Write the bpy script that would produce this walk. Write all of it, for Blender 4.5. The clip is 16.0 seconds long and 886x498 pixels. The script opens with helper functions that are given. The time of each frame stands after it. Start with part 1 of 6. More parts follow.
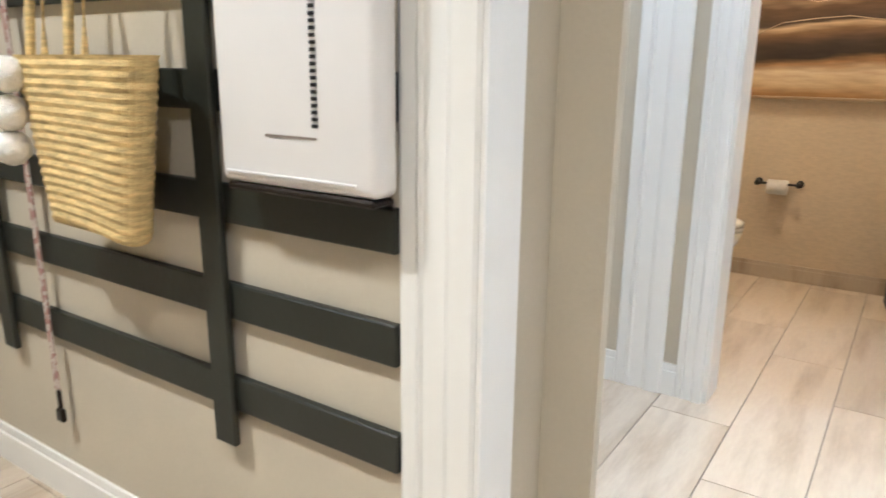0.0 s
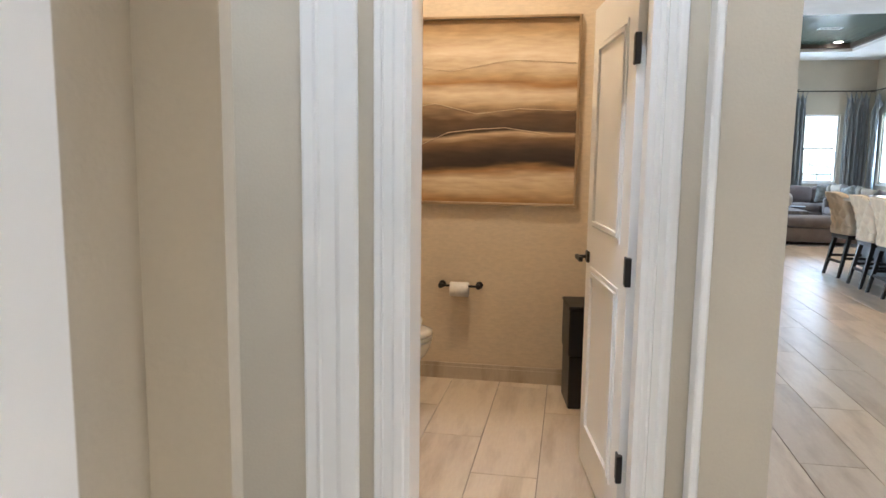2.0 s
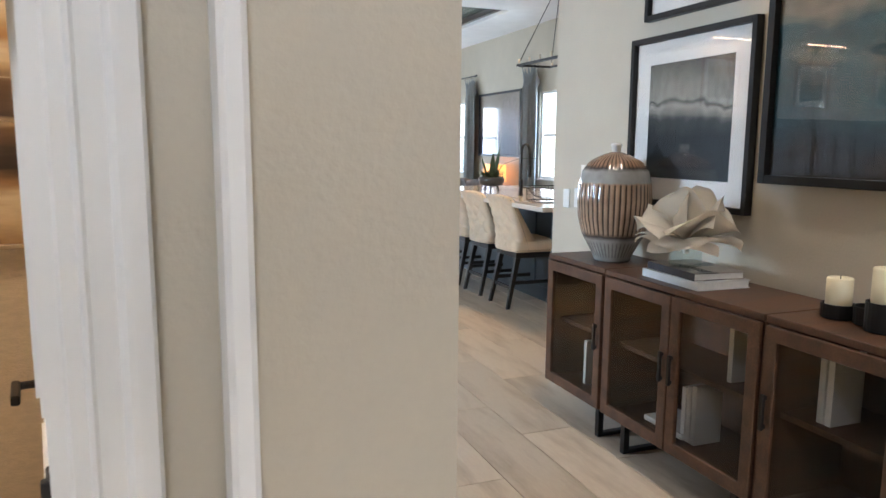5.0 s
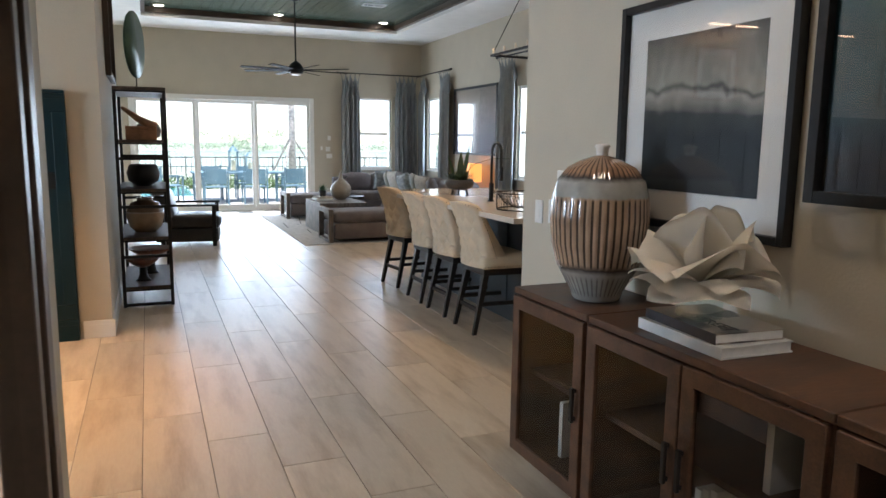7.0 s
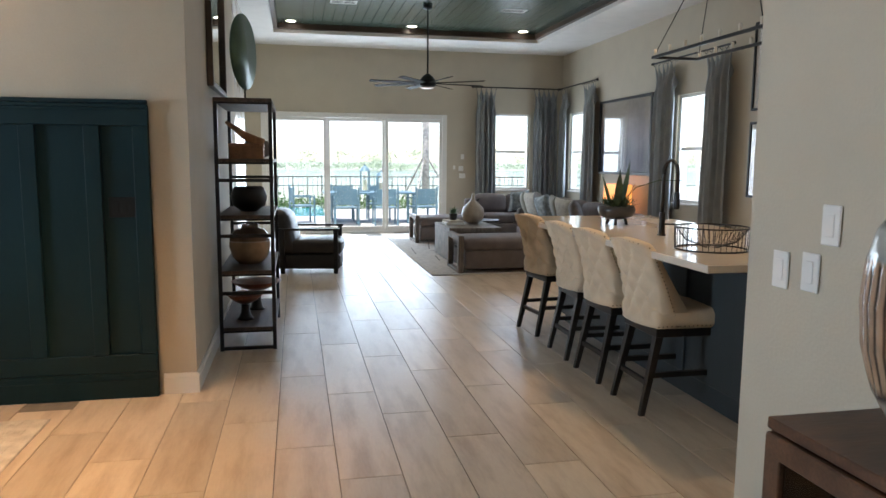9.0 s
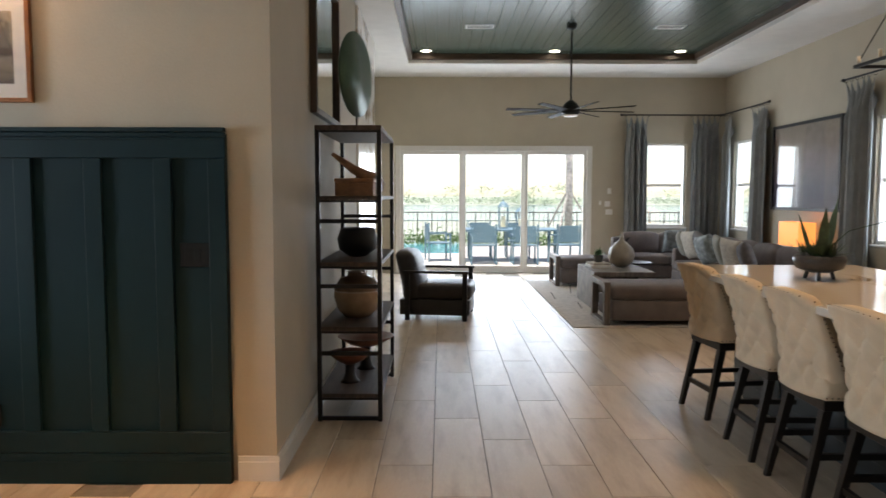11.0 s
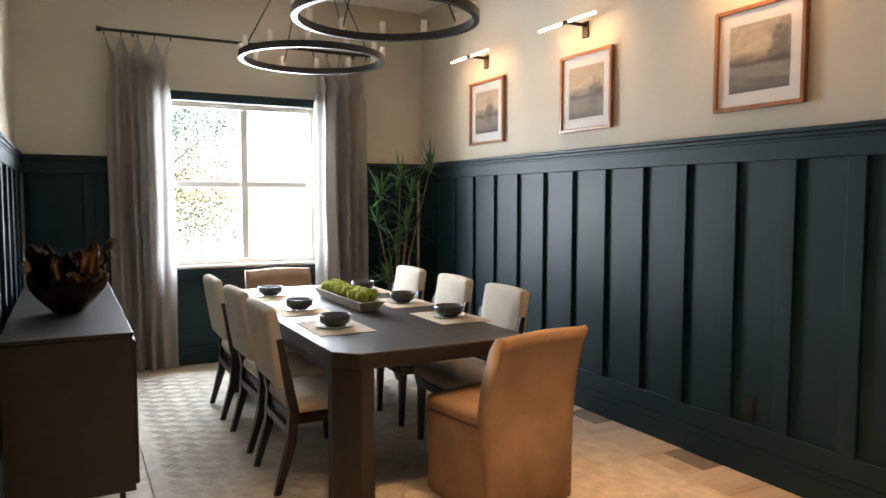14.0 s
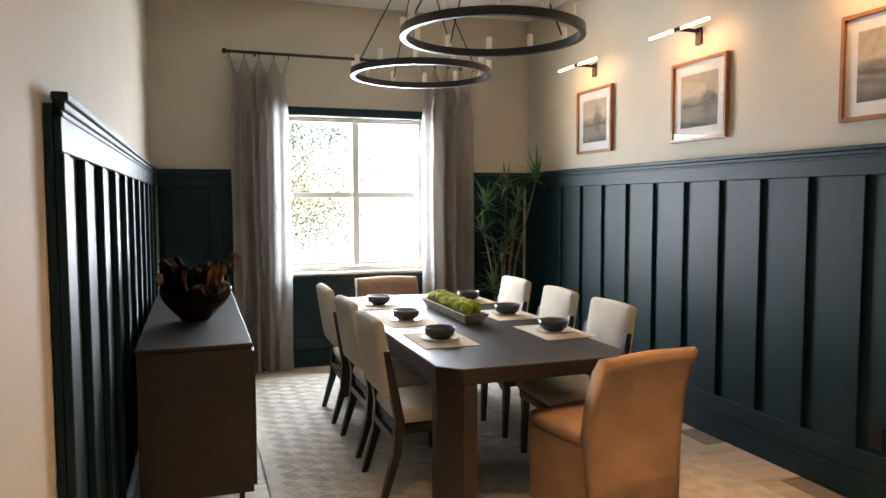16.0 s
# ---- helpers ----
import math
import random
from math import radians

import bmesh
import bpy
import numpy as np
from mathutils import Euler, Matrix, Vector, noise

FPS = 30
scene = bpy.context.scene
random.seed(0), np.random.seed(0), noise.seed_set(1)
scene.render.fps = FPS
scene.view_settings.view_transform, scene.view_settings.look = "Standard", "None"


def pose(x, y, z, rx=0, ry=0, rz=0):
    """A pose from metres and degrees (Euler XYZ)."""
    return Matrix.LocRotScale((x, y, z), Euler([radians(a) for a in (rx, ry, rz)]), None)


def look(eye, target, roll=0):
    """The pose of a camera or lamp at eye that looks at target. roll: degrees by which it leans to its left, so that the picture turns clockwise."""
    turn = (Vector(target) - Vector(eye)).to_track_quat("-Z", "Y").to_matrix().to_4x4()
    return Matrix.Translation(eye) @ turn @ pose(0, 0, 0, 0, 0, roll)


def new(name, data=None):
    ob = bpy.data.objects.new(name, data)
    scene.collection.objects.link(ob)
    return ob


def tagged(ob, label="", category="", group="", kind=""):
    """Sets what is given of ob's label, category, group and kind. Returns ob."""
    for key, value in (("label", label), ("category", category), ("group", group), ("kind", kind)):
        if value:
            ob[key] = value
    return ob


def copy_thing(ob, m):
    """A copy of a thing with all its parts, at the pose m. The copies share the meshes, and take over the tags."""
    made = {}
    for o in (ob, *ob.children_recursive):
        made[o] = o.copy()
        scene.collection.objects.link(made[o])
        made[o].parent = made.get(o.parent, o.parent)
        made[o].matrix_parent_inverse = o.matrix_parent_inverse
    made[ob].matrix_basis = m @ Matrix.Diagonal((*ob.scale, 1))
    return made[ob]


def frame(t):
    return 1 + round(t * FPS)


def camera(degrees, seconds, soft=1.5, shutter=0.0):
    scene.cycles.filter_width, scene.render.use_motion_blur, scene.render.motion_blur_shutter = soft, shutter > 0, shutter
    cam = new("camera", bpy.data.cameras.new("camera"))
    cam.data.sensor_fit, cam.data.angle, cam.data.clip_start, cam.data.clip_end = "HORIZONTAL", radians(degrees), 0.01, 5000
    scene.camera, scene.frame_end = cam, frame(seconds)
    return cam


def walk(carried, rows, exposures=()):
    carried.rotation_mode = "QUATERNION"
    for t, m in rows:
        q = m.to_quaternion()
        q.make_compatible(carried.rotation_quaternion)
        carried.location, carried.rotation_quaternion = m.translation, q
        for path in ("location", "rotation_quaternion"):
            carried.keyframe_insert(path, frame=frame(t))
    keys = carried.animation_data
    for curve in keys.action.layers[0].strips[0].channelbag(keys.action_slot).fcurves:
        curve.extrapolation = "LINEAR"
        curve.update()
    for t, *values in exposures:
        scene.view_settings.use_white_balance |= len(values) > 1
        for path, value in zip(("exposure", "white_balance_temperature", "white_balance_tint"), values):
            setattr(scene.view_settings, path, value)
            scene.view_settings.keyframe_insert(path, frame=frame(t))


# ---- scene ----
cam = camera(64.1, 16.0, shutter=0.2)
PATH = [
    (0, (0.449, 0.215, 1.285), (-0.63, 1.82, 0.776), 0.5),
    (0.5, (0.44, 0.311, 1.34), (-0.319, 2.099, 0.865), 0.4),
    (1, (0.426, 0.397, 1.385), (-0.153, 2.276, 1.016), 0.5),
    (1.5, (0.421, 0.48, 1.392), (-0.023, 2.407, 1.093), 0.7),
    (2, (0.413, 0.623, 1.383), (0.063, 2.575, 1.123), 0.7),
    (2.5, (0.405, 0.896, 1.404), (0.193, 2.868, 1.144), 0.5),
    (3, (0.467, 1.161, 1.409), (0.436, 3.144, 1.15), 0.3),
    (3.5, (0.557, 1.471, 1.428), (0.739, 3.445, 1.158), 0.1),
    (4, (0.624, 1.695, 1.4), (0.986, 3.643, 1.131), 0.1),
    (4.5, (0.68, 1.933, 1.431), (1.351, 3.796, 1.152), 0.2),
    (7, (1.283, 2.929, 1.463), (2.043, 4.756, 1.168), 0.7),
    (7.5, (1.42, 3.205, 1.461), (2.005, 5.095, 1.167), 0.7),
    (8, (1.494, 3.507, 1.445), (1.969, 5.427, 1.151), 0.6),
    (10.5, (1.788, 4.891, 1.48), (1.993, 6.874, 1.323), 0.2),
    (11, (1.831, 5.092, 1.471), (1.836, 7.086, 1.319), 0.1),
    (11.5, (1.851, 5.216, 1.455), (1.47, 7.174, 1.304), 0.2),
    (12, (1.854, 5.352, 1.472), (1.055, 7.179, 1.317), 0.4),
    (12.5, (1.902, 5.474, 1.489), (0.722, 7.081, 1.327), 0.1),
    (13, (1.936, 5.492, 1.479), (0.489, 6.865, 1.327), 0.1),
    (13.5, (1.999, 5.469, 1.463), (0.371, 6.622, 1.319), 0.2),
    (14, (2.053, 5.47, 1.451), (0.29, 6.405, 1.311), 0.1),
    (14.5, (2.079, 5.463, 1.45), (0.253, 6.267, 1.312), 0.1),
    (15, (2.08, 5.467, 1.462), (0.221, 6.191, 1.319), 0.1),
    (15.5, (2.077, 5.469, 1.478), (0.201, 6.148, 1.334), 0.0),
    (16, (2.09, 5.473, 1.528), (0.206, 6.13, 1.391), -0.1),
]
walk(cam, [(t, look(eye, target, roll)) for t, eye, target, roll in PATH],
     [(0.0, 2.6, 5400, 8), (0.6, 2.25, 5450, 8), (2.0, 2.3, 5550, 10), (3.0, 2.45, 5450, 10), (4.5, 2.35, 5600, 11), (7.0, 1.52, 6020, 13), (8.0, 1.48, 5980, 12), (10.5, 1.2, 6600, 13),
      (11.0, 1.2, 6700, 15), (11.5, 1.4, 6700, 13), (12.0, 1.95, 6750, 13), (12.5, 2.95, 6480, 12), (13.0, 2.65, 6500, 12), (13.5, 2.0, 6800, 15), (14.0, 1.45, 7250, 19), (16.0, 1.4, 7300, 19)])
# ---------------------------------------------------------------- light
world = bpy.data.worlds.new("world")
scene.world = world
world.use_nodes = True
wn = world.node_tree.nodes
sky = wn.new("ShaderNodeTexSky")
sky.sky_type = 'NISHITA'
sky.sun_disc = False
sky.sun_elevation = radians(76)
sky.sun_rotation = radians(200)
sky.dust_density = 0.4
wn["Background"].inputs["Strength"].default_value = 0.11
world.node_tree.links.new(sky.outputs[0], wn["Background"].inputs[0])
sun_data = bpy.data.lights.new("sun", 'SUN')
sun_data.energy, sun_data.angle, sun_data.color = 3.6, radians(0.6), (1.0, 0.95, 0.88)
sun = new("sun", sun_data)
sun.matrix_basis = look((0, 0, 0), (0.08, 0.22, -0.97))


def area(name, eye, target, w, h, power, color):
    d = bpy.data.lights.new(name, 'AREA')
    d.shape, d.size, d.size_y, d.energy, d.color = 'RECTANGLE', w, h, power, color
    o = new(name, d)
    o.matrix_basis = look(eye, target)
    return o


def spot(name, eye, target, power, color, cone=100, blend=0.8, radius=0.05):
    d = bpy.data.lights.new(name, 'SPOT')
    d.energy, d.color, d.spot_size, d.spot_blend, d.shadow_soft_size = power, color, radians(cone), blend, radius
    o = new(name, d)
    o.matrix_basis = look(eye, target)
    return o


PICLIGHT, BATHLIGHT, MUDFILL, HALLFILL, SKYLIGHT, DINELIGHT = 0.85, 4.4, 64.0, 36.0, 21.0, 105.0
DAY = (0.76, 0.89, 1.0)
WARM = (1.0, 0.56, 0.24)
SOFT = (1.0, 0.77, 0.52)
# daylight tint for the added hall downlights
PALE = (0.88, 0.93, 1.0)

# ---------------------------------------------------------------- materials
def mat(name, base, rough=0.5, metal=0.0, var=0.12, scale=6.0, bump=0.0, bscale=60.0, stretch=(1, 1, 1),
        second=None, mix=0.5, spec=0.5, rand=0.0, contrast=(0.35, 0.65)):
    """A surface with a slow tone variation, a fine relief and, if given, a second colour in patches."""
    m = bpy.data.materials.new(name)
    m.use_nodes = True
    nt = m.node_tree
    n, l = nt.nodes, nt.links
    b = n["Principled BSDF"]
    b.inputs["Metallic"].default_value = metal
    b.inputs["Specular IOR Level"].default_value = spec
    tc = n.new("ShaderNodeTexCoord")
    mp = n.new("ShaderNodeMapping")
    mp.inputs["Scale"].default_value = stretch
    l.new(tc.outputs["Object"], mp.inputs[0])
    info = n.new("ShaderNodeObjectInfo")
    off = n.new("ShaderNodeVectorMath")
    off.operation = 'SCALE'
    off.inputs["Scale"].default_value = 37.0 if rand else 0.0
    comb = n.new("ShaderNodeCombineXYZ")
    for k in range(3):
        l.new(info.outputs["Random"], comb.inputs[k])
    l.new(comb.outputs[0], off.inputs[0])
    l.new(off.outputs[0], mp.inputs["Location"])
    t1 = n.new("ShaderNodeTexNoise")
    t1.inputs["Scale"].default_value, t1.inputs["Detail"].default_value = scale, 5.0
    l.new(mp.outputs[0], t1.inputs["Vector"])
    ramp = n.new("ShaderNodeValToRGB")
    a, c = ramp.color_ramp.elements
    a.position, c.position = contrast
    lo = second if second else tuple(v * (1 - var) for v in base)
    hi = base if second else tuple(min(1, v * (1 + var)) for v in base)
    a.color, c.color = (*lo, 1), (*hi, 1)
    l.new(t1.outputs["Fac"], ramp.inputs[0])
    col = ramp.outputs[0]
    t2 = n.new("ShaderNodeTexNoise")
    t2.inputs["Scale"].default_value, t2.inputs["Detail"].default_value = bscale, 4.0
    l.new(mp.outputs[0], t2.inputs["Vector"])
    fine = n.new("ShaderNodeMixRGB")
    fine.blend_type = 'OVERLAY'
    fine.inputs[0].default_value = min(0.6, var * 1.2)
    l.new(col, fine.inputs[1])
    l.new(t2.outputs["Fac"], fine.inputs[2])
    col = fine.outputs[0]
    if rand:
        hsv = n.new("ShaderNodeHueSaturation")
        mr = n.new("ShaderNodeMapRange")
        mr.inputs["To Min"].default_value, mr.inputs["To Max"].default_value = 1 - rand, 1 + rand
        l.new(info.outputs["Random"], mr.inputs["Value"])
        l.new(mr.outputs[0], hsv.inputs["Value"])
        l.new(col, hsv.inputs["Color"])
        col = hsv.outputs[0]
    l.new(col, b.inputs["Base Color"])
    rr = n.new("ShaderNodeMapRange")
    rr.inputs["To Min"].default_value, rr.inputs["To Max"].default_value = max(0.02, rough - 0.07), min(1, rough + 0.07)
    l.new(t1.outputs["Fac"], rr.inputs["Value"])
    l.new(rr.outputs[0], b.inputs["Roughness"])
    if bump:
        bp = n.new("ShaderNodeBump")
        bp.inputs["Strength"].default_value, bp.inputs["Distance"].default_value = bump, 0.004
        l.new(t2.outputs["Fac"], bp.inputs["Height"])
        l.new(bp.outputs[0], b.inputs["Normal"])
    return m


def glow(name, color, strength):
    m = bpy.data.materials.new(name)
    m.use_nodes = True
    b = m.node_tree.nodes["Principled BSDF"]
    b.inputs["Base Color"].default_value = (*color, 1)
    b.inputs["Emission Color"].default_value = (*color, 1)
    b.inputs["Emission Strength"].default_value = strength
    return m


def glassy(name, tint=(1, 1, 1), gloss=0.12, rough=0.0):
    """A thin pane: see-through, with a reflection that grows at a flat angle."""
    m = bpy.data.materials.new(name)
    m.use_nodes = True
    n, l = m.node_tree.nodes, m.node_tree.links
    out = n["Material Output"]
    tr = n.new("ShaderNodeBsdfTransparent")
    tr.inputs[0].default_value = (*tint, 1)
    gl = n.new("ShaderNodeBsdfGlossy")
    gl.inputs["Roughness"].default_value = rough
    fr = n.new("ShaderNodeLayerWeight")
    pw = n.new("ShaderNodeMath")
    pw.operation = 'POWER'
    pw.inputs[1].default_value = 4.0
    l.new(fr.outputs["Facing"], pw.inputs[0])
    ad = n.new("ShaderNodeMath")
    ad.operation = 'MULTIPLY_ADD'
    ad.inputs[1].default_value, ad.inputs[2].default_value = 0.55, gloss * 0.2
    l.new(pw.outputs[0], ad.inputs[0])
    mx = n.new("ShaderNodeMixShader")
    l.new(ad.outputs[0], mx.inputs[0])
    l.new(tr.outputs[0], mx.inputs[1])
    l.new(gl.outputs[0], mx.inputs[2])
    l.new(mx.outputs[0], out.inputs[0])
    return m


def layered(name, stops, axis=2, scale=3.0, distort=0.35, warp=2.0, rough=0.6, size=1.0, shift=0.0, squash=(1, 1, 1)):
    """Painted bands: a colour ramp along one axis, bent by noise. stops: (position, colour)."""
    m = bpy.data.materials.new(name)
    m.use_nodes = True
    n, l = m.node_tree.nodes, m.node_tree.links
    b = n["Principled BSDF"]
    tc = n.new("ShaderNodeTexCoord")
    sep = n.new("ShaderNodeSeparateXYZ")
    l.new(tc.outputs["Object"], sep.inputs[0])
    mp = n.new("ShaderNodeMapping")
    mp.inputs["Scale"].default_value = squash
    l.new(tc.outputs["Object"], mp.inputs[0])
    t = n.new("ShaderNodeTexNoise")
    t.inputs["Scale"].default_value, t.inputs["Detail"].default_value = warp, 4.0
    l.new(mp.outputs[0], t.inputs["Vector"])
    ma = n.new("ShaderNodeMath")
    ma.operation = 'MULTIPLY_ADD'
    ma.inputs[1].default_value, ma.inputs[2].default_value = 1.0 / size, shift
    l.new(sep.outputs[axis], ma.inputs[0])
    mb = n.new("ShaderNodeMath")
    mb.operation = 'MULTIPLY_ADD'
    mb.inputs[1].default_value = distort
    l.new(t.outputs["Fac"], mb.inputs[0])
    l.new(ma.outputs[0], mb.inputs[2])
    sub = n.new("ShaderNodeMath")
    sub.operation = 'SUBTRACT'
    sub.inputs[1].default_value = distort * 0.5
    l.new(mb.outputs[0], sub.inputs[0])
    r = n.new("ShaderNodeValToRGB")
    els = r.color_ramp.elements
    els[0].position, els[0].color = stops[0][0], (*stops[0][1], 1)
    els[1].position, els[1].color = stops[-1][0], (*stops[-1][1], 1)
    for p, c in stops[1:-1]:
        e = els.new(p)
        e.color = (*c, 1)
    l.new(sub.outputs[0], r.inputs[0])
    t2 = n.new("ShaderNodeTexNoise")
    t2.inputs["Scale"].default_value, t2.inputs["Detail"].default_value = 14.0, 6.0
    l.new(mp.outputs[0], t2.inputs["Vector"])
    ov = n.new("ShaderNodeMixRGB")
    ov.blend_type = 'OVERLAY'
    ov.inputs[0].default_value = 0.45
    l.new(r.outputs[0], ov.inputs[1])
    l.new(t2.outputs["Fac"], ov.inputs[2])
    l.new(ov.outputs[0], b.inputs["Base Color"])
    b.inputs["Roughness"].default_value = rough
    return m


WALL = mat("wall_paint", (0.52, 0.465, 0.365), 0.75, var=0.03, scale=3, bump=0.25, bscale=90)
WALLPAPER = mat("bath_wall_texture", (0.63, 0.525, 0.385), 0.7, var=0.05, scale=30, bump=0.5, bscale=80, stretch=(1, 1, 3))
WHITE = mat("white_trim_paint", (0.80, 0.785, 0.75), 0.35, var=0.02, scale=4, bump=0.05)
CEIL = mat("ceiling_paint", (0.80, 0.79, 0.76), 0.85, var=0.03, scale=4, bump=0.2, bscale=120)
TEAL = mat("dark_teal_paint", (0.0026, 0.020, 0.026), 0.50, spec=0.28, var=0.1, scale=5, bump=0.12, bscale=50, stretch=(1, 1, 0.25))
SHIP = mat("shiplap_paint", (0.048, 0.078, 0.055), 0.24, spec=0.7, var=0.12, scale=4, bump=0.15, bscale=40, stretch=(1, 0.15, 1))
BROWN = mat("dark_crown_wood", (0.07, 0.045, 0.03), 0.4, var=0.2, scale=6)
TILE = mat("wood_look_tile", (0.60, 0.505, 0.39), 0.34, spec=0.42, var=0.10, scale=2.2, bump=0.05, bscale=22,
           stretch=(4.5, 0.8, 1), second=(0.43, 0.335, 0.235), rand=0.12, contrast=(0.28, 0.54))
GROUT = mat("grout", (0.20, 0.17, 0.135), 0.9, var=0.1, scale=20)
BLACK = mat("black_metal", (0.013, 0.012, 0.012), 0.42, metal=0.3, var=0.2, scale=20)
BRONZE = mat("dark_bronze_metal", (0.03, 0.024, 0.02), 0.38, metal=0.8, var=0.3, scale=10)
CHROME = mat("steel", (0.6, 0.6, 0.6), 0.25, metal=1.0, var=0.05)
ESPRESSO = mat("espresso_wood", (0.014, 0.010, 0.008), 0.42, var=0.25, scale=4, bump=0.15, bscale=30, stretch=(6, 1, 1))
TABLEWOOD = mat("dark_oak", (0.018, 0.012, 0.009), 0.42, var=0.25, scale=3, bump=0.25, bscale=30, stretch=(0.6, 8, 1))
WALNUT = mat("aged_brown_wood", (0.11, 0.052, 0.027), 0.45, var=0.3, scale=3, bump=0.2, bscale=24, stretch=(5, 0.7, 5),
             second=(0.055, 0.027, 0.015))
SHELFWOOD = mat("weathered_dark_plank", (0.075, 0.052, 0.04), 0.55, var=0.35, scale=4, bump=0.3, bscale=24, stretch=(8, 1, 1))
MATTE = mat("matte_black_paint", (0.012, 0.011, 0.011), 0.7, var=0.2, scale=12, spec=0.2)
LINEN = mat("oatmeal_linen", (0.60, 0.52, 0.42), 0.9, var=0.06, scale=8, bump=0.6, bscale=240)
SUEDE = mat("tan_slipcover", (0.315, 0.205, 0.13), 0.95, var=0.16, scale=5, bump=0.5, bscale=220)
CREAM = mat("cream_upholstery", (0.70, 0.57, 0.41), 0.9, var=0.05, scale=9, bump=0.5, bscale=240)
GREYSOFA = mat("grey_sofa_velvet", (0.175, 0.15, 0.145), 0.85, var=0.12, scale=6, bump=0.5, bscale=160)
CURTAIN = mat("slate_curtain", (0.27, 0.285, 0.29), 0.9, var=0.1, scale=6, bump=0.4, bscale=200)
LEATHER = mat("black_leather", (0.022, 0.017, 0.015), 0.42, var=0.25, scale=8, bump=0.4, bscale=70)
PORCELAIN = mat("porcelain", (0.80, 0.78, 0.73), 0.12, var=0.01)
COUNTER = mat("veined_quartz", (0.70, 0.62, 0.52), 0.07, var=0.05, scale=1.7, second=(0.42, 0.28, 0.16), contrast=(0.28, 0.36), stretch=(1.4, 0.7, 1))
MARBLE = mat("veined_marble", (0.76, 0.73, 0.68), 0.2, var=0.1, scale=3, second=(0.30, 0.20, 0.12), contrast=(0.34, 0.46))
RUG = mat("living_rug", (0.52, 0.49, 0.45), 0.97, var=0.12, scale=14, bump=0.8, bscale=180)
DRUG = mat("dining_rug", (0.60, 0.56, 0.49), 0.97, var=0.12, scale=12, bump=0.9, bscale=170)
TAUPE = mat("sideboard_taupe", (0.024, 0.020, 0.016), 0.5, var=0.18, scale=4, bump=0.12, bscale=40, stretch=(1, 1, 5))
GLASS = glassy("window_glass")
CABGLASS = glassy("cabinet_glass", (0.86, 0.85, 0.82), 0.05)
PICGLASS = glassy("picture_glass", (0.97, 0.97, 0.97), 0.25)
SHEER = mat("paper_mat", (0.74, 0.72, 0.68), 0.9, var=0.02)
LAMP = glow("warm_bulb", (1.0, 0.80, 0.55), 12.0)
TUBE = glow("picture_light_tube", (1.0, 0.62, 0.36), 7.0)
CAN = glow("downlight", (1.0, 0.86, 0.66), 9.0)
SHADEGLOW = glow("lit_shade", (1.0, 0.38, 0.09), 0.5)
LEAF = mat("dracaena_leaf", (0.085, 0.19, 0.07), 0.45, var=0.35, scale=9)
MOSS = mat("moss", (0.30, 0.34, 0.03), 0.95, var=0.4, scale=40, bump=1.0, bscale=180)
SOIL = mat("soil", (0.03, 0.022, 0.016), 0.95, var=0.3, scale=40, bump=0.8)
CANDLE = mat("ivory_wax", (0.80, 0.72, 0.50), 0.5, var=0.03)
PAGES = mat("book_paper", (0.72, 0.70, 0.66), 0.7, var=0.05, scale=30)
STRAW = mat("straw", (0.62, 0.46, 0.20), 0.8, var=0.25, scale=18, bump=0.5, bscale=90, stretch=(1, 1, 5))
PLASTIC = mat("white_plastic", (0.76, 0.74, 0.73), 0.4, var=0.01)

# ---------------------------------------------------------------- builders
def box(bm, x0, y0, z0, x1, y1, z1):
    v = [bm.verts.new(p) for p in ((x0, y0, z0), (x1, y0, z0), (x1, y1, z0), (x0, y1, z0),
                                   (x0, y0, z1), (x1, y0, z1), (x1, y1, z1), (x0, y1, z1))]
    for f in ((0, 3, 2, 1), (4, 5, 6, 7), (0, 1, 5, 4), (1, 2, 6, 5), (2, 3, 7, 6), (3, 0, 4, 7)):
        bm.faces.new([v[i] for i in f])
    return bm


def boxes(*b, r=0.0, seg=1):
    bm = bmesh.new()
    for c in b:
        box(bm, *c)
    if r:
        bmesh.ops.bevel(bm, geom=bm.edges[:], offset=r, segments=seg, affect='EDGES', profile=0.5)
    return bm


def soft(x0, y0, z0, x1, y1, z1, r=0.03, seg=3, puff=0.0, cuts=4):
    """A padded block with rounded edges; puff swells its faces."""
    bm = boxes((x0, y0, z0, x1, y1, z1), r=r, seg=seg)
    if puff:
        big = [f for f in bm.faces if f.calc_area() > 0.004]
        es = list({e for f in big for e in f.edges if e.calc_length() > 0.08})
        bmesh.ops.subdivide_edges(bm, edges=es, cuts=cuts, use_grid_fill=True)
        c = Vector(((x0 + x1) / 2, (y0 + y1) / 2, (z0 + z1) / 2))
        h = Vector(((x1 - x0) / 2, (y1 - y0) / 2, (z1 - z0) / 2))
        for v in bm.verts:
            d = v.co - c
            u = [abs(d[i]) / h[i] for i in range(3)]
            for i in range(3):
                j, k = (i + 1) % 3, (i + 2) % 3
                if u[i] > 0.9:
                    v.co[i] += math.copysign(puff, d[i]) * (1 - min(1, u[j]) ** 2) * (1 - min(1, u[k]) ** 2)
    return bm


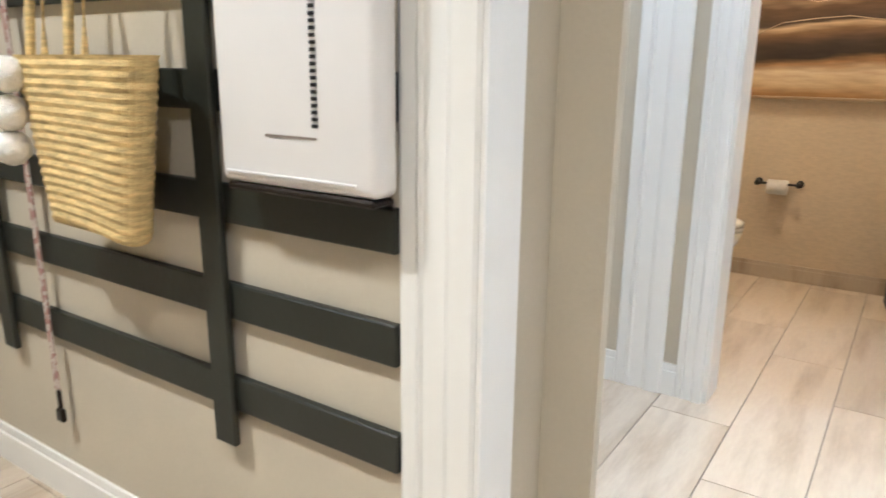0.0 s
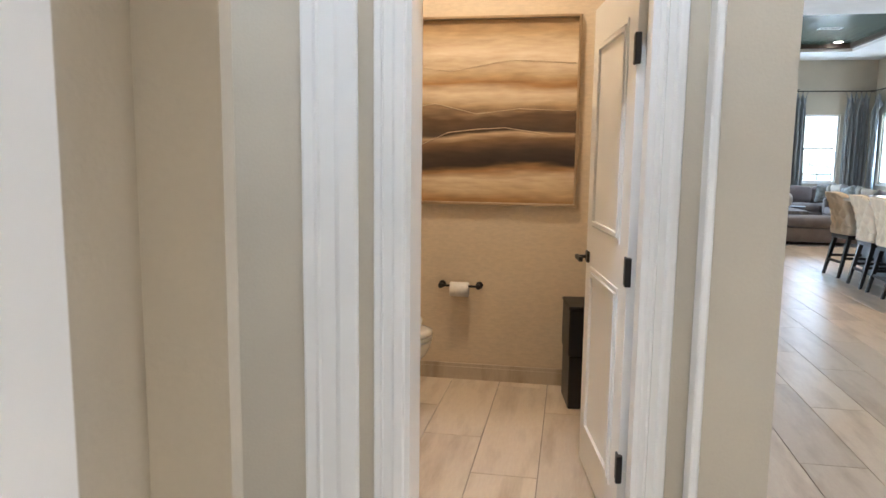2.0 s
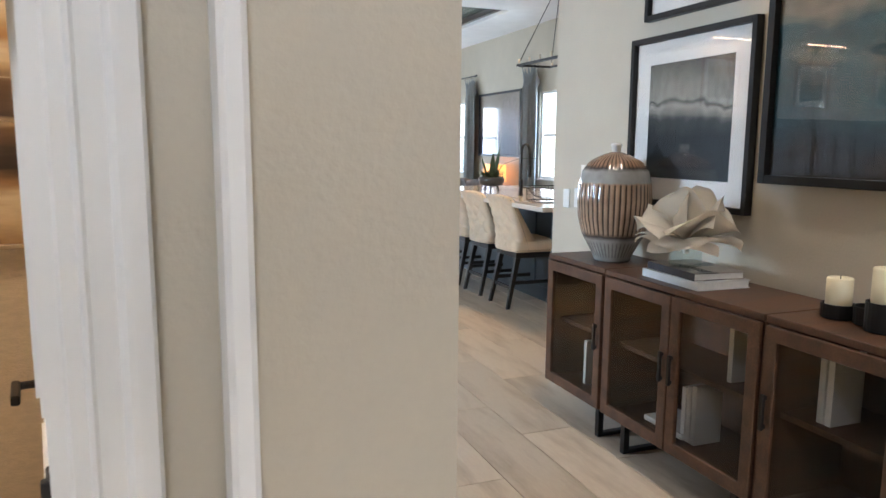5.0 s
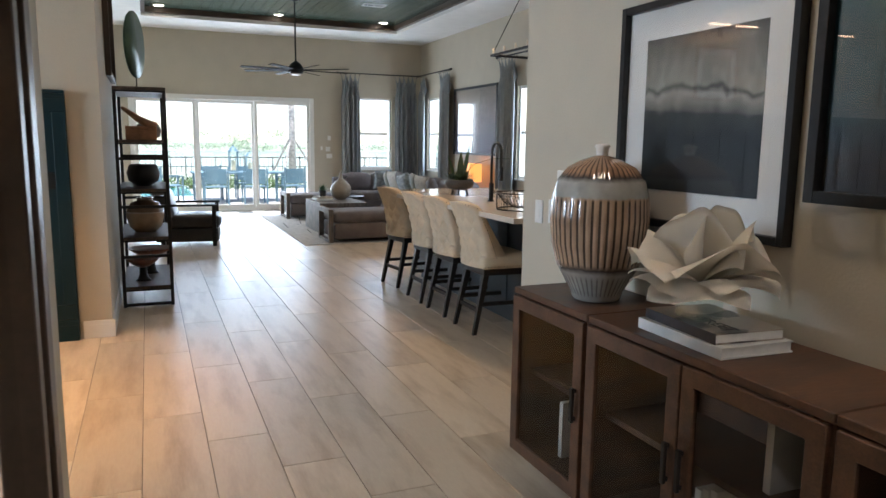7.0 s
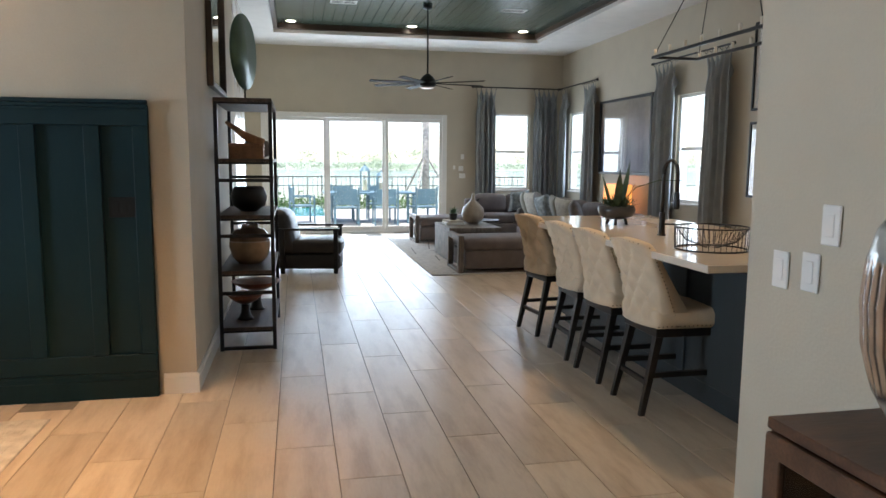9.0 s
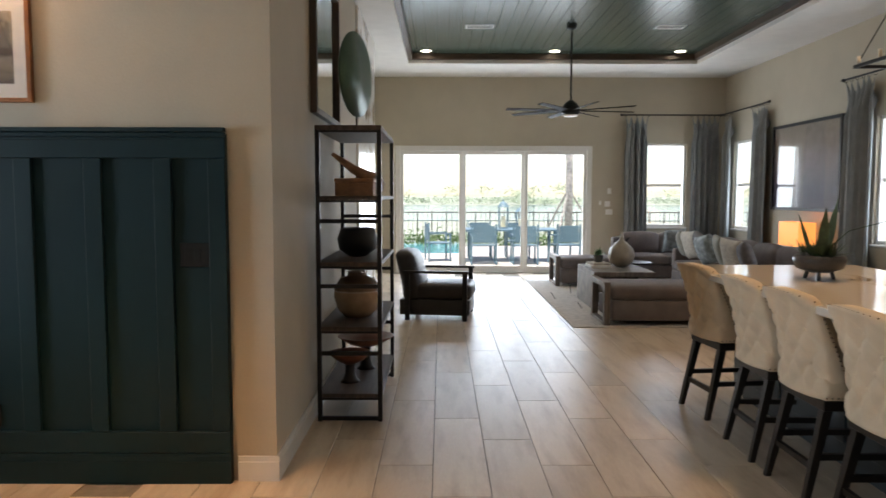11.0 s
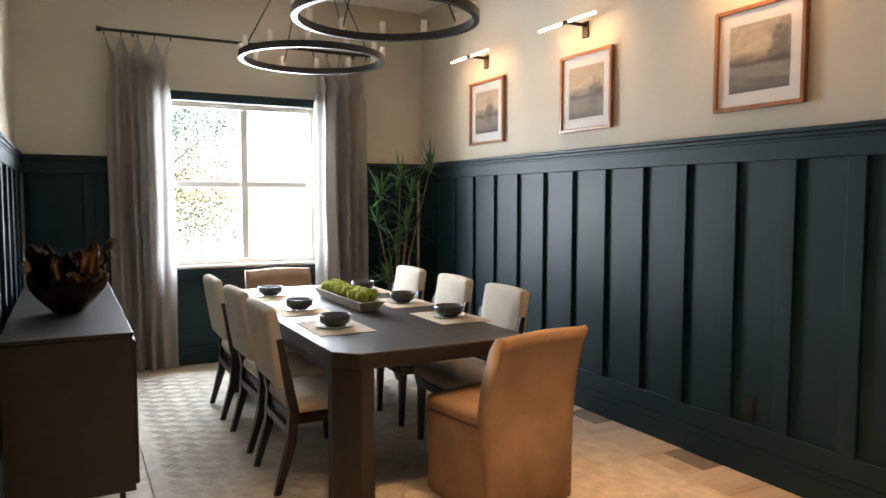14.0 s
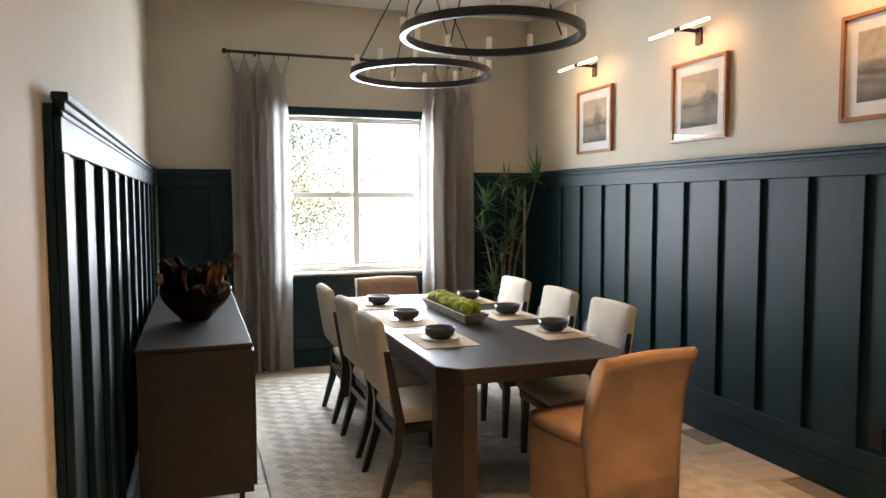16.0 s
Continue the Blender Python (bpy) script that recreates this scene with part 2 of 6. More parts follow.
def lathe(prof, n=28, wob=None):
    bm = bmesh.new()
    rings = []
    for r, z in prof:
        ring = []
        for i in range(n):
            a = 2 * math.pi * i / n
            q = r * (wob(a, z) if wob else 1)
            ring.append(bm.verts.new((q * math.cos(a), q * math.sin(a), z)))
        rings.append(ring)
    for a, b in zip(rings, rings[1:]):
        for i in range(n):
            bm.faces.new((a[i], a[(i + 1) % n], b[(i + 1) % n], b[i]))
    bm.faces.new(rings[0][::-1])
    bm.faces.new(rings[-1])
    return bm


def tube(bm, pts, r, n=8, taper=None):
    """A round bar along points."""
    pts = [Vector(p) for p in pts]
    rings = []
    for i, p in enumerate(pts):
        d = (pts[min(i + 1, len(pts) - 1)] - pts[max(i - 1, 0)]).normalized()
        u = d.orthogonal().normalized() if abs(d.z) < 0.99 else Vector((1, 0, 0))
        if abs(d.z) < 0.99:
            u = d.cross(Vector((0, 0, 1))).normalized()
        w = d.cross(u).normalized()
        q = r if not taper else r + (taper - r) * i / (len(pts) - 1)
        rings.append([bm.verts.new(p + q * (math.cos(2 * math.pi * k / n) * u + math.sin(2 * math.pi * k / n) * w)) for k in range(n)])
    for a, b in zip(rings, rings[1:]):
        for k in range(n):
            bm.faces.new((a[k], a[(k + 1) % n], b[(k + 1) % n], b[k]))
    bm.faces.new(rings[0][::-1])
    bm.faces.new(rings[-1])
    return bm


def torus(R, rx, rz, n=48):
    """A flat-section hoop: radial half-width rx, half-height rz."""
    bm = bmesh.new()
    rings = []
    for i in range(n):
        a = 2 * math.pi * i / n
        rings.append([bm.verts.new(((R + dx) * math.cos(a), (R + dx) * math.sin(a), dz)) for dx, dz in ((-rx, -rz), (rx, -rz), (rx, rz), (-rx, rz))])
    for i in range(n):
        a, b = rings[i], rings[(i + 1) % n]
        for k in range(4):
            bm.faces.new((a[k], b[k], b[(k + 1) % 4], a[(k + 1) % 4]))
    return bm


def leg(bm, top, bottom, w0, w1):
    """A tapered square leg between two points."""
    r = []
    for p, w in ((bottom, w1), (top, w0)):
        r.append([bm.verts.new((p[0] + sx * w / 2, p[1] + sy * w / 2, p[2])) for sx, sy in ((-1, -1), (1, -1), (1, 1), (-1, 1))])
    for k in range(4):
        bm.faces.new((r[0][k], r[0][(k + 1) % 4], r[1][(k + 1) % 4], r[1][k]))
    bm.faces.new(r[0][::-1])
    bm.faces.new(r[1])
    return bm


def mesh_of(name, bm, material, smooth=False):
    bmesh.ops.recalc_face_normals(bm, faces=bm.faces[:])
    me = bpy.data.meshes.new(name)
    bm.to_mesh(me)
    bm.free()
    me.materials.append(material)
    if smooth:
        me.polygons.foreach_set("use_smooth", [True] * len(me.polygons))
    return me


def part(name, bm, material, parent, label="", smooth=False):
    o = new(name, mesh_of(name, bm, material, smooth))
    o.parent = parent
    return tagged(o, label)


def whole(name, bm, material, label, category, m=None, smooth=False, kind="", group=""):
    o = new(name, mesh_of(name, bm, material, smooth))
    if m is not None:
        o.matrix_basis = m
    return tagged(o, label, category, group, kind)


def thing(name, m, label, category, group="", kind=""):
    o = new(name)
    o.empty_display_size = 0.1
    o.matrix_basis = m
    return tagged(o, label, category, group, kind)


def structure(name, bm, material, label, category):
    return whole(name, bm, material, label, category, kind="structure")

# ---------------------------------------------------------------- large structure
YB, XR = 18.4, 7.12          # living: far wall, outer wall
XW, YL, YR = -4.41, 5.14, 8.63   # dining: window wall, its two panelled walls
HC, LC = 3.30, 3.65          # ceilings of hall and dining, and of the living space
DADO = 1.80

structure("floor", boxes((-5.5, -2.0, -0.25, 7.6, 18.7, -0.006)), GROUT, "grout bed under the wood-look floor tiles", "floor")


def wall(name, bs, label="greige painted wall", material=WALL):
    return structure(name, boxes(*bs), material, label, "wall")


# far wall with slider and window
SL0, SL1, SLT = 1.02, 4.60, 2.34
WA0, WA1, WB, WT = 5.62, 6.42, 0.88, 2.44
wall("wall_far", [(-0.5, YB, 0, SL0, YB + .2, LC), (SL0, YB, SLT, SL1, YB + .2, LC), (SL1, YB, 0, WA0, YB + .2, LC),
                  (WA0, YB, 0, WA1, YB + .2, WB), (WA0, YB, WT, WA1, YB + .2, LC), (WA1, YB, 0, XR + .2, YB + .2, LC)])
# outer side wall with two windows
W2 = (17.05, 17.95)
W3 = (12.75, 13.75)
wall("wall_side", [(XR, 6.05, 0, XR + .2, W3[0], LC), (XR, W3[0], 0, XR + .2, W3[1], WB), (XR, W3[0], WT, XR + .2, W3[1], LC),
                   (XR, W3[1], 0, XR + .2, W2[0], LC), (XR, W2[0], 0, XR + .2, W2[1], WB), (XR, W2[0], WT, XR + .2, W2[1], LC),
                   (XR, W2[1], 0, XR + .2, YB, LC)])
wall("wall_kitchen_back", [(3.27, 6.05, 0, XR, 6.2, LC)])
wall("wall_hall", [(3.10, -2.0, 0, 3.27, 6.2, LC)])
# dining walls: panelled side walls that end in a bare strip, window wall
wall("wall_dining_far", [(XW, YR + .02, 0, .985, YR + .17, LC), (.985 - .15, YR + .17, 0, .985, 12.15, LC)])
wall("wall_dining_near", [(XW, YL - .17, 0, 1.03, YL - .02, HC)])
DW0, DW1, DB, DT = 6.24, 7.55, 0.87, 2.29
wall("wall_dining_window", [(XW - .22, YL - .17, 0, XW - .02, DW0, HC), (XW - .22, DW1, 0, XW - .02, YR + .17, HC),
                            (XW - .22, DW0, 0, XW - .02, DW1, DB), (XW - .22, DW0, DT, XW - .02, DW1, HC)])
# fireplace side
wall("wall_fireplace", [(.3, 12.15, 0, .50, 18.4, LC), (.50, 12.15, 0, .835, 12.3, LC)])
wall("fireplace_breast", [(.50, 13.2, 0, .84, 15.7, LC)])
structure("fireplace_facing", boxes((.84, 13.4, 0, .87, 15.4, LC - .01), r=.004), MARBLE, "brown-veined cream marble fireplace facing", "fireplace")
# powder room and mud room
wall("wall_bath_door", [(-2.6, 2.90, 0, -.13, 3.04, HC), (.66, 2.90, 0, 1.03, 3.04, HC), (-.13, 2.90, 2.04, .66, 3.04, HC)])
wall("wall_hall_pier", [(.828, 2.80, 0, 1.03, 2.898, HC)])
wall("wall_bath_back", [(-1.6, 4.885, 0, .90, 4.968, HC)], "textured beige wall covering", WALLPAPER)
wall("wall_bath_sides", [(-1.6, 3.04, 0, -1.45, 4.885, HC), (.80, 3.04, 0, .90, 4.885, HC)], "textured beige wall covering", WALLPAPER)
wall("wall_hall_left", [(.90, 3.04, 0, 1.03, YL - .17, HC)])
wall("wall_mudroom", [(-2.9, 1.16, 0, -.115, 1.42, HC), (-2.9, 1.42, 0, .0, 1.45, HC), (-.115, 1.16, 2.3, 3.13, 1.42, HC)])
wall("wall_mudroom_side", [(-2.9, -2.0, 0, -2.75, 1.16, HC), (-2.75, -2.0, 0, 3.13, -1.85, HC)])
wall("wall_side_hall", [(-2.75, 1.54, 0, -2.6, 3.04, HC)])

# unseen slab, added to keep sun from leaking through the ceiling gaps
structure("roof", boxes((XW - .6, -2.4, 4.3, XR + .6, YB + .5, 4.45)), CEIL, "unseen flat slab added over the house to block sun leaks", "roof")
structure("ceiling_hall", boxes((-2.9, -2.0, HC, 3.27, YL - .17, HC + .12), (XW - .2, YL - .17, HC, 1.0, YR + .02, HC + .12),
                                (1.0, YL - .17, HC, 3.27, 6.2, HC + .12)), CEIL, "white painted ceiling", "ceiling")
TX0, TX1, TY0, TY1, TZ = 1.28, 6.08, 12.95, 17.05, 3.80
structure("ceiling_living", boxes((.3, 6.2, LC, TX0, YB + .2, LC + .1), (TX1, 6.2, LC, XR + .2, YB + .2, LC + .1),
                                  (TX0, 6.2, LC, TX1, TY0, LC + .1), (TX0, TY1, LC, TX1, YB + .2, LC + .1),
                                  (1.0, 6.05, HC + .12, 3.27, 6.2, LC + .1)), CEIL, "white painted soffit round a tray ceiling", "ceiling")
structure("tray_trim", boxes((TX0 - .03, TY0 - .03, LC + .1, TX0, TY1 + .03, TZ + .03), (TX1, TY0 - .03, LC + .1, TX1 + .03, TY1 + .03, TZ + .03),
                             (TX0, TY0 - .03, LC + .1, TX1, TY0, TZ + .03), (TX0, TY1, LC + .1, TX1, TY1 + .03, TZ + .03)), CEIL,
          "white upstand of the tray ceiling", "trim")
structure("tray_crown", boxes((TX0, TY0, TZ - .09, TX0 + .07, TY1, TZ), (TX1 - .07, TY0, TZ - .09, TX1, TY1, TZ),
                              (TX0 + .07, TY0, TZ - .09, TX1 - .07, TY0 + .07, TZ), (TX0 + .07, TY1 - .07, TZ - .09, TX1 - .07, TY1, TZ)),
          BROWN, "dark brown crown moulding in the tray ceiling", "trim")
bm = bmesh.new()
x = TX0
while x < TX1 - .01:
    x1 = min(x + .165, TX1)
    box(bm, x, TY0, TZ, x1 - .008, TY1, TZ + .02)
    x = x1
box(bm, TX0, TY0, TZ + .02, TX1, TY1, TZ + .06)
structure("ceiling_shiplap", bm, SHIP, "grey-green painted shiplap tray ceiling", "ceiling")


def baseboard(name, runs, material=WHITE, h=.13, label="white painted baseboard"):
    """runs: x0, y0, x1, y1 of the wall line and the side (dx, dy) on which the board stands."""
    bm = bmesh.new()
    for x0, y0, x1, y1, dx, dy in runs:
        for t, z0, z1 in ((.016, 0, h * .78), (.010, h * .78, h)):
            box(bm, min(x0, x1, x0 + dx * t), min(y0, y1, y0 + dy * t), z0, max(x0, x1, x1 + dx * t), max(y0, y1, y1 + dy * t), z1)
    return structure(name, bm, material, label, "baseboard")


baseboard("baseboard_living", [(.79, YR + .02, .985 + .016, YR + .02, 0, -1), (.985, YR + .02, .985, 12.15, 1, 0), (SL1 + .08, YB, XR - .016, YB, 0, -1),
                               (XR, 6.2, XR, YB, -1, 0), (3.10, -1.8, 3.10, 6.2 + .016, -1, 0), (3.13, 6.2, XR - .016, 6.2, 0, 1),
                               (.87, 15.4, .87, 15.7, 1, 0), (1.03, 3.04, 1.03, YL - .02, 1, 0), (.102, YL - .02, 1.046, YL - .02, 0, 1)])
baseboard("baseboard_hall", [(.83, 2.80, 1.03 + .016, 2.80, 0, -1), (1.03, 2.80, 1.03, 3.04, 1, 0),
                             (-2.6, 2.90, -.48, 2.90, 0, -1), (-.284, 2.90, -.228, 2.90, 0, -1), (.742, 2.90, .80, 2.90, 0, -1), (-2.75, 1.16, -.27, 1.16, 0, -1)])
baseboard("baseboard_bath", [(-1.45, 4.885, .80, 4.885, 0, -1)], TILE, .10, "wood-look tile skirting in the powder room")


def casing(name, x0, x1, y, label, z1=2.3):
    """Moulded door casing on a wall that faces -y: one stepped profile, drawn out upwards."""
    w = x1 - x0
    prof = [(0, 0), (0, .012), (.05, .016), (.22, .014), (.25, .020), (.30, .024), (.34, .018), (.60, .016), (.64, .022), (.70, .027), (.78, .027), (.96, .024), (1, .018), (1, 0)]
    bm = bmesh.new()
    lo, hi = ([bm.verts.new((x0 + a * w, y - d, z)) for a, d in prof] for z in (0, z1))
    for k in range(len(prof)):
        q = (k + 1) % len(prof)
        bm.faces.new((lo[k], lo[q], hi[q], hi[k]))
    bm.faces.new(lo[::-1])
    bm.faces.new(hi)
    return structure(name, bm, WHITE, label, "door casing")


casing("casing_mudroom", -.268, -.108, 1.16, "white stepped door casing")
structure("jamb_mudroom", boxes((-.115, 1.145, 0, -.098, 1.265, 2.3)), WHITE, "white door jamb of a cased opening", "door jamb")
casing("casing_bath_left", -.228, -.122, 2.90, "white stepped casing of the powder room door", 2.14)
casing("casing_bath_right", .656, .742, 2.90, "white stepped casing of the powder room door", 2.14)
casing("casing_side_door", -.478, -.284, 2.90, "white stepped casing beside the powder room door", 2.5)
structure("jamb_bath", boxes((-.13, 2.892, 0, -.103, 3.06, 2.04), (.638, 2.892, 0, .66, 3.06, 2.04), (-.103, 2.892, 2.02, .638, 3.06, 2.04)), WHITE,
          "white door jamb of the powder room", "door jamb")
structure("corner_trim", boxes((.802, 2.785, 0, .828, 2.899, HC), r=.006), WHITE, "white corner trim on the pier", "trim")

# wainscot: frame boards over a flat back, per wall
def wainscot(name, length, stiles, m, label="dark teal board-and-batten wainscot"):
    """Built along local x, facing local -y, from the floor to the cap."""
    t = thing(name, m, label, "wainscot", kind="structure")
    part("back_panel", boxes((0, -.002, 0, length, .016, DADO - .03)), TEAL, t)
    part("top_rail", boxes((0, -.022, DADO - .15, length, -.003, DADO - .03), r=.003), TEAL, t)
    part("bottom_rail", boxes((0, -.025, .16, length, -.003, .27), r=.003), TEAL, t)
    part("plinth", boxes((0, -.030, 0, length, -.003, .115), (0, -.026, .115, length, -.003, .145), (0, -.023, .145, length, -.003, .158)), TEAL, t)
    part("cap", boxes((0, -.040, DADO - .022, length, .0, DADO), (0, -.032, DADO - .045, length, -.003, DADO - .024), (0, -.026, DADO - .062, length, -.003, DADO - .046), r=.003), TEAL, t)
    for s in stiles:
        part("batten", boxes((s - .045, -.026, .271, s + .042, -.003, DADO - .151), r=.003), TEAL, t)
    return t


L1 = .765 - XW
wainscot("wainscot_far", L1 - .002, [L1 - .045] + [.451 - k * .345 - XW for k in range(14)], pose(XW + .001, YR, 0))
L2 = .10 - XW
wainscot("wainscot_near", L2 - .03, [.045] + [.405 + k * .42 for k in range(10)], pose(.10, YL, 0, 0, 0, 180))
wainscot("wainscot_window_right", YR - .03 - DW1 - .06, [.10, .45, .80], pose(XW, DW1 + .06, 0, 0, 0, 90))
wainscot("wainscot_window_left", DW0 - YL - .03 - .06, [.08, .46, .84], pose(XW, YL + .03, 0, 0, 0, 90))
t = thing("wainscot_below_window", pose(XW, DW0 - .06, 0, 0, 0, 90), "dark teal panelling below the window", "wainscot", kind="structure")
n = DW1 - DW0 + .12
part("back_panel", boxes((0, -.002, 0, n, .016, DB - .04)), TEAL, t)
part("top_rail", boxes((0, -.022, DB - .13, n, -.003, DB - .04), r=.003), TEAL, t)
part("bottom_rail", boxes((0, -.022, .16, n, -.003, .27), r=.003), TEAL, t)
part("plinth", boxes((0, -.030, 0, n, -.003, .115), (0, -.026, .115, n, -.003, .145)), TEAL, t)
for s in (.05, n / 3, n * 2 / 3, n - .05):
    part("batten", boxes((s - .04, -.022, .271, s + .04, -.003, DB - .131), r=.003), TEAL, t)


# windows: white frame, sashes, panes; built along local x, facing local -y
def window(name, m, w, z0, z1, cols=1, label="white double-hung window with clear glass"):
    t = thing(name, m, label, "window", kind="structure")
    f = .045
    part("window_frame", boxes((0, .04, z0, f, .12, z1), (w - f, .04, z0, w, .12, z1), (f, .04, z1 - f, w - f, .12, z1), (f, .04, z0, w - f, .12, z0 + f), r=.004), WHITE, t)
    part("window_sill", boxes((-.02, -.03, z0 - .03, w + .02, .04, z0 - .001), r=.006), WHITE, t)
    cw = (w - 2 * f) / cols
    zm = (z0 + z1) / 2
    for c in range(cols):
        x0 = f + c * cw
        if c:
            part("mullion", boxes((x0 - .03, .035, z0 + f, x0 + .03, .125, z1 - f), r=.004), WHITE, t)
        part("meeting_rail", boxes((x0 + .03, .05, zm - .025, x0 + cw - .03, .11, zm + .025), r=.003), WHITE, t)
        for a, b in ((z0 + f, zm - .025), (zm + .025, z1 - f)):
            p = part("pane", boxes((x0 + .005, .078, a + .004, x0 + cw - .005, .082, b - .004)), GLASS, t)
            p.visible_shadow = False
    return t


window("window_1", pose(WA0, YB, 0), WA1 - WA0, WB, WT)
window("window_2", pose(XR, W2[1], 0, 0, 0, -90), W2[1] - W2[0], WB, WT)
window("window_3", pose(XR, W3[1], 0, 0, 0, -90), W3[1] - W3[0], WB, WT)
window("window_4", pose(XW - .02, DW0, 0, 0, 0, 90), DW1 - DW0, DB, DT, 2, "white twin double-hung window in the dining room")
structure("window_valance", boxes((XW + .002, DW0 - .03, DT, XW + .06, DW1 + .03, DT + .075), r=.004), TEAL, "dark teal head board above the dining window", "trim")
structure("window_sides", boxes((XW - .02, DW0 - .06, DB - .04, XW + .022, DW0 - .002, DT), (XW - .02, DW1 + .002, DB - .04, XW + .022, DW1 + .06, DT), r=.003), TEAL,
          "dark teal side boards of the dining window", "trim")

# sliding glass door, three leaves
t = thing("door_1", pose(SL0, YB, 0), "white framed three-panel sliding glass door, closed", "sliding door", kind="structure")
sw = SL1 - SL0
part("frame", boxes((-.05, -.015, 0, .045, .12, SLT + .05), (sw - .045, -.015, 0, sw + .05, .12, SLT + .05), (.045, -.015, SLT - .045, sw - .045, .12, SLT + .05), (.045, .0, 0, sw - .045, .12, .035), r=.005), WHITE, t)
lw = (sw - .09) / 3
for k in range(3):
    x0 = .045 + k * lw
    y0 = .02 + .03 * (k % 2)
    leaf = part("leaf", boxes((x0, y0, .036, x0 + .06, y0 + .025, SLT - .046), (x0 + lw - .06, y0, .036, x0 + lw, y0 + .025, SLT - .046),
                              (x0 + .06, y0, SLT - .11, x0 + lw - .06, y0 + .025, SLT - .046), (x0 + .06, y0, .036, x0 + lw - .06, y0 + .025, .13), r=.003), WHITE, t)
    p = part("pane", boxes((x0 + .055, y0 + .010, .125, x0 + lw - .055, y0 + .014, SLT - .105)), GLASS, leaf)
    p.visible_shadow = False

# powder room door: two-panel leaf standing open, with hinges and lever
t = thing("door_2", pose(.628, 3.075, 0, 0, 0, 99), "white two-panel interior door standing open", "door", kind="structure")
dwid = .76
leafs = bmesh.new()
box(leafs, 0, -.018, .012, dwid, .018, 2.01)
door = part("leaf", leafs, WHITE, t)
for z0, z1 in ((.18, .92), (1.08, 1.86)):
    for s in (-1, 1):
        b = bmesh.new()
        for a, h in ((.0, .006), (.022, .011)):
            x0, x1, c0, c1 = .12 + a, dwid - .12 - a, z0 + a, z1 - a
            y0, y1 = (.0182, .0182 + h) if s > 0 else (-.0182 - h, -.0182)
            w = .016
            for q in ((x0, c0, x0 + w, c1), (x1 - w, c0, x1, c1), (x0 + w, c0, x1 - w, c0 + w), (x0 + w, c1 - w, x1 - w, c1)):
                box(b, q[0], y0, q[1], q[2], y1, q[3])
        part("panel_moulding", b, WHITE, door)
for z in (.30, 1.0, 1.74):
    part("hinge", boxes((-.012, .006, z - .05, .030, .024, z + .05), (-.022, .008, z - .05, -.006, .030, z + .05), r=.004, seg=2), BLACK, t, "matte black butt hinge")
lev = boxes((dwid - .085, .019, .93, dwid - .035, .030, .98), (dwid - .068, .03, .948, dwid - .052, .075, .962), (dwid - .16, .062, .945, dwid - .05, .078, .965),
            (dwid - .085, -.030, .93, dwid - .035, -.019, .98), (dwid - .068, -.075, .948, dwid - .052, -.03, .962), (dwid - .16, -.078, .945, dwid - .05, -.062, .965), r=.003)
part("door_handle", lev, BLACK, t, "matte black lever handle")

# ---------------------------------------------------------------- dining room
structure("dining_rug", boxes((-4.05, 5.80, 0, .25, 8.28, .012), r=.004), DRUG, "cream and grey patterned woven area rug under the dining table", "rug")
bm = bmesh.new()
for i in range(34):
    for j in range(19):
        cx, cy = -3.98 + i * .126 + (.063 if j % 2 else 0), 5.94 + j * .126
        if cx > .18:
            continue
        for s in (.071, .050, .027):
            pts = [(cx + s * math.cos(a) * (1.0 if s > .06 else .92), cy + s * math.sin(a) * .96) for a in [k * math.pi / 3 + math.pi / 6 for k in range(6)]]
            for k in range(6):
                (ax, ay), (bx, by) = pts[k], pts[(k + 1) % 6]
                e = (s - .008) / s
                quad = [(ax, ay, .0125), (bx, by, .0125), (cx + (bx - cx) * e, cy + (by - cy) * e, .0125), (cx + (ax - cx) * e, cy + (ay - cy) * e, .0125)]
                mid = [((quad[0][i] + quad[3][i]) / 2, (quad[1][i] + quad[2][i]) / 2) for i in (0, 1)]
                q = [bm.verts.new(p) for p in quad] + [bm.verts.new((mid[0][0], mid[1][0], .0148)), bm.verts.new((mid[0][1], mid[1][1], .0148))]
                bm.faces.new((q[0], q[1], q[5], q[4]))
                bm.faces.new((q[4], q[5], q[2], q[3]))
whole("rug_relief", bm, DRUG, "raised hexagon pattern of the dining rug", "rug pattern", kind="stuff")

# table with clipped corners and square legs set in the corners
TXA, TXB, TYA, TYB, TH = -.86, -3.40, 6.50, 7.52, .765
t = thing("dining_table", pose((TXA + TXB) / 2, (TYA + TYB) / 2, 0), "dark stained oak dining table with clipped corners", "dining table")
hx, hy, ch = (TXA - TXB) / 2, (TYB - TYA) / 2, .10
bm = bmesh.new()
outline = [(-hx + ch, -hy), (hx - ch, -hy), (hx, -hy + ch), (hx, hy - ch), (hx - ch, hy), (-hx + ch, hy), (-hx, hy - ch), (-hx, -hy + ch)]
lo = [bm.verts.new((*p, TH - .075)) for p in outline]
hi = [bm.verts.new((*p, TH)) for p in outline]
for k in range(8):
    bm.faces.new((lo[k], lo[(k + 1) % 8], hi[(k + 1) % 8], hi[k]))
bm.faces.new(lo[::-1])
bm.faces.new(hi)
bmesh.ops.bevel(bm, geom=bm.edges[:], offset=.004, segments=1, affect='EDGES')
part("tabletop", bm, TABLEWOOD, t)
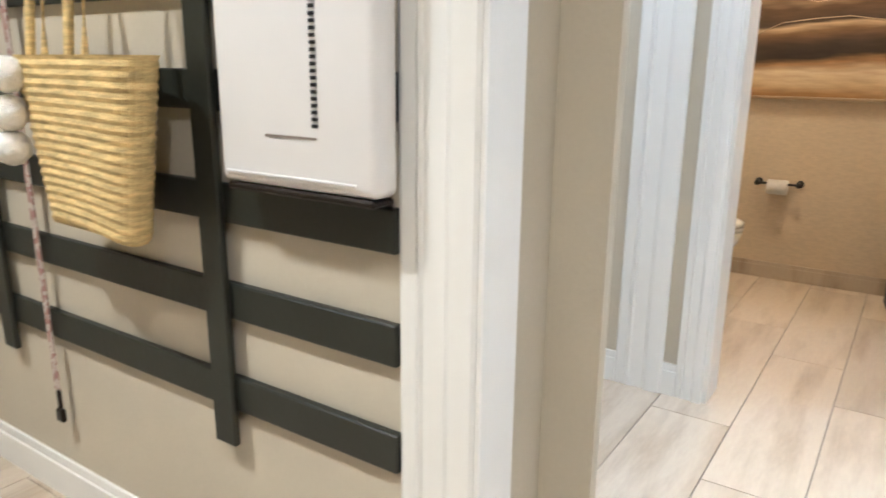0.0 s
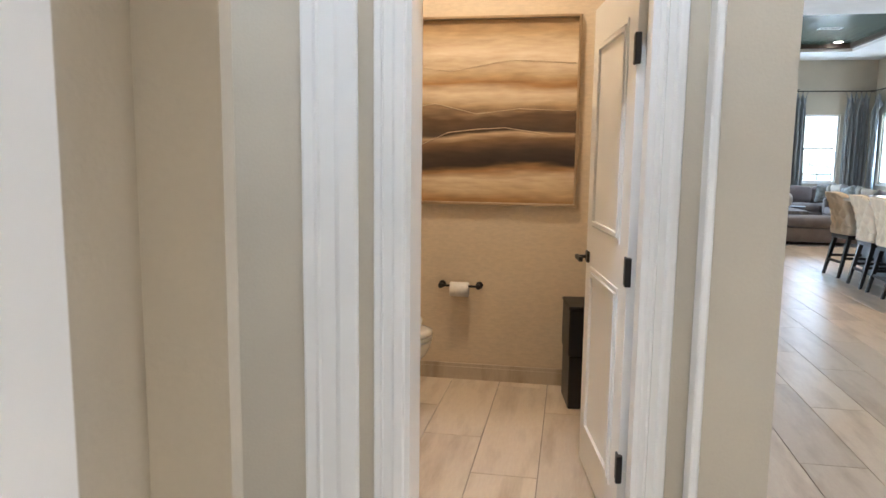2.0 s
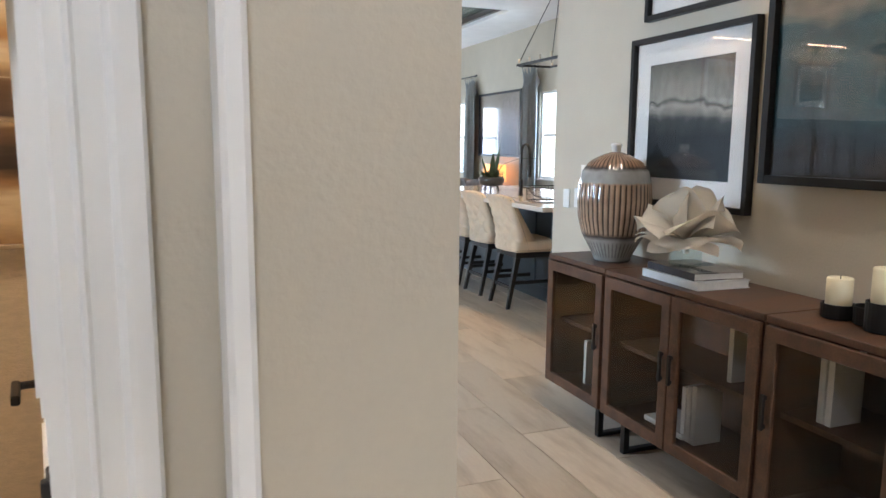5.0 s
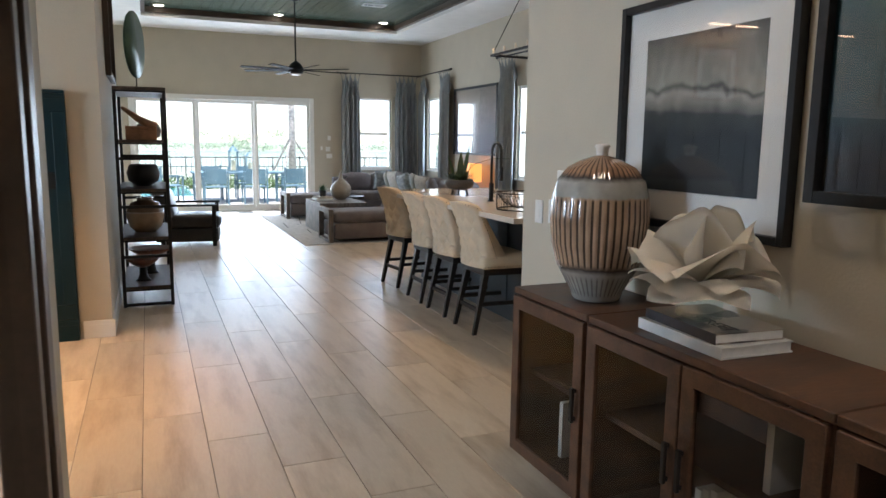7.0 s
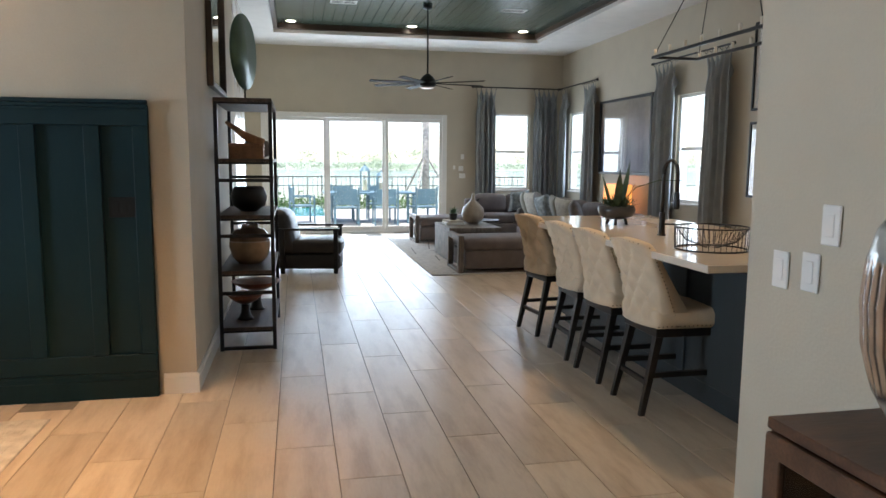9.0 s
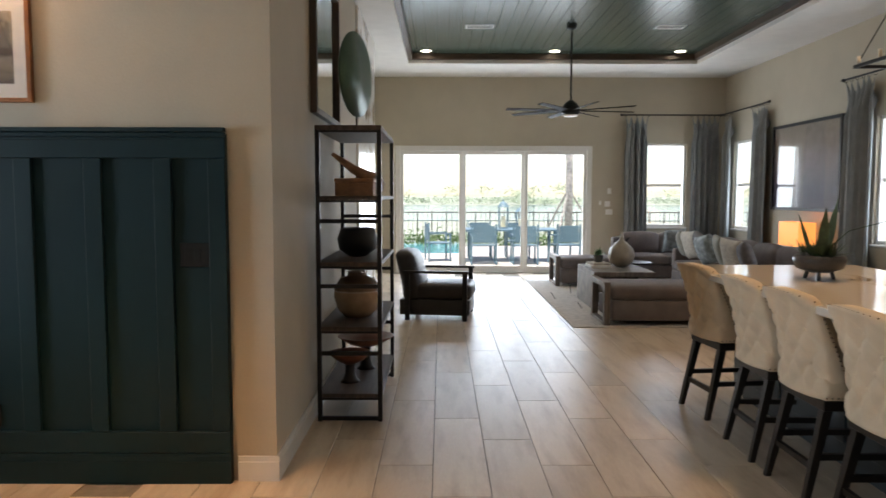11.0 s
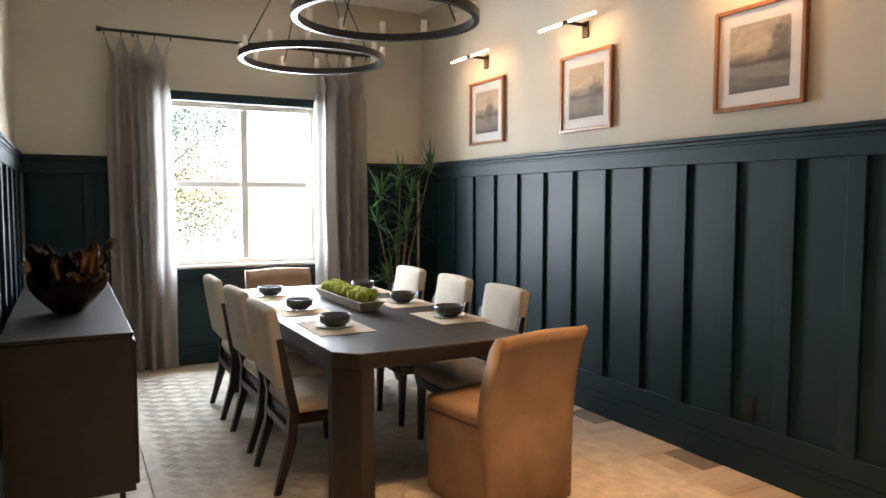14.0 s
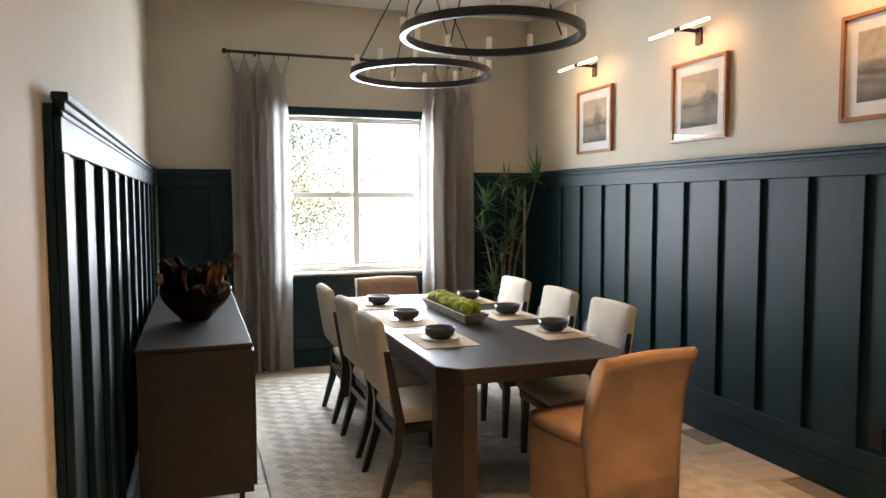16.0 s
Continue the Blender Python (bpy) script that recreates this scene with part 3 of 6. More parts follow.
for sx in (-1, 1):
    for sy in (-1, 1):
        b = bmesh.new()
        lo, hi = ([b.verts.new((sx * (hx - p), sy * (hy - q), z)) for p, q in ((.17, .17), (.004, .17), (.004, .104), (.104, .004), (.17, .004))] for z in (.013, TH - .076))
        for k in range(5):
            b.faces.new((lo[k], lo[(k + 1) % 5], hi[(k + 1) % 5], hi[k]))
        b.faces.new(lo[::-1])
        b.faces.new(hi)
        bmesh.ops.bevel(b, geom=b.edges[:], offset=.003, segments=1, affect='EDGES')
        part("leg", b, TABLEWOOD, t)
bm = boxes((-hx + .17, -hy + .05, TH - .15, hx - .17, -hy + .08, TH - .076), (-hx + .17, hy - .08, TH - .15, hx - .17, hy - .05, TH - .076))
part("apron", bm, TABLEWOOD, t)


def side_chair(m):
    """Upholstered side chair, facing local +y, back at local -y; origin on the floor under the seat."""
    t = thing("side_chair", m, "dining chair with oatmeal linen seat and back and dark wood legs", "chair", "side chairs at the table")
    part("seat", soft(-.225, -.20, .40, .225, .24, .475, .03, 3, .012), LINEN, t, smooth=True)
    back = soft(-.215, -.035, .0, .215, .03, .40, .025, 3, .010)
    bmesh.ops.rotate(back, verts=back.verts[:], cent=(0, 0, 0), matrix=Matrix.Rotation(radians(9), 3, 'X'))
    bmesh.ops.translate(back, verts=back.verts[:], vec=(0, -.225, .535))
    part("backrest", back, LINEN, t, smooth=True)
    part("seat_frame", boxes((-.21, -.19, .345, .21, .22, .399), r=.005), ESPRESSO, t)
    for sx in (-1, 1):
        part("leg", leg(bmesh.new(), (sx * .185, .19, .344), (sx * .185, .20, .013), .042, .028), ESPRESSO, t)
        b = bmesh.new()
        pts = ((-.27, .013, .030), (-.20, .25, .045), (-.185, .42, .048), (-.215, .58, .044), (-.252, .78, .032))
        for (ya, za, wa), (yb, zb, wb) in zip(pts, pts[1:]):
            leg(b, (sx * .212, yb, zb), (sx * .212, ya, za), wb, wa)
        part("leg", b, ESPRESSO, t)
    part("stretcher", boxes((-.19, -.215, .30, .19, -.19, .34)), ESPRESSO, t)
    return t


CH_X = (-1.50, -2.15, -2.83)
first = side_chair(pose(CH_X[0], 6.60, 0))
for x in CH_X[1:]:
    copy_thing(first, pose(x, 6.60 + random.uniform(-.012, .012), 0, 0, 0, random.uniform(-2, 2)))
for x in CH_X:
    copy_thing(first, pose(x, 7.50 + random.uniform(-.012, .012), 0, 0, 0, 180 + random.uniform(-2, 2)))


def host_chair(m):
    """Slip-covered parsons chair, facing local +y."""
    t = thing("host_chair", m, "tan suede slip-covered parsons chair with a skirt to the floor", "chair", "slip-covered chairs at the table ends")
    b = bmesh.new()
    n = 15
    prof = [(-.245, .015), (-.245, .28), (-.25, .47), (-.27, .64), (-.315, .80), (-.335, .85), (-.318, .868), (-.28, .86), (-.24, .80), (-.19, .64), (-.165, .49)]
    cols = []
    for i in range(n):
        u = -1 + 2 * i / (n - 1)
        w = .27
        cols.append([b.verts.new((u * w * (1 - .05 * max(0, .5 - z)), y + .010 * u * u, z + (.006 * math.cos(u * 3) if z > .79 else 0))) for y, z in prof])
    for a, c in zip(cols, cols[1:]):
        for k in range(len(prof) - 1):
            b.faces.new((a[k], c[k], c[k + 1], a[k + 1]))
        b.faces.new((a[-1], c[-1], c[0], a[0]))
    b.faces.new(cols[0])
    b.faces.new(cols[-1][::-1])
    bmesh.ops.bevel(b, geom=[e for e in b.edges if e.calc_face_angle(0) > .9 and abs(e.verts[0].co.x) > .2], offset=.014, segments=3, affect='EDGES')
    part("backrest", b, SUEDE, t, smooth=True)
    part("seat", soft(-.25, -.17, .42, .25, .27, .50, .03, 3, .012), SUEDE, t, smooth=True)
    sk = boxes((-.245, -.165, .015, .245, .265, .425), r=.012, seg=2)
    bmesh.ops.subdivide_edges(sk, edges=[e for e in sk.edges if e.calc_length() > .2], cuts=5, use_grid_fill=True)
    for v in sk.verts:
        k = 1 - v.co.z / .43
        v.co.x += .014 * k * math.sin(v.co.y * 31)
        v.co.y += .014 * k * math.sin(v.co.x * 27)
    part("skirt", sk, SUEDE, t, smooth=True)
    return t


h1 = host_chair(pose(-.80, 7.29, 0, 0, 0, 100))
copy_thing(h1, pose(-3.55, 7.02, 0, 0, 0, -90))

# place settings
def bowl_prof(r, h, wall=.005):
    return [(.0005, .004), (r * .55, 0), (r * .62, .002), (r * .93, h * .35), (r, h), (r - wall, h), (r * .9 - wall, h * .4), (r * .5, .010), (.0005, .008)]


DARKBOWL = mat("charcoal_stoneware", (0.035, 0.034, 0.034), 0.35, var=0.2, scale=30)
DISH = mat("white_stoneware", (0.70, 0.67, 0.62), 0.25, var=0.03)
MATT = mat("woven_placemat", (0.60, 0.50, 0.37), 0.9, var=0.12, scale=40, bump=0.6, bscale=300)
for y, s in ((6.72, 1), (7.42, -1)):
    for x in (-1.55, -2.20, -2.90):
        jx = random.uniform(-.01, .01)
        whole("placemat", boxes((x + jx - .22, y - .155, TH, x + jx + .22, y + .155, TH + .004), r=.0015), MATT, "tan woven rectangular placemat on the table", "placemat", group="placemats on the table")
        whole("plate", lathe([(.0005, .002), (.07, 0), (.10, .006), (.105, .010), (.10, .010), (.07, .005), (.0005, .005)], 32), DISH, "white stoneware saucer plate under a bowl", "plate",
              pose(x + jx, y, TH + .004), True, group="plates on the table")
        whole("bowl", lathe(bowl_prof(.085, .062), 32), DARKBOWL, "charcoal stoneware bowl on a white plate", "bowl", pose(x + jx, y, TH + .010), True, group="bowls on the table")
t = thing("moss_tray", pose(-2.33, 7.08, TH, 0, 0, 90), "long pale wooden dough tray filled with green moss balls", "centrepiece")
TRAYW = mat("pale_tray_wood", (0.42, 0.36, 0.29), 0.7, var=0.2, scale=10, bump=0.3, stretch=(5, 1, 1))
b = bmesh.new()
rows = []
for hl, hw, z in ((.38, .05, .002), (.44, .085, .065), (.425, .072, .065), (.37, .04, .014)):
    rows.append([b.verts.new((sx * hw, sy * hl, z)) for sx, sy in ((-1, -1), (1, -1), (1, 1), (-1, 1))])
for a, c in zip(rows, rows[1:]):
    for k in range(4):
        b.faces.new((a[k], a[(k + 1) % 4], c[(k + 1) % 4], c[k]))
b.faces.new(rows[0][::-1])
b.faces.new(rows[-1])
part("tray", b, TRAYW, t)
for k in range(18):
    b = bmesh.new()
    bmesh.ops.create_icosphere(b, subdivisions=2, radius=.041)
    for v in b.verts:
        v.co += v.co.normalized() * noise.noise(v.co * 60 + Vector((k, 0, 0))) * .008
    bmesh.ops.translate(b, verts=b.verts[:], vec=((k % 2 - .5) * .066, -.36 + k * .042, .080 + random.uniform(-.006, .014)))
    part("moss_ball", b, MOSS, t, smooth=True)

# sideboard with an organic bronze bowl
t = thing("sideboard", pose(-2.11, 5.455, 0), "dark taupe sideboard on slim metal legs against the wainscot", "sideboard")
sx, sy = 1.02, .235
part("body", boxes((-sx, -sy, .235, sx, sy, .885), r=.003), TAUPE, t)
part("top", boxes((-sx - .004, -sy - .004, .886, sx + .004, sy + .004, .905), r=.003), TAUPE, t)
for k in range(4):
    x0 = -sx + .02 + k * (2 * sx - .04) / 4
    d = part("door", boxes((x0 + .004, sy + .001, .255, x0 + (2 * sx - .04) / 4 - .004, sy + .016, .865), r=.003), TAUPE, t)
    part("handle", boxes((x0 + (.44 if k % 2 == 0 else .03), sy + .017, .45, x0 + (.455 if k % 2 == 0 else .045), sy + .03, .60), r=.002), BRONZE, d)
for a in (-1, 1):
    for c in (-1, 1):
        part("leg", boxes((a * (sx - .06) - .012, c * (sy - .05) - .012, .0, a * (sx - .06) + .012, c * (sy - .05) + .012, .234), r=.002), BRONZE, t)
    part("leg_rail", boxes((a * (sx - .06) - .008, -sy + .063, .0, a * (sx - .06) + .008, sy - .063, .02)), BRONZE, t)
b = bmesh.new()
n = 44
rings = []
for j in range(11):
    v = j / 10
    ring = []
    for i in range(n):
        a = 2 * math.pi * i / n
        r = .065 + .105 * math.sin(v * 1.75) + .016 * v * v * math.sin(5 * a + 1)
        ring.append(b.verts.new((r * math.cos(a), r * math.sin(a), .19 * v + .022 * v * v * math.sin(7 * a + .6))))
    rings.append(ring)
for p, q in zip(rings, rings[1:]):
    for i in range(n):
        b.faces.new((p[i], p[(i + 1) % n], q[(i + 1) % n], q[i]))
b.faces.new(rings[0][::-1])
for k in range(12):                                    # curled lobes round the rim
    a0 = 2 * math.pi * k / 12 + .2 * math.sin(k * 2.7)
    hgt, out, tw = .11 + .045 * math.sin(k * 1.9), .04 + .05 * math.sin(k * 2.3), .5 * math.sin(k * 3.1)
    inner = .04 if k % 3 == 0 else 0.0
    rows = []
    for j in range(8):
        u = j / 7
        row = []
        for i in range(7):
            s = -1 + i / 3
            a = a0 + s * (.34 - .10 * u * u + .05 * math.sin(u * 5 + k)) + tw * u * u * .5
            r = .162 - inner + out * u + .03 * math.sin(u * 3.6 + k) * u - .028 * s * s * u + .012 * math.sin(4 * s + k)
            row.append(b.verts.new((r * math.cos(a), r * math.sin(a), .155 + (hgt + .03) * math.sin(u * 1.9) - .05 * s * s * u + .014 * math.sin(5 * s + 2 * k) * u)))
        rows.append(row)
    for p, q in zip(rows, rows[1:]):
        for i in range(6):
            b.faces.new((p[i], p[i + 1], q[i + 1], q[i]))
bmesh.ops.solidify(b, geom=b.faces[:], thickness=.006)
ORG = mat("patinated_bronze", (0.15, 0.092, 0.055), 0.15, metal=0.9, var=0.5, scale=7, bump=0.35, bscale=30)
whole("organic_bowl", b, ORG, "dark bronze ruffled organic bowl on the sideboard", "bowl", pose(-1.80, 5.46, .906), True)

# curtains: hanging folds along local x
def curtain(name, m, w, top, label, material, folds=7, depth=.05, bottom=.015, flare=1.0):
    t = thing(name, m, label, "curtain")
    b = bmesh.new()
    ties = max(3, folds - 2)
    nx, nz = ties * 14, 40
    grid = []
    for j in range(nz + 1):
        v = (j / nz) ** 1.5
        row = []
        for i in range(nx + 1):
            u = i / nx
            ph = u * ties * math.pi
            slack = math.sin(ph) ** 2                                  # 0 at a tie, 1 between two ties
            near = max(0.0, 1 - v / .13)
            z = top - v * (top - bottom) - .13 * slack * max(0.0, 1 - v / .5) ** 3
            d = depth * (.55 + .45 * math.sin(u * 7 + w * 9)) * min(1, v * 7)
            y = d * math.sin(u * (folds - 1.3) * 2 * math.pi + .7 * math.sin(v * 2.4 + u * 5)) + .018 * noise.noise(Vector((u * 6, v * 2, w * 7)))
            y -= .085 * slack * (.35 + .65 * math.sin(min(1, near * 1.3) * math.pi)) * min(1, near * 2.5)
            x = (u - .5) * w * (1 + (flare - 1) * v - .10 * math.sin(min(1, v * 6) * math.pi)) + .022 * math.sin(ph * 2) * near * (1 - near) * 3
            row.append(b.verts.new((x + .012 * noise.noise(Vector((u * 3, v * 4, 3 + w))), y, z)))
        grid.append(row)
    for r0, r1 in zip(grid, grid[1:]):
        for i in range(nx):
            b.faces.new((r0[i], r0[i + 1], r1[i + 1], r1[i]))
    part("cloth", b, material, t, smooth=True)
    for k in range(ties + 1):
        r = torus(.021, .003, .003, 14)
        bmesh.ops.rotate(r, verts=r.verts[:], cent=(0, 0, 0), matrix=Matrix.Rotation(radians(90), 3, 'Y'))
        bmesh.ops.translate(r, verts=r.verts[:], vec=(k / ties * w - w / 2, 0, top + .020))
        part("ring", r, BLACK, t)
    return t


def rod(name, a, b, label="black metal curtain rod with end caps"):
    t = thing(name, pose(*a), label, "curtain rod")
    d = Vector(b) - Vector(a)
    part("pole", tube(bmesh.new(), [(0, 0, 0), tuple(d)], .013, 12), BLACK, t)
    u = d.normalized()
    for p, s in ((Vector((0, 0, 0)), -1), (d, 1)):
        part("end_cap", tube(bmesh.new(), [tuple(p), tuple(p + u * s * .035)], .022, 12), BLACK, t)
    return t, d, u


RZ = 2.80
rod("curtain_rod", (XW + .12, 5.75, RZ), (XW + .12, 8.13, RZ))
for y in (5.98, 7.90):
    whole("rod_bracket", boxes((XW, y, RZ - .012, XW + .135, y + .02, RZ + .012)), BLACK, "black wall bracket of a curtain rod", "bracket", group="rod brackets")
LINDRAPE = mat("thin_linen_drape", (0.31, 0.27, 0.235), 0.95, var=0.08, scale=6, bump=0.4, bscale=200)
_n, _l = LINDRAPE.node_tree.nodes, LINDRAPE.node_tree.links
_t, _x = _n.new("ShaderNodeBsdfTranslucent"), _n.new("ShaderNodeMixShader")
_t.inputs[0].default_value, _x.inputs[0].default_value = (.55, .54, .53, 1), .30
_l.new(_n["Principled BSDF"].outputs[0], _x.inputs[1]), _l.new(_t.outputs[0], _x.inputs[2]), _l.new(_x.outputs[0], _n["Material Output"].inputs[0])
curtain("curtain", pose(XW + .12, 6.02, 0, 0, 0, 90), .50, RZ - .045, "thin grey linen drape hanging to the floor", LINDRAPE, 6, .085)
curtain("curtain", pose(XW + .12, 7.75, 0, 0, 0, 90), .52, RZ - .045, "thin grey linen drape hanging to the floor", LINDRAPE, 6, .085)


# framed landscapes with picture lights
def land(name, k):
    """A hazy river view: pale sky over a dark bank, with a soft dark tree mass at one side."""
    m = layered(name, [(0.0, (.07, .055, .045)), (.14, (.20, .16, .11)), (.34, (.24, .20, .15)), (.42, (.09, .065, .045)), (.50, (.30, .23, .15)), (.60, (.52, .42, .27)), (1.0, (.40, .33, .23))],
                axis=2, size=.34, shift=.5, distort=.22, warp=6 + k, squash=(1, 1, 2.2))
    n, l = m.node_tree.nodes, m.node_tree.links
    b = n["Principled BSDF"]
    src = b.inputs["Base Color"].links[0].from_socket
    tc, mp, ln, ns = n.new("ShaderNodeTexCoord"), n.new("ShaderNodeMapping"), n.new("ShaderNodeVectorMath"), n.new("ShaderNodeTexNoise")
    x0, z0 = ((.05, .0), (.10, -.02), (.13, .04))[k]
    mp.inputs["Location"].default_value, mp.inputs["Scale"].default_value = (-x0 / .09, 0, -z0 / .13), (1 / .09, 0, 1 / .13)
    ln.operation = 'LENGTH'
    ns.inputs["Scale"].default_value, ns.inputs["Detail"].default_value = 22.0, 4.0
    l.new(tc.outputs["Object"], mp.inputs[0])
    l.new(mp.outputs[0], ln.inputs[0])
    l.new(tc.outputs["Object"], ns.inputs["Vector"])
    ad, mr, mx = n.new("ShaderNodeMath"), n.new("ShaderNodeMapRange"), n.new("ShaderNodeMixRGB")
    ad.operation = 'MULTIPLY_ADD'
    ad.inputs[1].default_value = 1.6
    neg = n.new("ShaderNodeMath")
    neg.operation = 'SUBTRACT'
    neg.inputs[0].default_value = 0.0
    l.new(ln.outputs["Value"], neg.inputs[1])
    l.new(ns.outputs["Fac"], ad.inputs[0])
    l.new(neg.outputs[0], ad.inputs[2])
    mr.inputs["From Min"].default_value, mr.inputs["From Max"].default_value, mr.inputs["To Max"].default_value = -.15, .35, .85
    l.new(ad.outputs[0], mr.inputs["Value"])
    mx.inputs[2].default_value = (.085, .068, .052, 1)
    l.new(mr.outputs[0], mx.inputs[0])
    l.new(src, mx.inputs[1])
    l.new(mx.outputs[0], b.inputs["Base Color"])
    return m


FRAMEW = mat("reddish_wood_frame", (0.30, 0.12, 0.045), 0.35, var=0.2, scale=10)


def framed(name, m, w, h, fw, frame_mat, art, label, matw=.07, depth=.03, glass=True, cat="picture"):
    """A framed picture in local x-z, facing local -y."""
    t = thing(name, m, label, cat)
    a, b = w / 2, h / 2
    part("frame", boxes((-a, -depth, -b, -a + fw, 0, b), (a - fw, -depth, -b, a, 0, b), (-a + fw, -depth, b - fw, a - fw, 0, b), (-a + fw, -depth, -b, a - fw, 0, -b + fw), r=.002), frame_mat, t)
    if matw:
        part("mat_board", boxes((-a + fw, -.012, -b + fw, a - fw, -.004, b - fw)), SHEER, t)
    part("print", boxes((-a + fw + matw, -.014, -b + fw + matw, a - fw - matw, -.0121 if matw else -.004, b - fw - matw)), art, t)
    if glass:
        g = part("pane", boxes((-a + fw, -.020, -b + fw, a - fw, -.018, b - fw)), PICGLASS, t)
        g.visible_shadow = False
    return t


for k, x in enumerate((-3.13, -1.83, -.455)):
    framed("picture", pose(x, YR + .018, 2.19), .545, .535, .022, FRAMEW, land("landscape_print", k), "framed landscape print with a white mat and red-brown wood frame")
    t = thing("picture_light", pose(x - .02, YR + .018, 2.61), "two-armed bronze picture light with glowing tubes", "picture light", "picture lights above the prints")
    part("backplate", boxes((-.03, -.014, -.055, .03, 0, .055), r=.003), BRONZE, t)
    part("arm", boxes((-.012, -.17, .02, .012, -.0142, .04), (-.035, -.185, .018, .035, -.165, .042), r=.003), BRONZE, t)
    for s in (-1, 1):
        b = bmesh.new()
        tube(b, [(s * .036, -.175, .03), (s * .30, -.175, .03)], .009, 12)
        part("tube", b, TUBE, t, "glowing warm glass tube")
    area("picture_lamp", (x - .02, YR - .165, 2.62), (x - .02, YR + .05, 2.12), .55, .03, PICLIGHT, WARM)

PLATEB = mat("black_plate", (0.006, 0.007, 0.007), 0.5, var=0.1, spec=0.3)
t = thing("switch_plate", pose(.635, YR - .004, 1.17), "four-gang dark switch plate on the wainscot", "switch")
part("plate", boxes((-.110, -.008, -.06, .104, 0, .06), r=.003), PLATEB, t)
for k in range(4):
    part("rocker", boxes((-.085 + k * .047, -.011, -.035, -.055 + k * .047, -.0082, .035), r=.001), PLATEB, t)
t = thing("outlet", pose(-.44, YR - .004, .35), "dark duplex outlet on the wainscot", "outlet")
part("plate", boxes((-.035, -.008, -.057, .035, 0, .057), r=.003), MATTE, t)
for s in (-1, 1):
    part("socket", boxes((-.016, -.011, s * .022 - .014, .016, -.0082, s * .022 + .014), r=.001), MATTE, t)


# ring chandeliers
FROST = mat("frosted_glass", (0.78, 0.72, 0.62), 0.4, var=0.02)
def ring_light(m, R, drop):
    t = thing("ring_chandelier", m, "black metal ring chandelier with frosted candle cups", "chandelier", "ring chandeliers over the table")
    part("ring", torus(R, .016, .022, 64), BLACK, t)
    for k in range(12):
        a = 2 * math.pi * (k + .3) / 12
        b = lathe([(.014, 0), (.017, .005), (.017, .070), (.013, .074)], 12)
        bmesh.ops.translate(b, verts=b.verts[:], vec=(R * math.cos(a), R * math.sin(a), .0225))
        part("candle_cup", b, FROST, t, "frosted glass candle cup", True)
    for k in range(4):
        a = 2 * math.pi * (k + .1) / 4
        part("rod", tube(bmesh.new(), [(R * math.cos(a), R * math.sin(a), .022), (.06 * math.cos(a), .06 * math.sin(a), drop - .05)], .005, 6), BLACK, t)
    part("canopy", lathe([(.08, drop - .05), (.08, drop - .0)], 24), BLACK, t)
    return t


ring_light(pose(-1.55, 7.03, 2.435), .49, HC - 2.435)
ring_light(pose(-2.85, 7.03, 2.435), .49, HC - 2.435)

# dracaena in the corner
t = thing("potted_plant", pose(-3.95, 8.18, 0), "tall dracaena plant with spiky green leaf heads in a dark pot", "plant")
part("pot", lathe([(.13, 0), (.15, .02), (.19, .38), (.20, .40), (.175, .40), (.165, .34), (.001, .33)], 24), DARKBOWL, t, "dark round planter", True)
part("soil", lathe([(.163, .335), (.001, .345)], 24), SOIL, t)
STEM = mat("dracaena_cane", (0.16, 0.11, 0.06), 0.8, var=0.3, scale=30, bump=0.5)
heads = tuple((.41 * d, .91 * d, z) for d, z in ((.30, 1.74), (.02, 1.64), (-.16, 1.50), (.13, 1.48), (-.19, 1.25), (.08, 1.21), (-.02, 1.02), (-.10, .72)))
for hx_, hy_, hz in heads:
    part("stem", tube(bmesh.new(), [(hx_ * .1, hy_ * .1, .30), (hx_ * .5, hy_ * .35, hz * .55), (hx_, hy_, hz)], .011, 7, .007), STEM, t, smooth=True)
    b = bmesh.new()
    for k in range(30):
        az = random.uniform(0, 2 * math.pi)
        el = random.uniform(-.2, 1.4)
        ln = random.uniform(.18, .33)
        d = Vector((math.cos(az) * math.cos(el), math.sin(az) * math.cos(el), math.sin(el)))
        sd = Vector((-math.sin(az), math.cos(az), 0))
        p0 = Vector((hx_, hy_, hz + random.uniform(-.06, .05)))
        prev = None
        for j in range(5):
            u = j / 4
            p = p0 + d * ln * u + Vector((0, 0, -.16 * ln * u * u * (1.6 - math.sin(el))))
            wd = .0115 * (1 - u ** 2) + .0008
            cur = (b.verts.new(p - sd * wd), b.verts.new(p + sd * wd))
            if prev:
                b.faces.new((prev[0], prev[1], cur[1], cur[0]))
            prev = cur
    part("leaf_head", b, LEAF, t)

# ---------------------------------------------------------------- hall: consoles, pictures, mirror
def ring_frame(x0, x1, z0, z1, f, y0, y1):
    """A rectangular door frame with an open middle, in one piece."""
    b = bmesh.new()
    loops = []
    for e in (0, f):
        for y in (y0, y1):
            loops.append([b.verts.new(p) for p in ((x0 + e, y, z0 + e), (x1 - e, y, z0 + e), (x1 - e, y, z1 - e), (x0 + e, y, z1 - e))])
    of, ob, nf, nb = loops
    for p, q in ((of, nf), (nf, nb), (nb, ob), (ob, of)):
        for k in range(4):
            b.faces.new((p[k], p[(k + 1) % 4], q[(k + 1) % 4], q[k]))
    bmesh.ops.recalc_face_normals(b, faces=b.faces[:])
    bmesh.ops.bevel(b, geom=b.edges[:], offset=.003, segments=1, affect='EDGES')
    return b


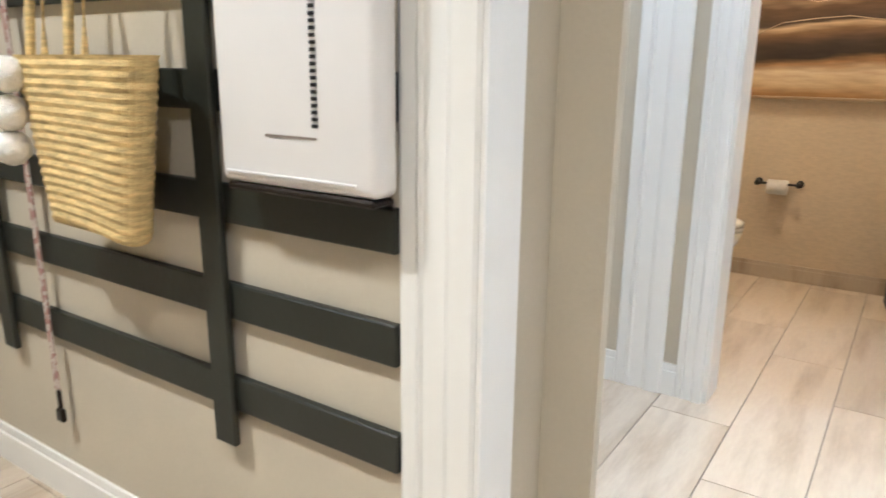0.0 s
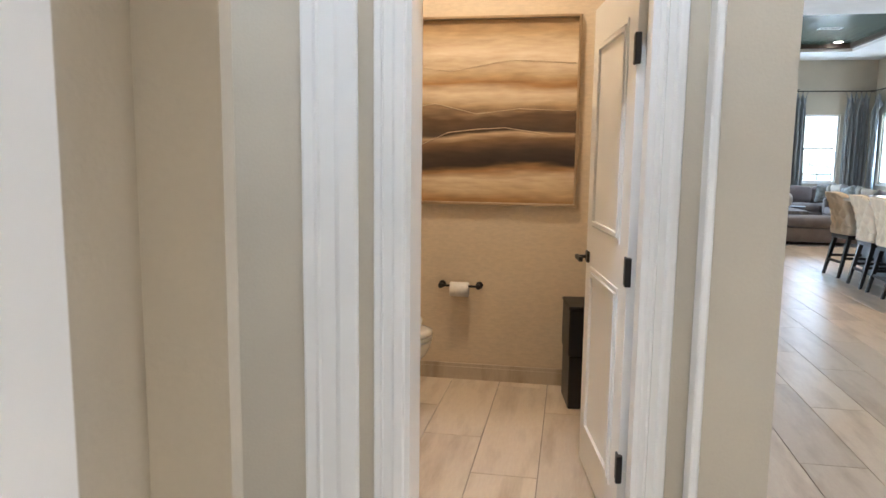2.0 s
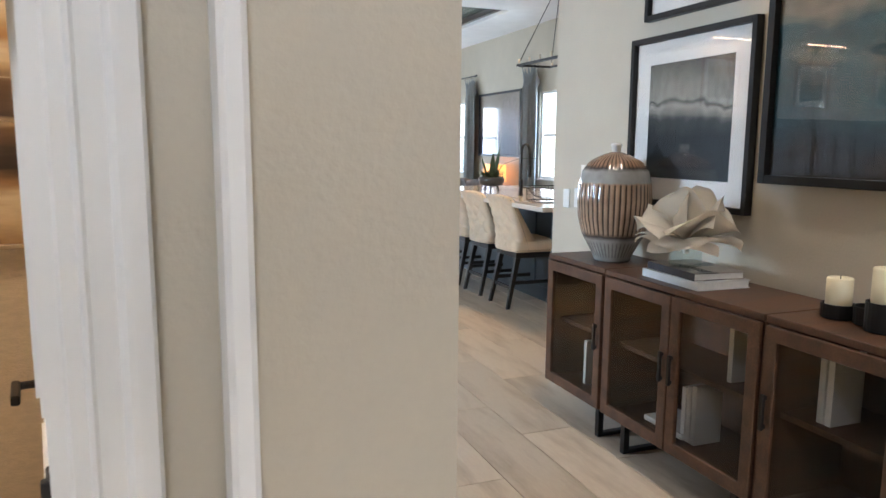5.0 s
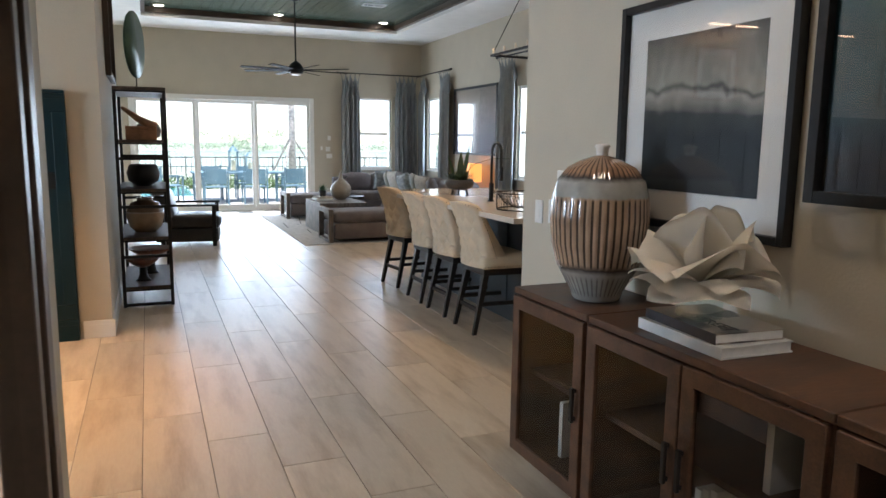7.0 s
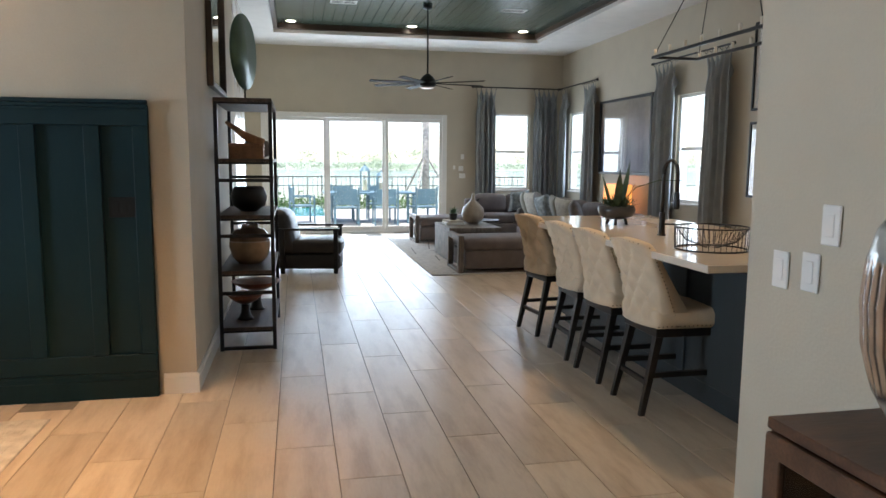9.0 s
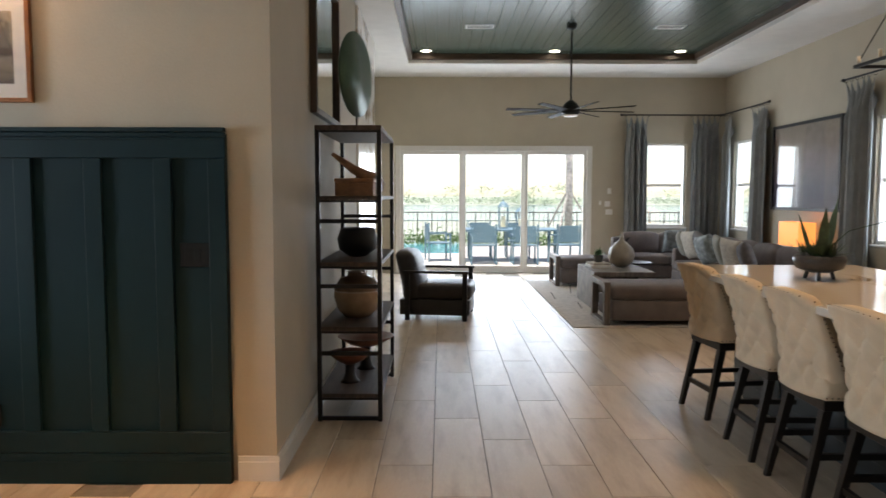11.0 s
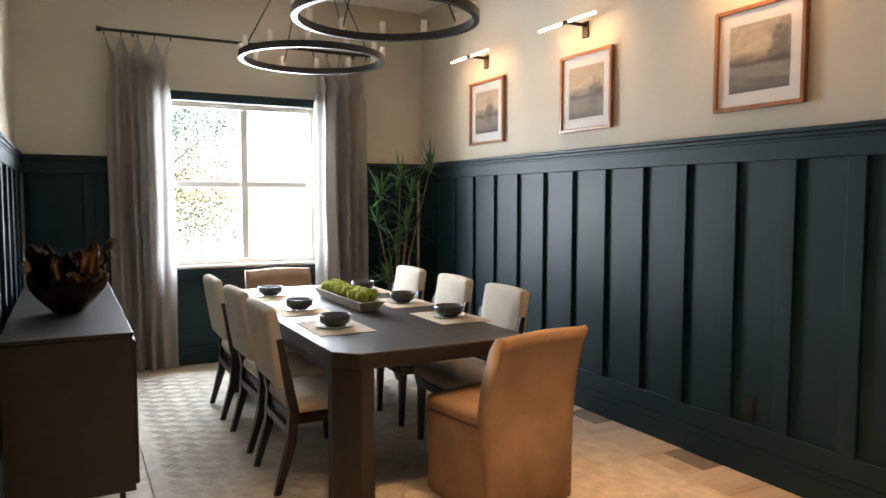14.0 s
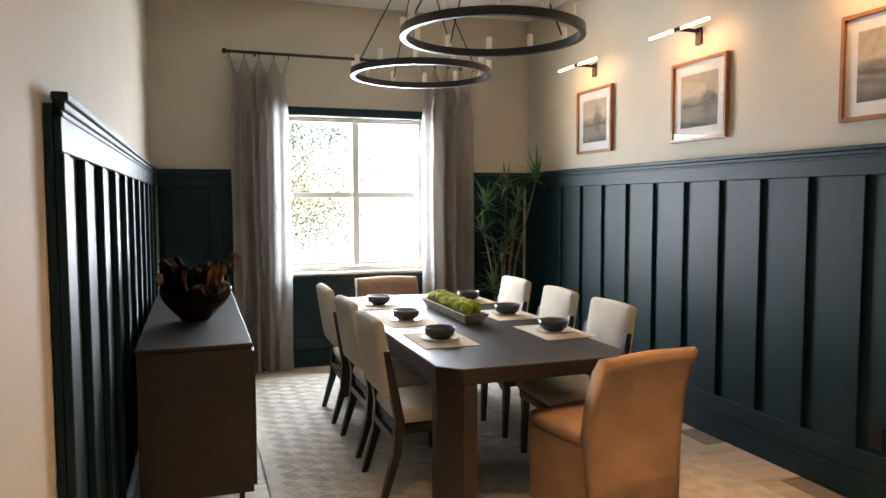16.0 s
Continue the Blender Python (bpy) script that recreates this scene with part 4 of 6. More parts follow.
def cabinet(m, w, doors, label, shelf_items):
    """Glass-fronted console unit along local x, facing local -y; origin on the floor at the middle of the back."""
    t = thing("console_cabinet", m, label, "cabinet", "glass-fronted consoles in a row")
    d, z0, z1, th = .39, .165, .875, .028
    a = w / 2
    part("body", boxes((-a, -d, z0, -a + th, 0, z1 - th), (a - th, -d, z0, a, 0, z1 - th), (-a + th, -d, z0, a - th, 0, z0 + th), (-a + th, -.012, z0 + th, a - th, 0, z1 - th), r=.002), WALNUT, t)
    part("top", boxes((-a, -d - .012, z1 - th + .0005, a, 0, z1), r=.003), WALNUT, t)
    part("shelf", boxes((-a + th, -d + .06, .50, a - th, -.013, .522)), WALNUT, t)
    dw = (w - .012) / doors
    for k in range(doors):
        x0 = -a + .006 + k * dw + .003
        x1 = x0 + dw - .006
        f = .06
        dr = part("door", ring_frame(x0, x1, z0 + .006, z1 - th - .004, f - .006, -d - .022, -d - .001), WALNUT, t)
        g = part("pane", boxes((x0 + f - .003, -d - .012, z0 + f - .003, x1 - f + .003, -d - .009, z1 - th - f + .003)), CABGLASS, dr)
        g.visible_shadow = False
        hx_ = x1 - f * .45 if (doors == 1 and shelf_items != "flip") or (doors == 2 and k == 0) else x0 + f * .45
        part("handle", boxes((hx_ - .008, -d - .045, .47, hx_ + .008, -d - .032, .60), (hx_ - .006, -d - .033, .475, hx_ + .006, -d - .0225, .49), (hx_ - .006, -d - .033, .58, hx_ + .006, -d - .0225, .595), r=.002), BLACK, dr, "black bar handle")
    for s in (-1, 1):
        x = s * (a - .13) if w > .6 else a - .08
        if w <= .6 and s < 0:
            continue
        part("leg_frame", boxes((x - .015, -d + .03, 0, x + .015, -d + .06, z0), (x - .015, -.05, 0, x + .015, -.02, z0), (x - .015, -d + .06, 0, x + .015, -.05, .02)), BLACK, t)
    return t


XC = 3.083
UN = ((5.235, .535, 1), (4.476, .97, 2), (3.715, .54, 1), (2.965, .945, 2), (2.215, .545, 1))
for k, (y, w, dn) in enumerate(UN):
    cabinet(pose(XC, y, 0, 0, 0, -90), w, dn, "aged brown wood console with glass doors on black metal feet", "flip" if k == 2 else "")
BOOKW = mat("white_book_cover", (0.70, 0.69, 0.66), 0.6, var=0.04, scale=20)


def standing_books(x, y, z, n, lean=0):
    for k in range(n):
        h = .235 + .012 * (k % 3)
        whole("book", boxes((-.07, -.012, 0, .07, .012, h), (-.066, -.0095, .003, .072, .0095, h - .003)), BOOKW, "white hardback book standing on a cabinet shelf", "book",
              pose(x, y - k * .032, z, lean, 0, 0), group="books in the consoles")


standing_books(2.86, 5.28, .194, 1)
standing_books(2.86, 4.50, .194, 3)
standing_books(2.88, 4.27, .523, 1)
standing_books(2.86, 3.83, .523, 2)
whole("book", boxes((-.10, -.13, 0, .10, .13, .025), r=.002), BOOKW, "white book lying flat in a cabinet", "book", pose(2.88, 4.62, .194))
whole("book", boxes((-.10, -.13, 0, .10, .13, .03), r=.002), BOOKW, "white book lying flat in a cabinet", "book", pose(2.88, 2.95, .523))

# ribbed ceramic jar
JARBAND = layered("striped_glaze", [(0.0, (.30, .28, .25)), (.20, (.30, .28, .25)), (.235, (.055, .045, .04)), (.27, (.36, .25, .17)), (.70, (.36, .24, .16)), (.715, (.30, .30, .28)), (.81, (.34, .33, .31)), (.84, (.06, .05, .045)), (.87, (.30, .17, .10)), (1.0, (.38, .24, .15))],
                  axis=2, size=.56, shift=0.0, distort=.03, warp=30, rough=.12)
_n, _l = JARBAND.node_tree.nodes, JARBAND.node_tree.links
_b = _n["Principled BSDF"]
_src = _b.inputs["Base Color"].links[0].from_socket
_tc, _sp = _n.new("ShaderNodeTexCoord"), _n.new("ShaderNodeSeparateXYZ")
_l.new(_tc.outputs["Object"], _sp.inputs[0])
_at, _mu, _co = _n.new("ShaderNodeMath"), _n.new("ShaderNodeMath"), _n.new("ShaderNodeMath")
_at.operation, _mu.operation, _co.operation = 'ARCTAN2', 'MULTIPLY', 'COSINE'
_mu.inputs[1].default_value = 42
_l.new(_sp.outputs[1], _at.inputs[0]), _l.new(_sp.outputs[0], _at.inputs[1]), _l.new(_at.outputs[0], _mu.inputs[0]), _l.new(_mu.outputs[0], _co.inputs[0])
_mr = _n.new("ShaderNodeMapRange")
for _k, _v in (("From Min", -.75), ("From Max", -.25), ("To Min", .92), ("To Max", 0.0)):
    _mr.inputs[_k].default_value = _v
_l.new(_co.outputs[0], _mr.inputs["Value"])
_band = _n.new("ShaderNodeValToRGB")
_e = _band.color_ramp.elements
_e[0].position, _e[0].color, _e[1].position, _e[1].color = .0, (0, 0, 0, 1), 1.0, (.8, .8, .8, 1)
for _p, _c in ((.035, 0), (.05, .55), (.16, .55), (.19, 0), (.24, 0), (.26, 1), (.69, 1), (.71, 0), (.83, 0), (.85, .9)):
    _x = _e.new(_p)
    _x.color = (_c, _c, _c, 1)
_zz, _mk, _mx = _n.new("ShaderNodeMath"), _n.new("ShaderNodeMath"), _n.new("ShaderNodeMixRGB")
_zz.operation = _mk.operation = 'MULTIPLY'
_zz.inputs[1].default_value = 1 / .56
_l.new(_sp.outputs[2], _zz.inputs[0]), _l.new(_zz.outputs[0], _band.inputs[0]), _l.new(_band.outputs[0], _mk.inputs[0]), _l.new(_mr.outputs[0], _mk.inputs[1])
_mx.inputs[2].default_value = (.030, .022, .018, 1)
_l.new(_mk.outputs[0], _mx.inputs[0]), _l.new(_src, _mx.inputs[1]), _l.new(_mx.outputs[0], _b.inputs["Base Color"])
prof = [(.088, 0), (.095, .01), (.10, .03), (.155, .13), (.178, .22), (.185, .31), (.18, .40), (.165, .455), (.125, .505), (.07, .535), (.03, .548), (.018, .551)]
pp = []
for (r0, z0), (r1, z1) in zip(prof, prof[1:]):
    for k in range(3):
        pp.append((r0 + (r1 - r0) * k / 3, z0 + (z1 - z0) * k / 3))
pp.append(prof[-1])
b = lathe(pp, 168, lambda a, z: 1 + (.012 * math.cos(42 * a) if .14 < z < .40 or .455 < z < .53 else 0) * 1.0)
t = thing("lidded_jar", pose(2.87, 5.19, .876), "large ribbed brown and grey glazed ceramic jar with a small knob", "jar")
part("body", b, JARBAND, t, smooth=True)
part("knob", lathe([(.020, .545), (.022, .552), (.024, .575), (.030, .583), (.024, .592), (.001, .594)], 20), DISH, t, "pale glazed knob", True)

# books and flower ornament on an acrylic block
t = thing("book", pose(2.865, 4.57, .876, 0, 0, -2), "large white coffee-table book lying flat on the console", "book")
part("cover", boxes((-.13, -.19, 0, .13, .19, .004), (-.13, -.19, .030, .13, .19, .034), (-.13, -.19, .004, -.126, .19, .030)), BOOKW, t)
part("page_block", boxes((-.1255, -.186, .0042, .126, .186, .0298)), PAGES, t)
DARKCOVER = mat("dark_book_cover", (0.03, 0.035, 0.045), 0.4, var=0.4, scale=9)
PHOTOCOVER = mat("photo_cover", (0.42, 0.36, 0.29), 0.35, scale=7, second=(0.05, 0.045, 0.04), contrast=(0.44, 0.50), var=0.1)
t = thing("book", pose(2.87, 4.575, .911, 0, 0, -5), "street photography book with a dark spine lying on another book", "book")
part("cover", boxes((-.1195, -.17, 0, .12, .17, .003), (-.1195, -.17, .028, .12, .17, .031)), PHOTOCOVER, t)
part("spine", boxes((-.123, -.17, 0, -.120, .17, .031)), DARKCOVER, t, "dark spine")
part("page_block", boxes((-.116, -.166, .0032, .116, .166, .0278)), PAGES, t)
tx = bpy.data.curves.new("title", 'FONT')
tx.body, tx.size, tx.extrude, tx.align_x = "STREET", .055, .0005, 'CENTER'
to = new("title", tx)
dg = bpy.context.evaluated_depsgraph_get()
me = bpy.data.meshes.new_from_object(to.evaluated_get(dg))
bpy.data.objects.remove(to)
me.materials.clear()
me.materials.append(BLACK)
o = new("title", me)
o.parent = t
o.matrix_basis = pose(-.06, -.06, .0315, 0, 0, -90)
ACRYL = glassy("acrylic", (.90, .95, .94), .5)
whole("acrylic_block", boxes((-.05, -.05, 0, .05, .05, .085), r=.004), ACRYL, "clear acrylic block holding a white bloom", "ornament base", pose(2.83, 4.59, .9425))
PETAL = mat("ivory_petal", (0.86, 0.81, 0.72), 0.7, var=0.05, scale=8)
t = thing("flower_ornament", pose(2.83, 4.59, 1.0275), "large ivory shell-like bloom ornament on an acrylic block", "ornament")
for k, (az, el, ln, wd) in enumerate(((200, 74, .25, .15), (255, 40, .25, .16), (310, 56, .25, .15), (160, 30, .25, .15), (20, 44, .25, .15), (75, 68, .24, .15), (120, 46, .24, .15), (225, 4, .22, .14), (345, 8, .23, .14), (185, 12, .22, .14), (280, 16, .22, .14), (90, 14, .22, .14), (280, 80, .26, .14))):
    b = bmesh.new()
    a, e = radians(az), radians(el)
    out, side = Vector((math.cos(a), math.sin(a), 0)), Vector((-math.sin(a), math.cos(a), 0))
    rows = []
    for j in range(10):
        u = j / 9
        row = []
        for i in range(19):
            q = -1 + i / 9
            fan = wd * (.22 + .78 * math.sin(min(1, u * 1.5) * 1.57)) * q
            reach = ln * u * (1 - .34 * q * q * u) + .008 * u * u * math.sin(7 * q + k * 1.3)
            lift = math.sin(e) * reach + .05 * u * (1 - u) - .03 * u * u * math.cos(e) - .045 * q * q * u * math.sin(e) + .012 * u * math.sin(3.3 * q + k)
            row.append(b.verts.new(out * (math.cos(e) * reach + .03 * u * q * q) + side * fan + Vector((0, 0, .02 + lift))))
        rows.append(row)
    for p, r in zip(rows, rows[1:]):
        for i in range(18):
            b.faces.new((p[i], p[i + 1], r[i + 1], r[i]))
    bmesh.ops.solidify(b, geom=b.faces[:], thickness=.005)
    part("petal", b, PETAL, t, smooth=True)
part("stem", tube(bmesh.new(), [(0, 0, -.03), (0, 0, .12)], .012, 10), PETAL, t)

# candle holder cluster
t = thing("candle_holder", pose(2.88, 3.70, .876), "black metal cluster candle holder on the console", "candle holder")
for k, (dx, dy, h) in enumerate(((0, .17, .05), (.02, .06, .06), (-.03, -.02, .095), (.02, -.13, .07), (-.01, -.24, .045))):
    b = lathe([(.052, 0), (.055, .004), (.055, h), (.050, h), (.050, h - .02), (.001, h - .021)], 24)
    bmesh.ops.translate(b, verts=b.verts[:], vec=(dx, dy, 0))
    part("cup", b, BLACK, t, smooth=False)
for dy, dx, z, h in ((.17, 0, .03, .11), (-.02, -.03, .075, .13), (-.24, -.01, .025, .14)):
    w = thing("pillar_candle", pose(2.88 + dx, 3.70 + dy, .876 + z), "ivory pillar candle in a black holder", "candle", "pillar candles")
    part("wax", lathe([(.040, 0), (.042, .004), (.042, h - .006), (.038, h), (.02, h - .006), (.001, h - .008)], 24), CANDLE, w, smooth=True)
    part("wick", tube(bmesh.new(), [(0, 0, h - .008), (.002, 0, h + .006)], .0015, 5), BLACK, w)

ART1 = layered("dark_coast_print", [(0.0, (.004, .005, .006)), (.38, (.008, .009, .010)), (.50, (.04, .04, .036)), (.60, (.30, .28, .24)), (.635, (.05, .05, .045)), (.66, (.26, .25, .21)), (.80, (.19, .18, .15)), (1.0, (.035, .03, .025))],
               size=.60, shift=.5, distort=.30, warp=3.0, rough=.5, squash=(2, 1, 1))
ART2 = layered("teal_pier_print", [(0.0, (.03, .02, .012)), (.20, (.012, .05, .065)), (.48, (.015, .07, .09)), (.53, (.25, .22, .17)), (.75, (.16, .11, .06)), (1.0, (.10, .065, .03))],
               size=1.0, shift=.5, distort=.25, warp=2.2, rough=.5, squash=(1, 1, 2))
framed("picture", pose(3.098, 4.935, 1.58, 0, 0, -90), .86, .84, .028, BLACK, ART1, "black-framed dark seascape print with a wide white mat", .11, .04)
framed("picture", pose(3.098, 4.93, 2.50, 0, 0, -90), .68, .84, .028, BLACK, ART1, "black-framed seascape print with a wide white mat hung above another", .13, .04)
framed("picture", pose(3.098, 3.635, 1.925, 0, 0, -90), 1.62, 1.24, .035, BLACK, ART2, "large black-framed print of a teal pier at dusk", .0, .045)
for (y, z) in ((6.03, 1.13), (5.90, 1.14), (5.83, 1.285)):
    w = thing("switch_plate", pose(3.098, y, z, 0, 0, -90), "white wall switch plate", "switch", "white switch plates")
    part("plate", boxes((-.036, -.007, -.058, .036, 0, .058), r=.003), WHITE, w)
    part("rocker", boxes((-.016, -.010, -.033, .016, -.0072, .033), r=.001), WHITE, w)
w = thing("switch_plate", pose(-.88, 2.899, 1.17), "white wall switch plate", "switch", "white switch plates")
part("plate", boxes((-.036, -.007, -.058, .036, 0, .058), r=.003), WHITE, w)
part("rocker", boxes((-.012, -.011, -.030, .012, -.0072, .030), r=.001), WHITE, w)
MIRROR = mat("mirror_silver", (0.86, 0.87, 0.87), 0.03, metal=1.0, var=0.0)
t = thing("floor_mirror", pose(1.031, 3.90, 1.12, 0, 0, 90), "tall dark brown wood framed mirror on the hall wall", "mirror")
for f, dp, e in ((.0, .062, .07), (.07, .048, .03), (.10, .056, .05)):
    part("frame_moulding", ring_frame(-.58 + f, .58 - f, -1.0 + f, 1.0 - f, e, -dp, 0), BROWN, t)
part("glass", boxes((-.43, -.020, -.85, .43, -.012, .85)), MIRROR, t)

# ---------------------------------------------------------------- island and stools
IX0, IX1, IY0, IY1, IZ = 3.56, 4.86, 7.16, 10.25, .965
t = thing("kitchen_island", pose(0, 0, 0), "dark teal-grey kitchen island with an overhang for stools", "kitchen island")
IBODY = mat("island_paint", (0.035, 0.045, 0.05), 0.45, var=0.1, scale=5)
part("body", boxes((3.98, IY0 + .06, .09, IX1 - .03, IY1 - .06, IZ - .041)), IBODY, t)
part("plinth", boxes((4.03, IY0 + .10, 0, IX1 - .10, IY1 - .10, .0895)), IBODY, t)
for k in range(4):
    y0 = IY0 + .12 + k * .735
    part("panel", boxes((3.965, y0, .16, 3.979, y0 + .68, IZ - .10), r=.004), IBODY, t)
whole("worktop", boxes((IX0, IY0, IZ - .04, IX1, IY1, IZ), r=.004), COUNTER, "polished cream quartz worktop with brown veins", "worktop")
NAIL = mat("nailhead_bronze", (0.10, 0.06, 0.03), 0.3, metal=0.9, var=0.1)


def stool(m):
    """Tufted counter stool, facing local +x; back legs at local -x."""
    t = thing("counter_stool", m, "cream button-tufted counter stool with nailhead trim and espresso legs", "stool", "stools at the island")
    part("seat", soft(-.20, -.225, .57, .33, .225, .685, .035, 3, .012), CREAM, t, smooth=True)
    b = bmesh.new()
    n, m_ = 41, 41
    grids = []
    for side in (0, 1):
        g = []
        for j in range(m_):
            v = j / (m_ - 1)
            z = .58 + v * .50
            hw = .225 * (1 - .06 * v * v) * (1 if v < .88 else 1 - .12 * ((v - .88) / .12) ** 2)
            row = []
            for i in range(n):
                u = -1 + 2 * i / (n - 1)
                lean = -.20 - .12 * v * v
                y = u * hw
                x = lean + (.0 if side else .05 + .17 * (1 - v) ** 2) + .04 * (u * u)
                if side:
                    edge = (1 - u ** 6)
                    x -= .040 * edge
                    p, q = y / .125, (z - .90) / .16
                    puff = (abs(math.sin(math.pi * (p + q))) * abs(math.sin(math.pi * (p - q)))) ** .45
                    fade = min(1, (1 - abs(u)) * 4) * min(1, v * 7) * min(1, (1 - v) * 6)
                    x += .040 * (1 - puff) * max(0, fade)
                else:
                    x += .012 * (1 - u ** 4)
                row.append(b.verts.new((x, y, z - .018 * (u * u) * (v ** 4))))
            g.append(row)
        grids.append(g)
    for s, g in enumerate(grids):
        for r0, r1 in zip(g, g[1:]):
            for i in range(n - 1):
                b.faces.new((r0[i], r0[i + 1], r1[i + 1], r1[i]))
    f, k = grids
    for i in range(n - 1):
        b.faces.new((f[0][i], f[0][i + 1], k[0][i + 1], k[0][i]))
        b.faces.new((f[-1][i], f[-1][i + 1], k[-1][i + 1], k[-1][i]))
    for j in range(m_ - 1):
        for i in (0, n - 1):
            b.faces.new((f[j][i], f[j + 1][i], k[j + 1][i], k[j][i]))
    part("backrest", b, CREAM, t, smooth=True)
    nb = bmesh.new()
    for j in range(22):
        v = .02 + j / 21 * .93
        z = .58 + v * .50
        hw = .225 * (1 - .06 * v * v) * (1 if v < .88 else 1 - .12 * ((v - .88) / .12) ** 2)
        for s in (-1, 1):
            x = -.20 - .12 * v * v + .04 + .022 + .08 * (1 - v) ** 2
            bmesh.ops.create_icosphere(nb, subdivisions=1, radius=.0045, matrix=Matrix.Translation((x, s * (hw + .001), z - .018 * v ** 4)))
    for i in range(15):
        u = -.9 + 1.8 * i / 14
        bmesh.ops.create_icosphere(nb, subdivisions=1, radius=.0045, matrix=Matrix.Translation((-.32 + .04 * u * u - .028 * (1 - u ** 6), u * .19, 1.078 - .018 * u * u)))
    for i in range(19):
        for s in (-1, 1):
            bmesh.ops.create_icosphere(nb, subdivisions=1, radius=.0045, matrix=Matrix.Translation((-.18 + i * .027, s * .2255, .59)))
    tagged(part("nailheads", nb, NAIL, t, "bronze nailhead trim"), kind="stuff")
    for bz, by in ((.90, 0), (.90, .125), (.90, -.125), (.82, .0625), (.82, -.0625), (.98, .0625), (.98, -.0625), (.74, 0), (.74, .125), (.74, -.125)):
        c = bmesh.new()
        v = (bz - .58) / .5
        bmesh.ops.create_icosphere(c, subdivisions=2, radius=.012, matrix=Matrix.Translation((-.20 - .12 * v * v - .012 + .04 * (by / .21) ** 2, by, bz)) @ Matrix.Diagonal((.5, 1, 1, 1)))
        part("button", c, CREAM, t, smooth=True)
    part("seat_frame", boxes((-.18, -.20, .52, .30, .20, .5695), r=.004), ESPRESSO, t)
    for c in t.children:
        c.location.z -= .06
    for sy in (-1, 1):
        part("leg", leg(bmesh.new(), (.26, sy * .175, .459), (.275, sy * .185, 0), .045, .030), ESPRESSO, t)
        part("leg", leg(bmesh.new(), (-.15, sy * .165, .459), (-.245, sy * .185, 0), .045, .030), ESPRESSO, t)
        part("stretcher", boxes((-.185, sy * .176 - .011, .22, .25, sy * .176 + .011, .25)), ESPRESSO, t)
    part("stretcher", boxes((.25, -.165, .17, .272, .165, .20)), ESPRESSO, t)
    part("stretcher", boxes((-.215, -.165, .17, -.192, .165, .20)), ESPRESSO, t)
    return t


s1 = stool(pose(3.80, 7.93, 0, 0, 0, 0))
for y, a in ((8.54, 1), (9.09, -1), (9.85, 7)):
    copy_thing(s1, pose(3.80, y, 0, 0, 0, a))

# on the worktop: planted bowl, tap, wire basket
t = thing("succulent_bowl", pose(4.12, 9.35, IZ), "dark footed bowl planted with succulents and a spear leaf", "planter")
part("bowl", lathe([(.001, .05), (.06, .045), (.13, .07), (.15, .12), (.135, .15), (.12, .145), (.001, .13)], 28), DARKBOWL, t, smooth=True)
for k in range(3):
    a = k * 2.1
    part("foot", tube(bmesh.new(), [(.07 * math.cos(a), .07 * math.sin(a), .06), (.09 * math.cos(a), .09 * math.sin(a), 0)], .012, 8), DARKBOWL, t)
SUCC = mat("succulent_green", (0.035, 0.06, 0.025), 0.55, var=0.5, scale=12)
b = bmesh.new()
for k in range(150):
    az, el, ln = random.uniform(0, 6.28), random.uniform(.1, 1.4), random.uniform(.05, .12)
    r = random.uniform(0, .10)
    p0 = Vector((r * math.cos(az), r * math.sin(az), .14))
    d = Vector((math.cos(az) * math.cos(el), math.sin(az) * math.cos(el), math.sin(el)))
    s = Vector((-math.sin(az), math.cos(az), 0)) * .012
    v = [b.verts.new(p) for p in (p0, p0 + d * ln * .5 - s, p0 + d * ln, p0 + d * ln * .5 + s)]
    b.faces.new(v)
tagged(part("succulent", b, SUCC, t), kind="stuff")
b = bmesh.new()
for az, ln, w in ((.4, .36, .03), (2.2, .26, .028), (4.4, .30, .03), (5.6, .20, .02)):
    prev = None
    for j in range(7):
        u = j / 6
        p = Vector((.05 * math.cos(az) + .09 * u * math.cos(az), .05 * math.sin(az) + .09 * u * math.sin(az), .14 + ln * u))
        s = Vector((-math.sin(az), math.cos(az), 0)) * w * math.sin(min(1, u * .9 + .15) * 3.1)
        cur = (b.verts.new(p - s), b.verts.new(p + s))
        if prev:
            b.faces.new((prev[0], prev[1], cur[1], cur[0]))
        prev = cur
part("spear_leaf", b, SUCC, t)
part("twig", tube(bmesh.new(), [(0, 0, .14), (.10, -.12, .30), (.22, -.26, .36), (.36, -.36, .36)], .003, 5), SUCC, t)
t = thing("kitchen_tap", pose(4.06, 8.52, IZ), "tall matte black spring-neck kitchen tap", "tap")
part("base", lathe([(.03, 0), (.03, .008), (.022, .012), (.02, .16), (.001, .16)], 18), BLACK, t)
b = bmesh.new()
arc = [(0, 0, .16), (0, 0, .42)] + [(.0, -.09 + .09 * math.cos(a), .42 + .09 * math.sin(a)) for a in [k * math.pi / 8 for k in range(1, 9)]] + [(0, -.18, .30)]
tube(b, arc, .012, 10)
part("neck", b, BLACK, t, smooth=True)
b = bmesh.new()
for p, q in zip(arc[1:], arc[2:]):
    for k in range(3):
        c = Vector(p).lerp(Vector(q), k / 3)
        bmesh.ops.create_icosphere(b, subdivisions=1, radius=.017, matrix=Matrix.Translation(c) @ Matrix.Diagonal((1, 1, .5, 1)))
part("spring", b, BLACK, t)
part("spray_head", lathe([(.016, 0), (.020, .02), (.018, .11), (.001, .12)], 14), BLACK, t).matrix_basis = pose(0, -.18, .19)
part("lever", boxes((.02, -.006, .07, .10, .006, .082), r=.002), BLACK, t)
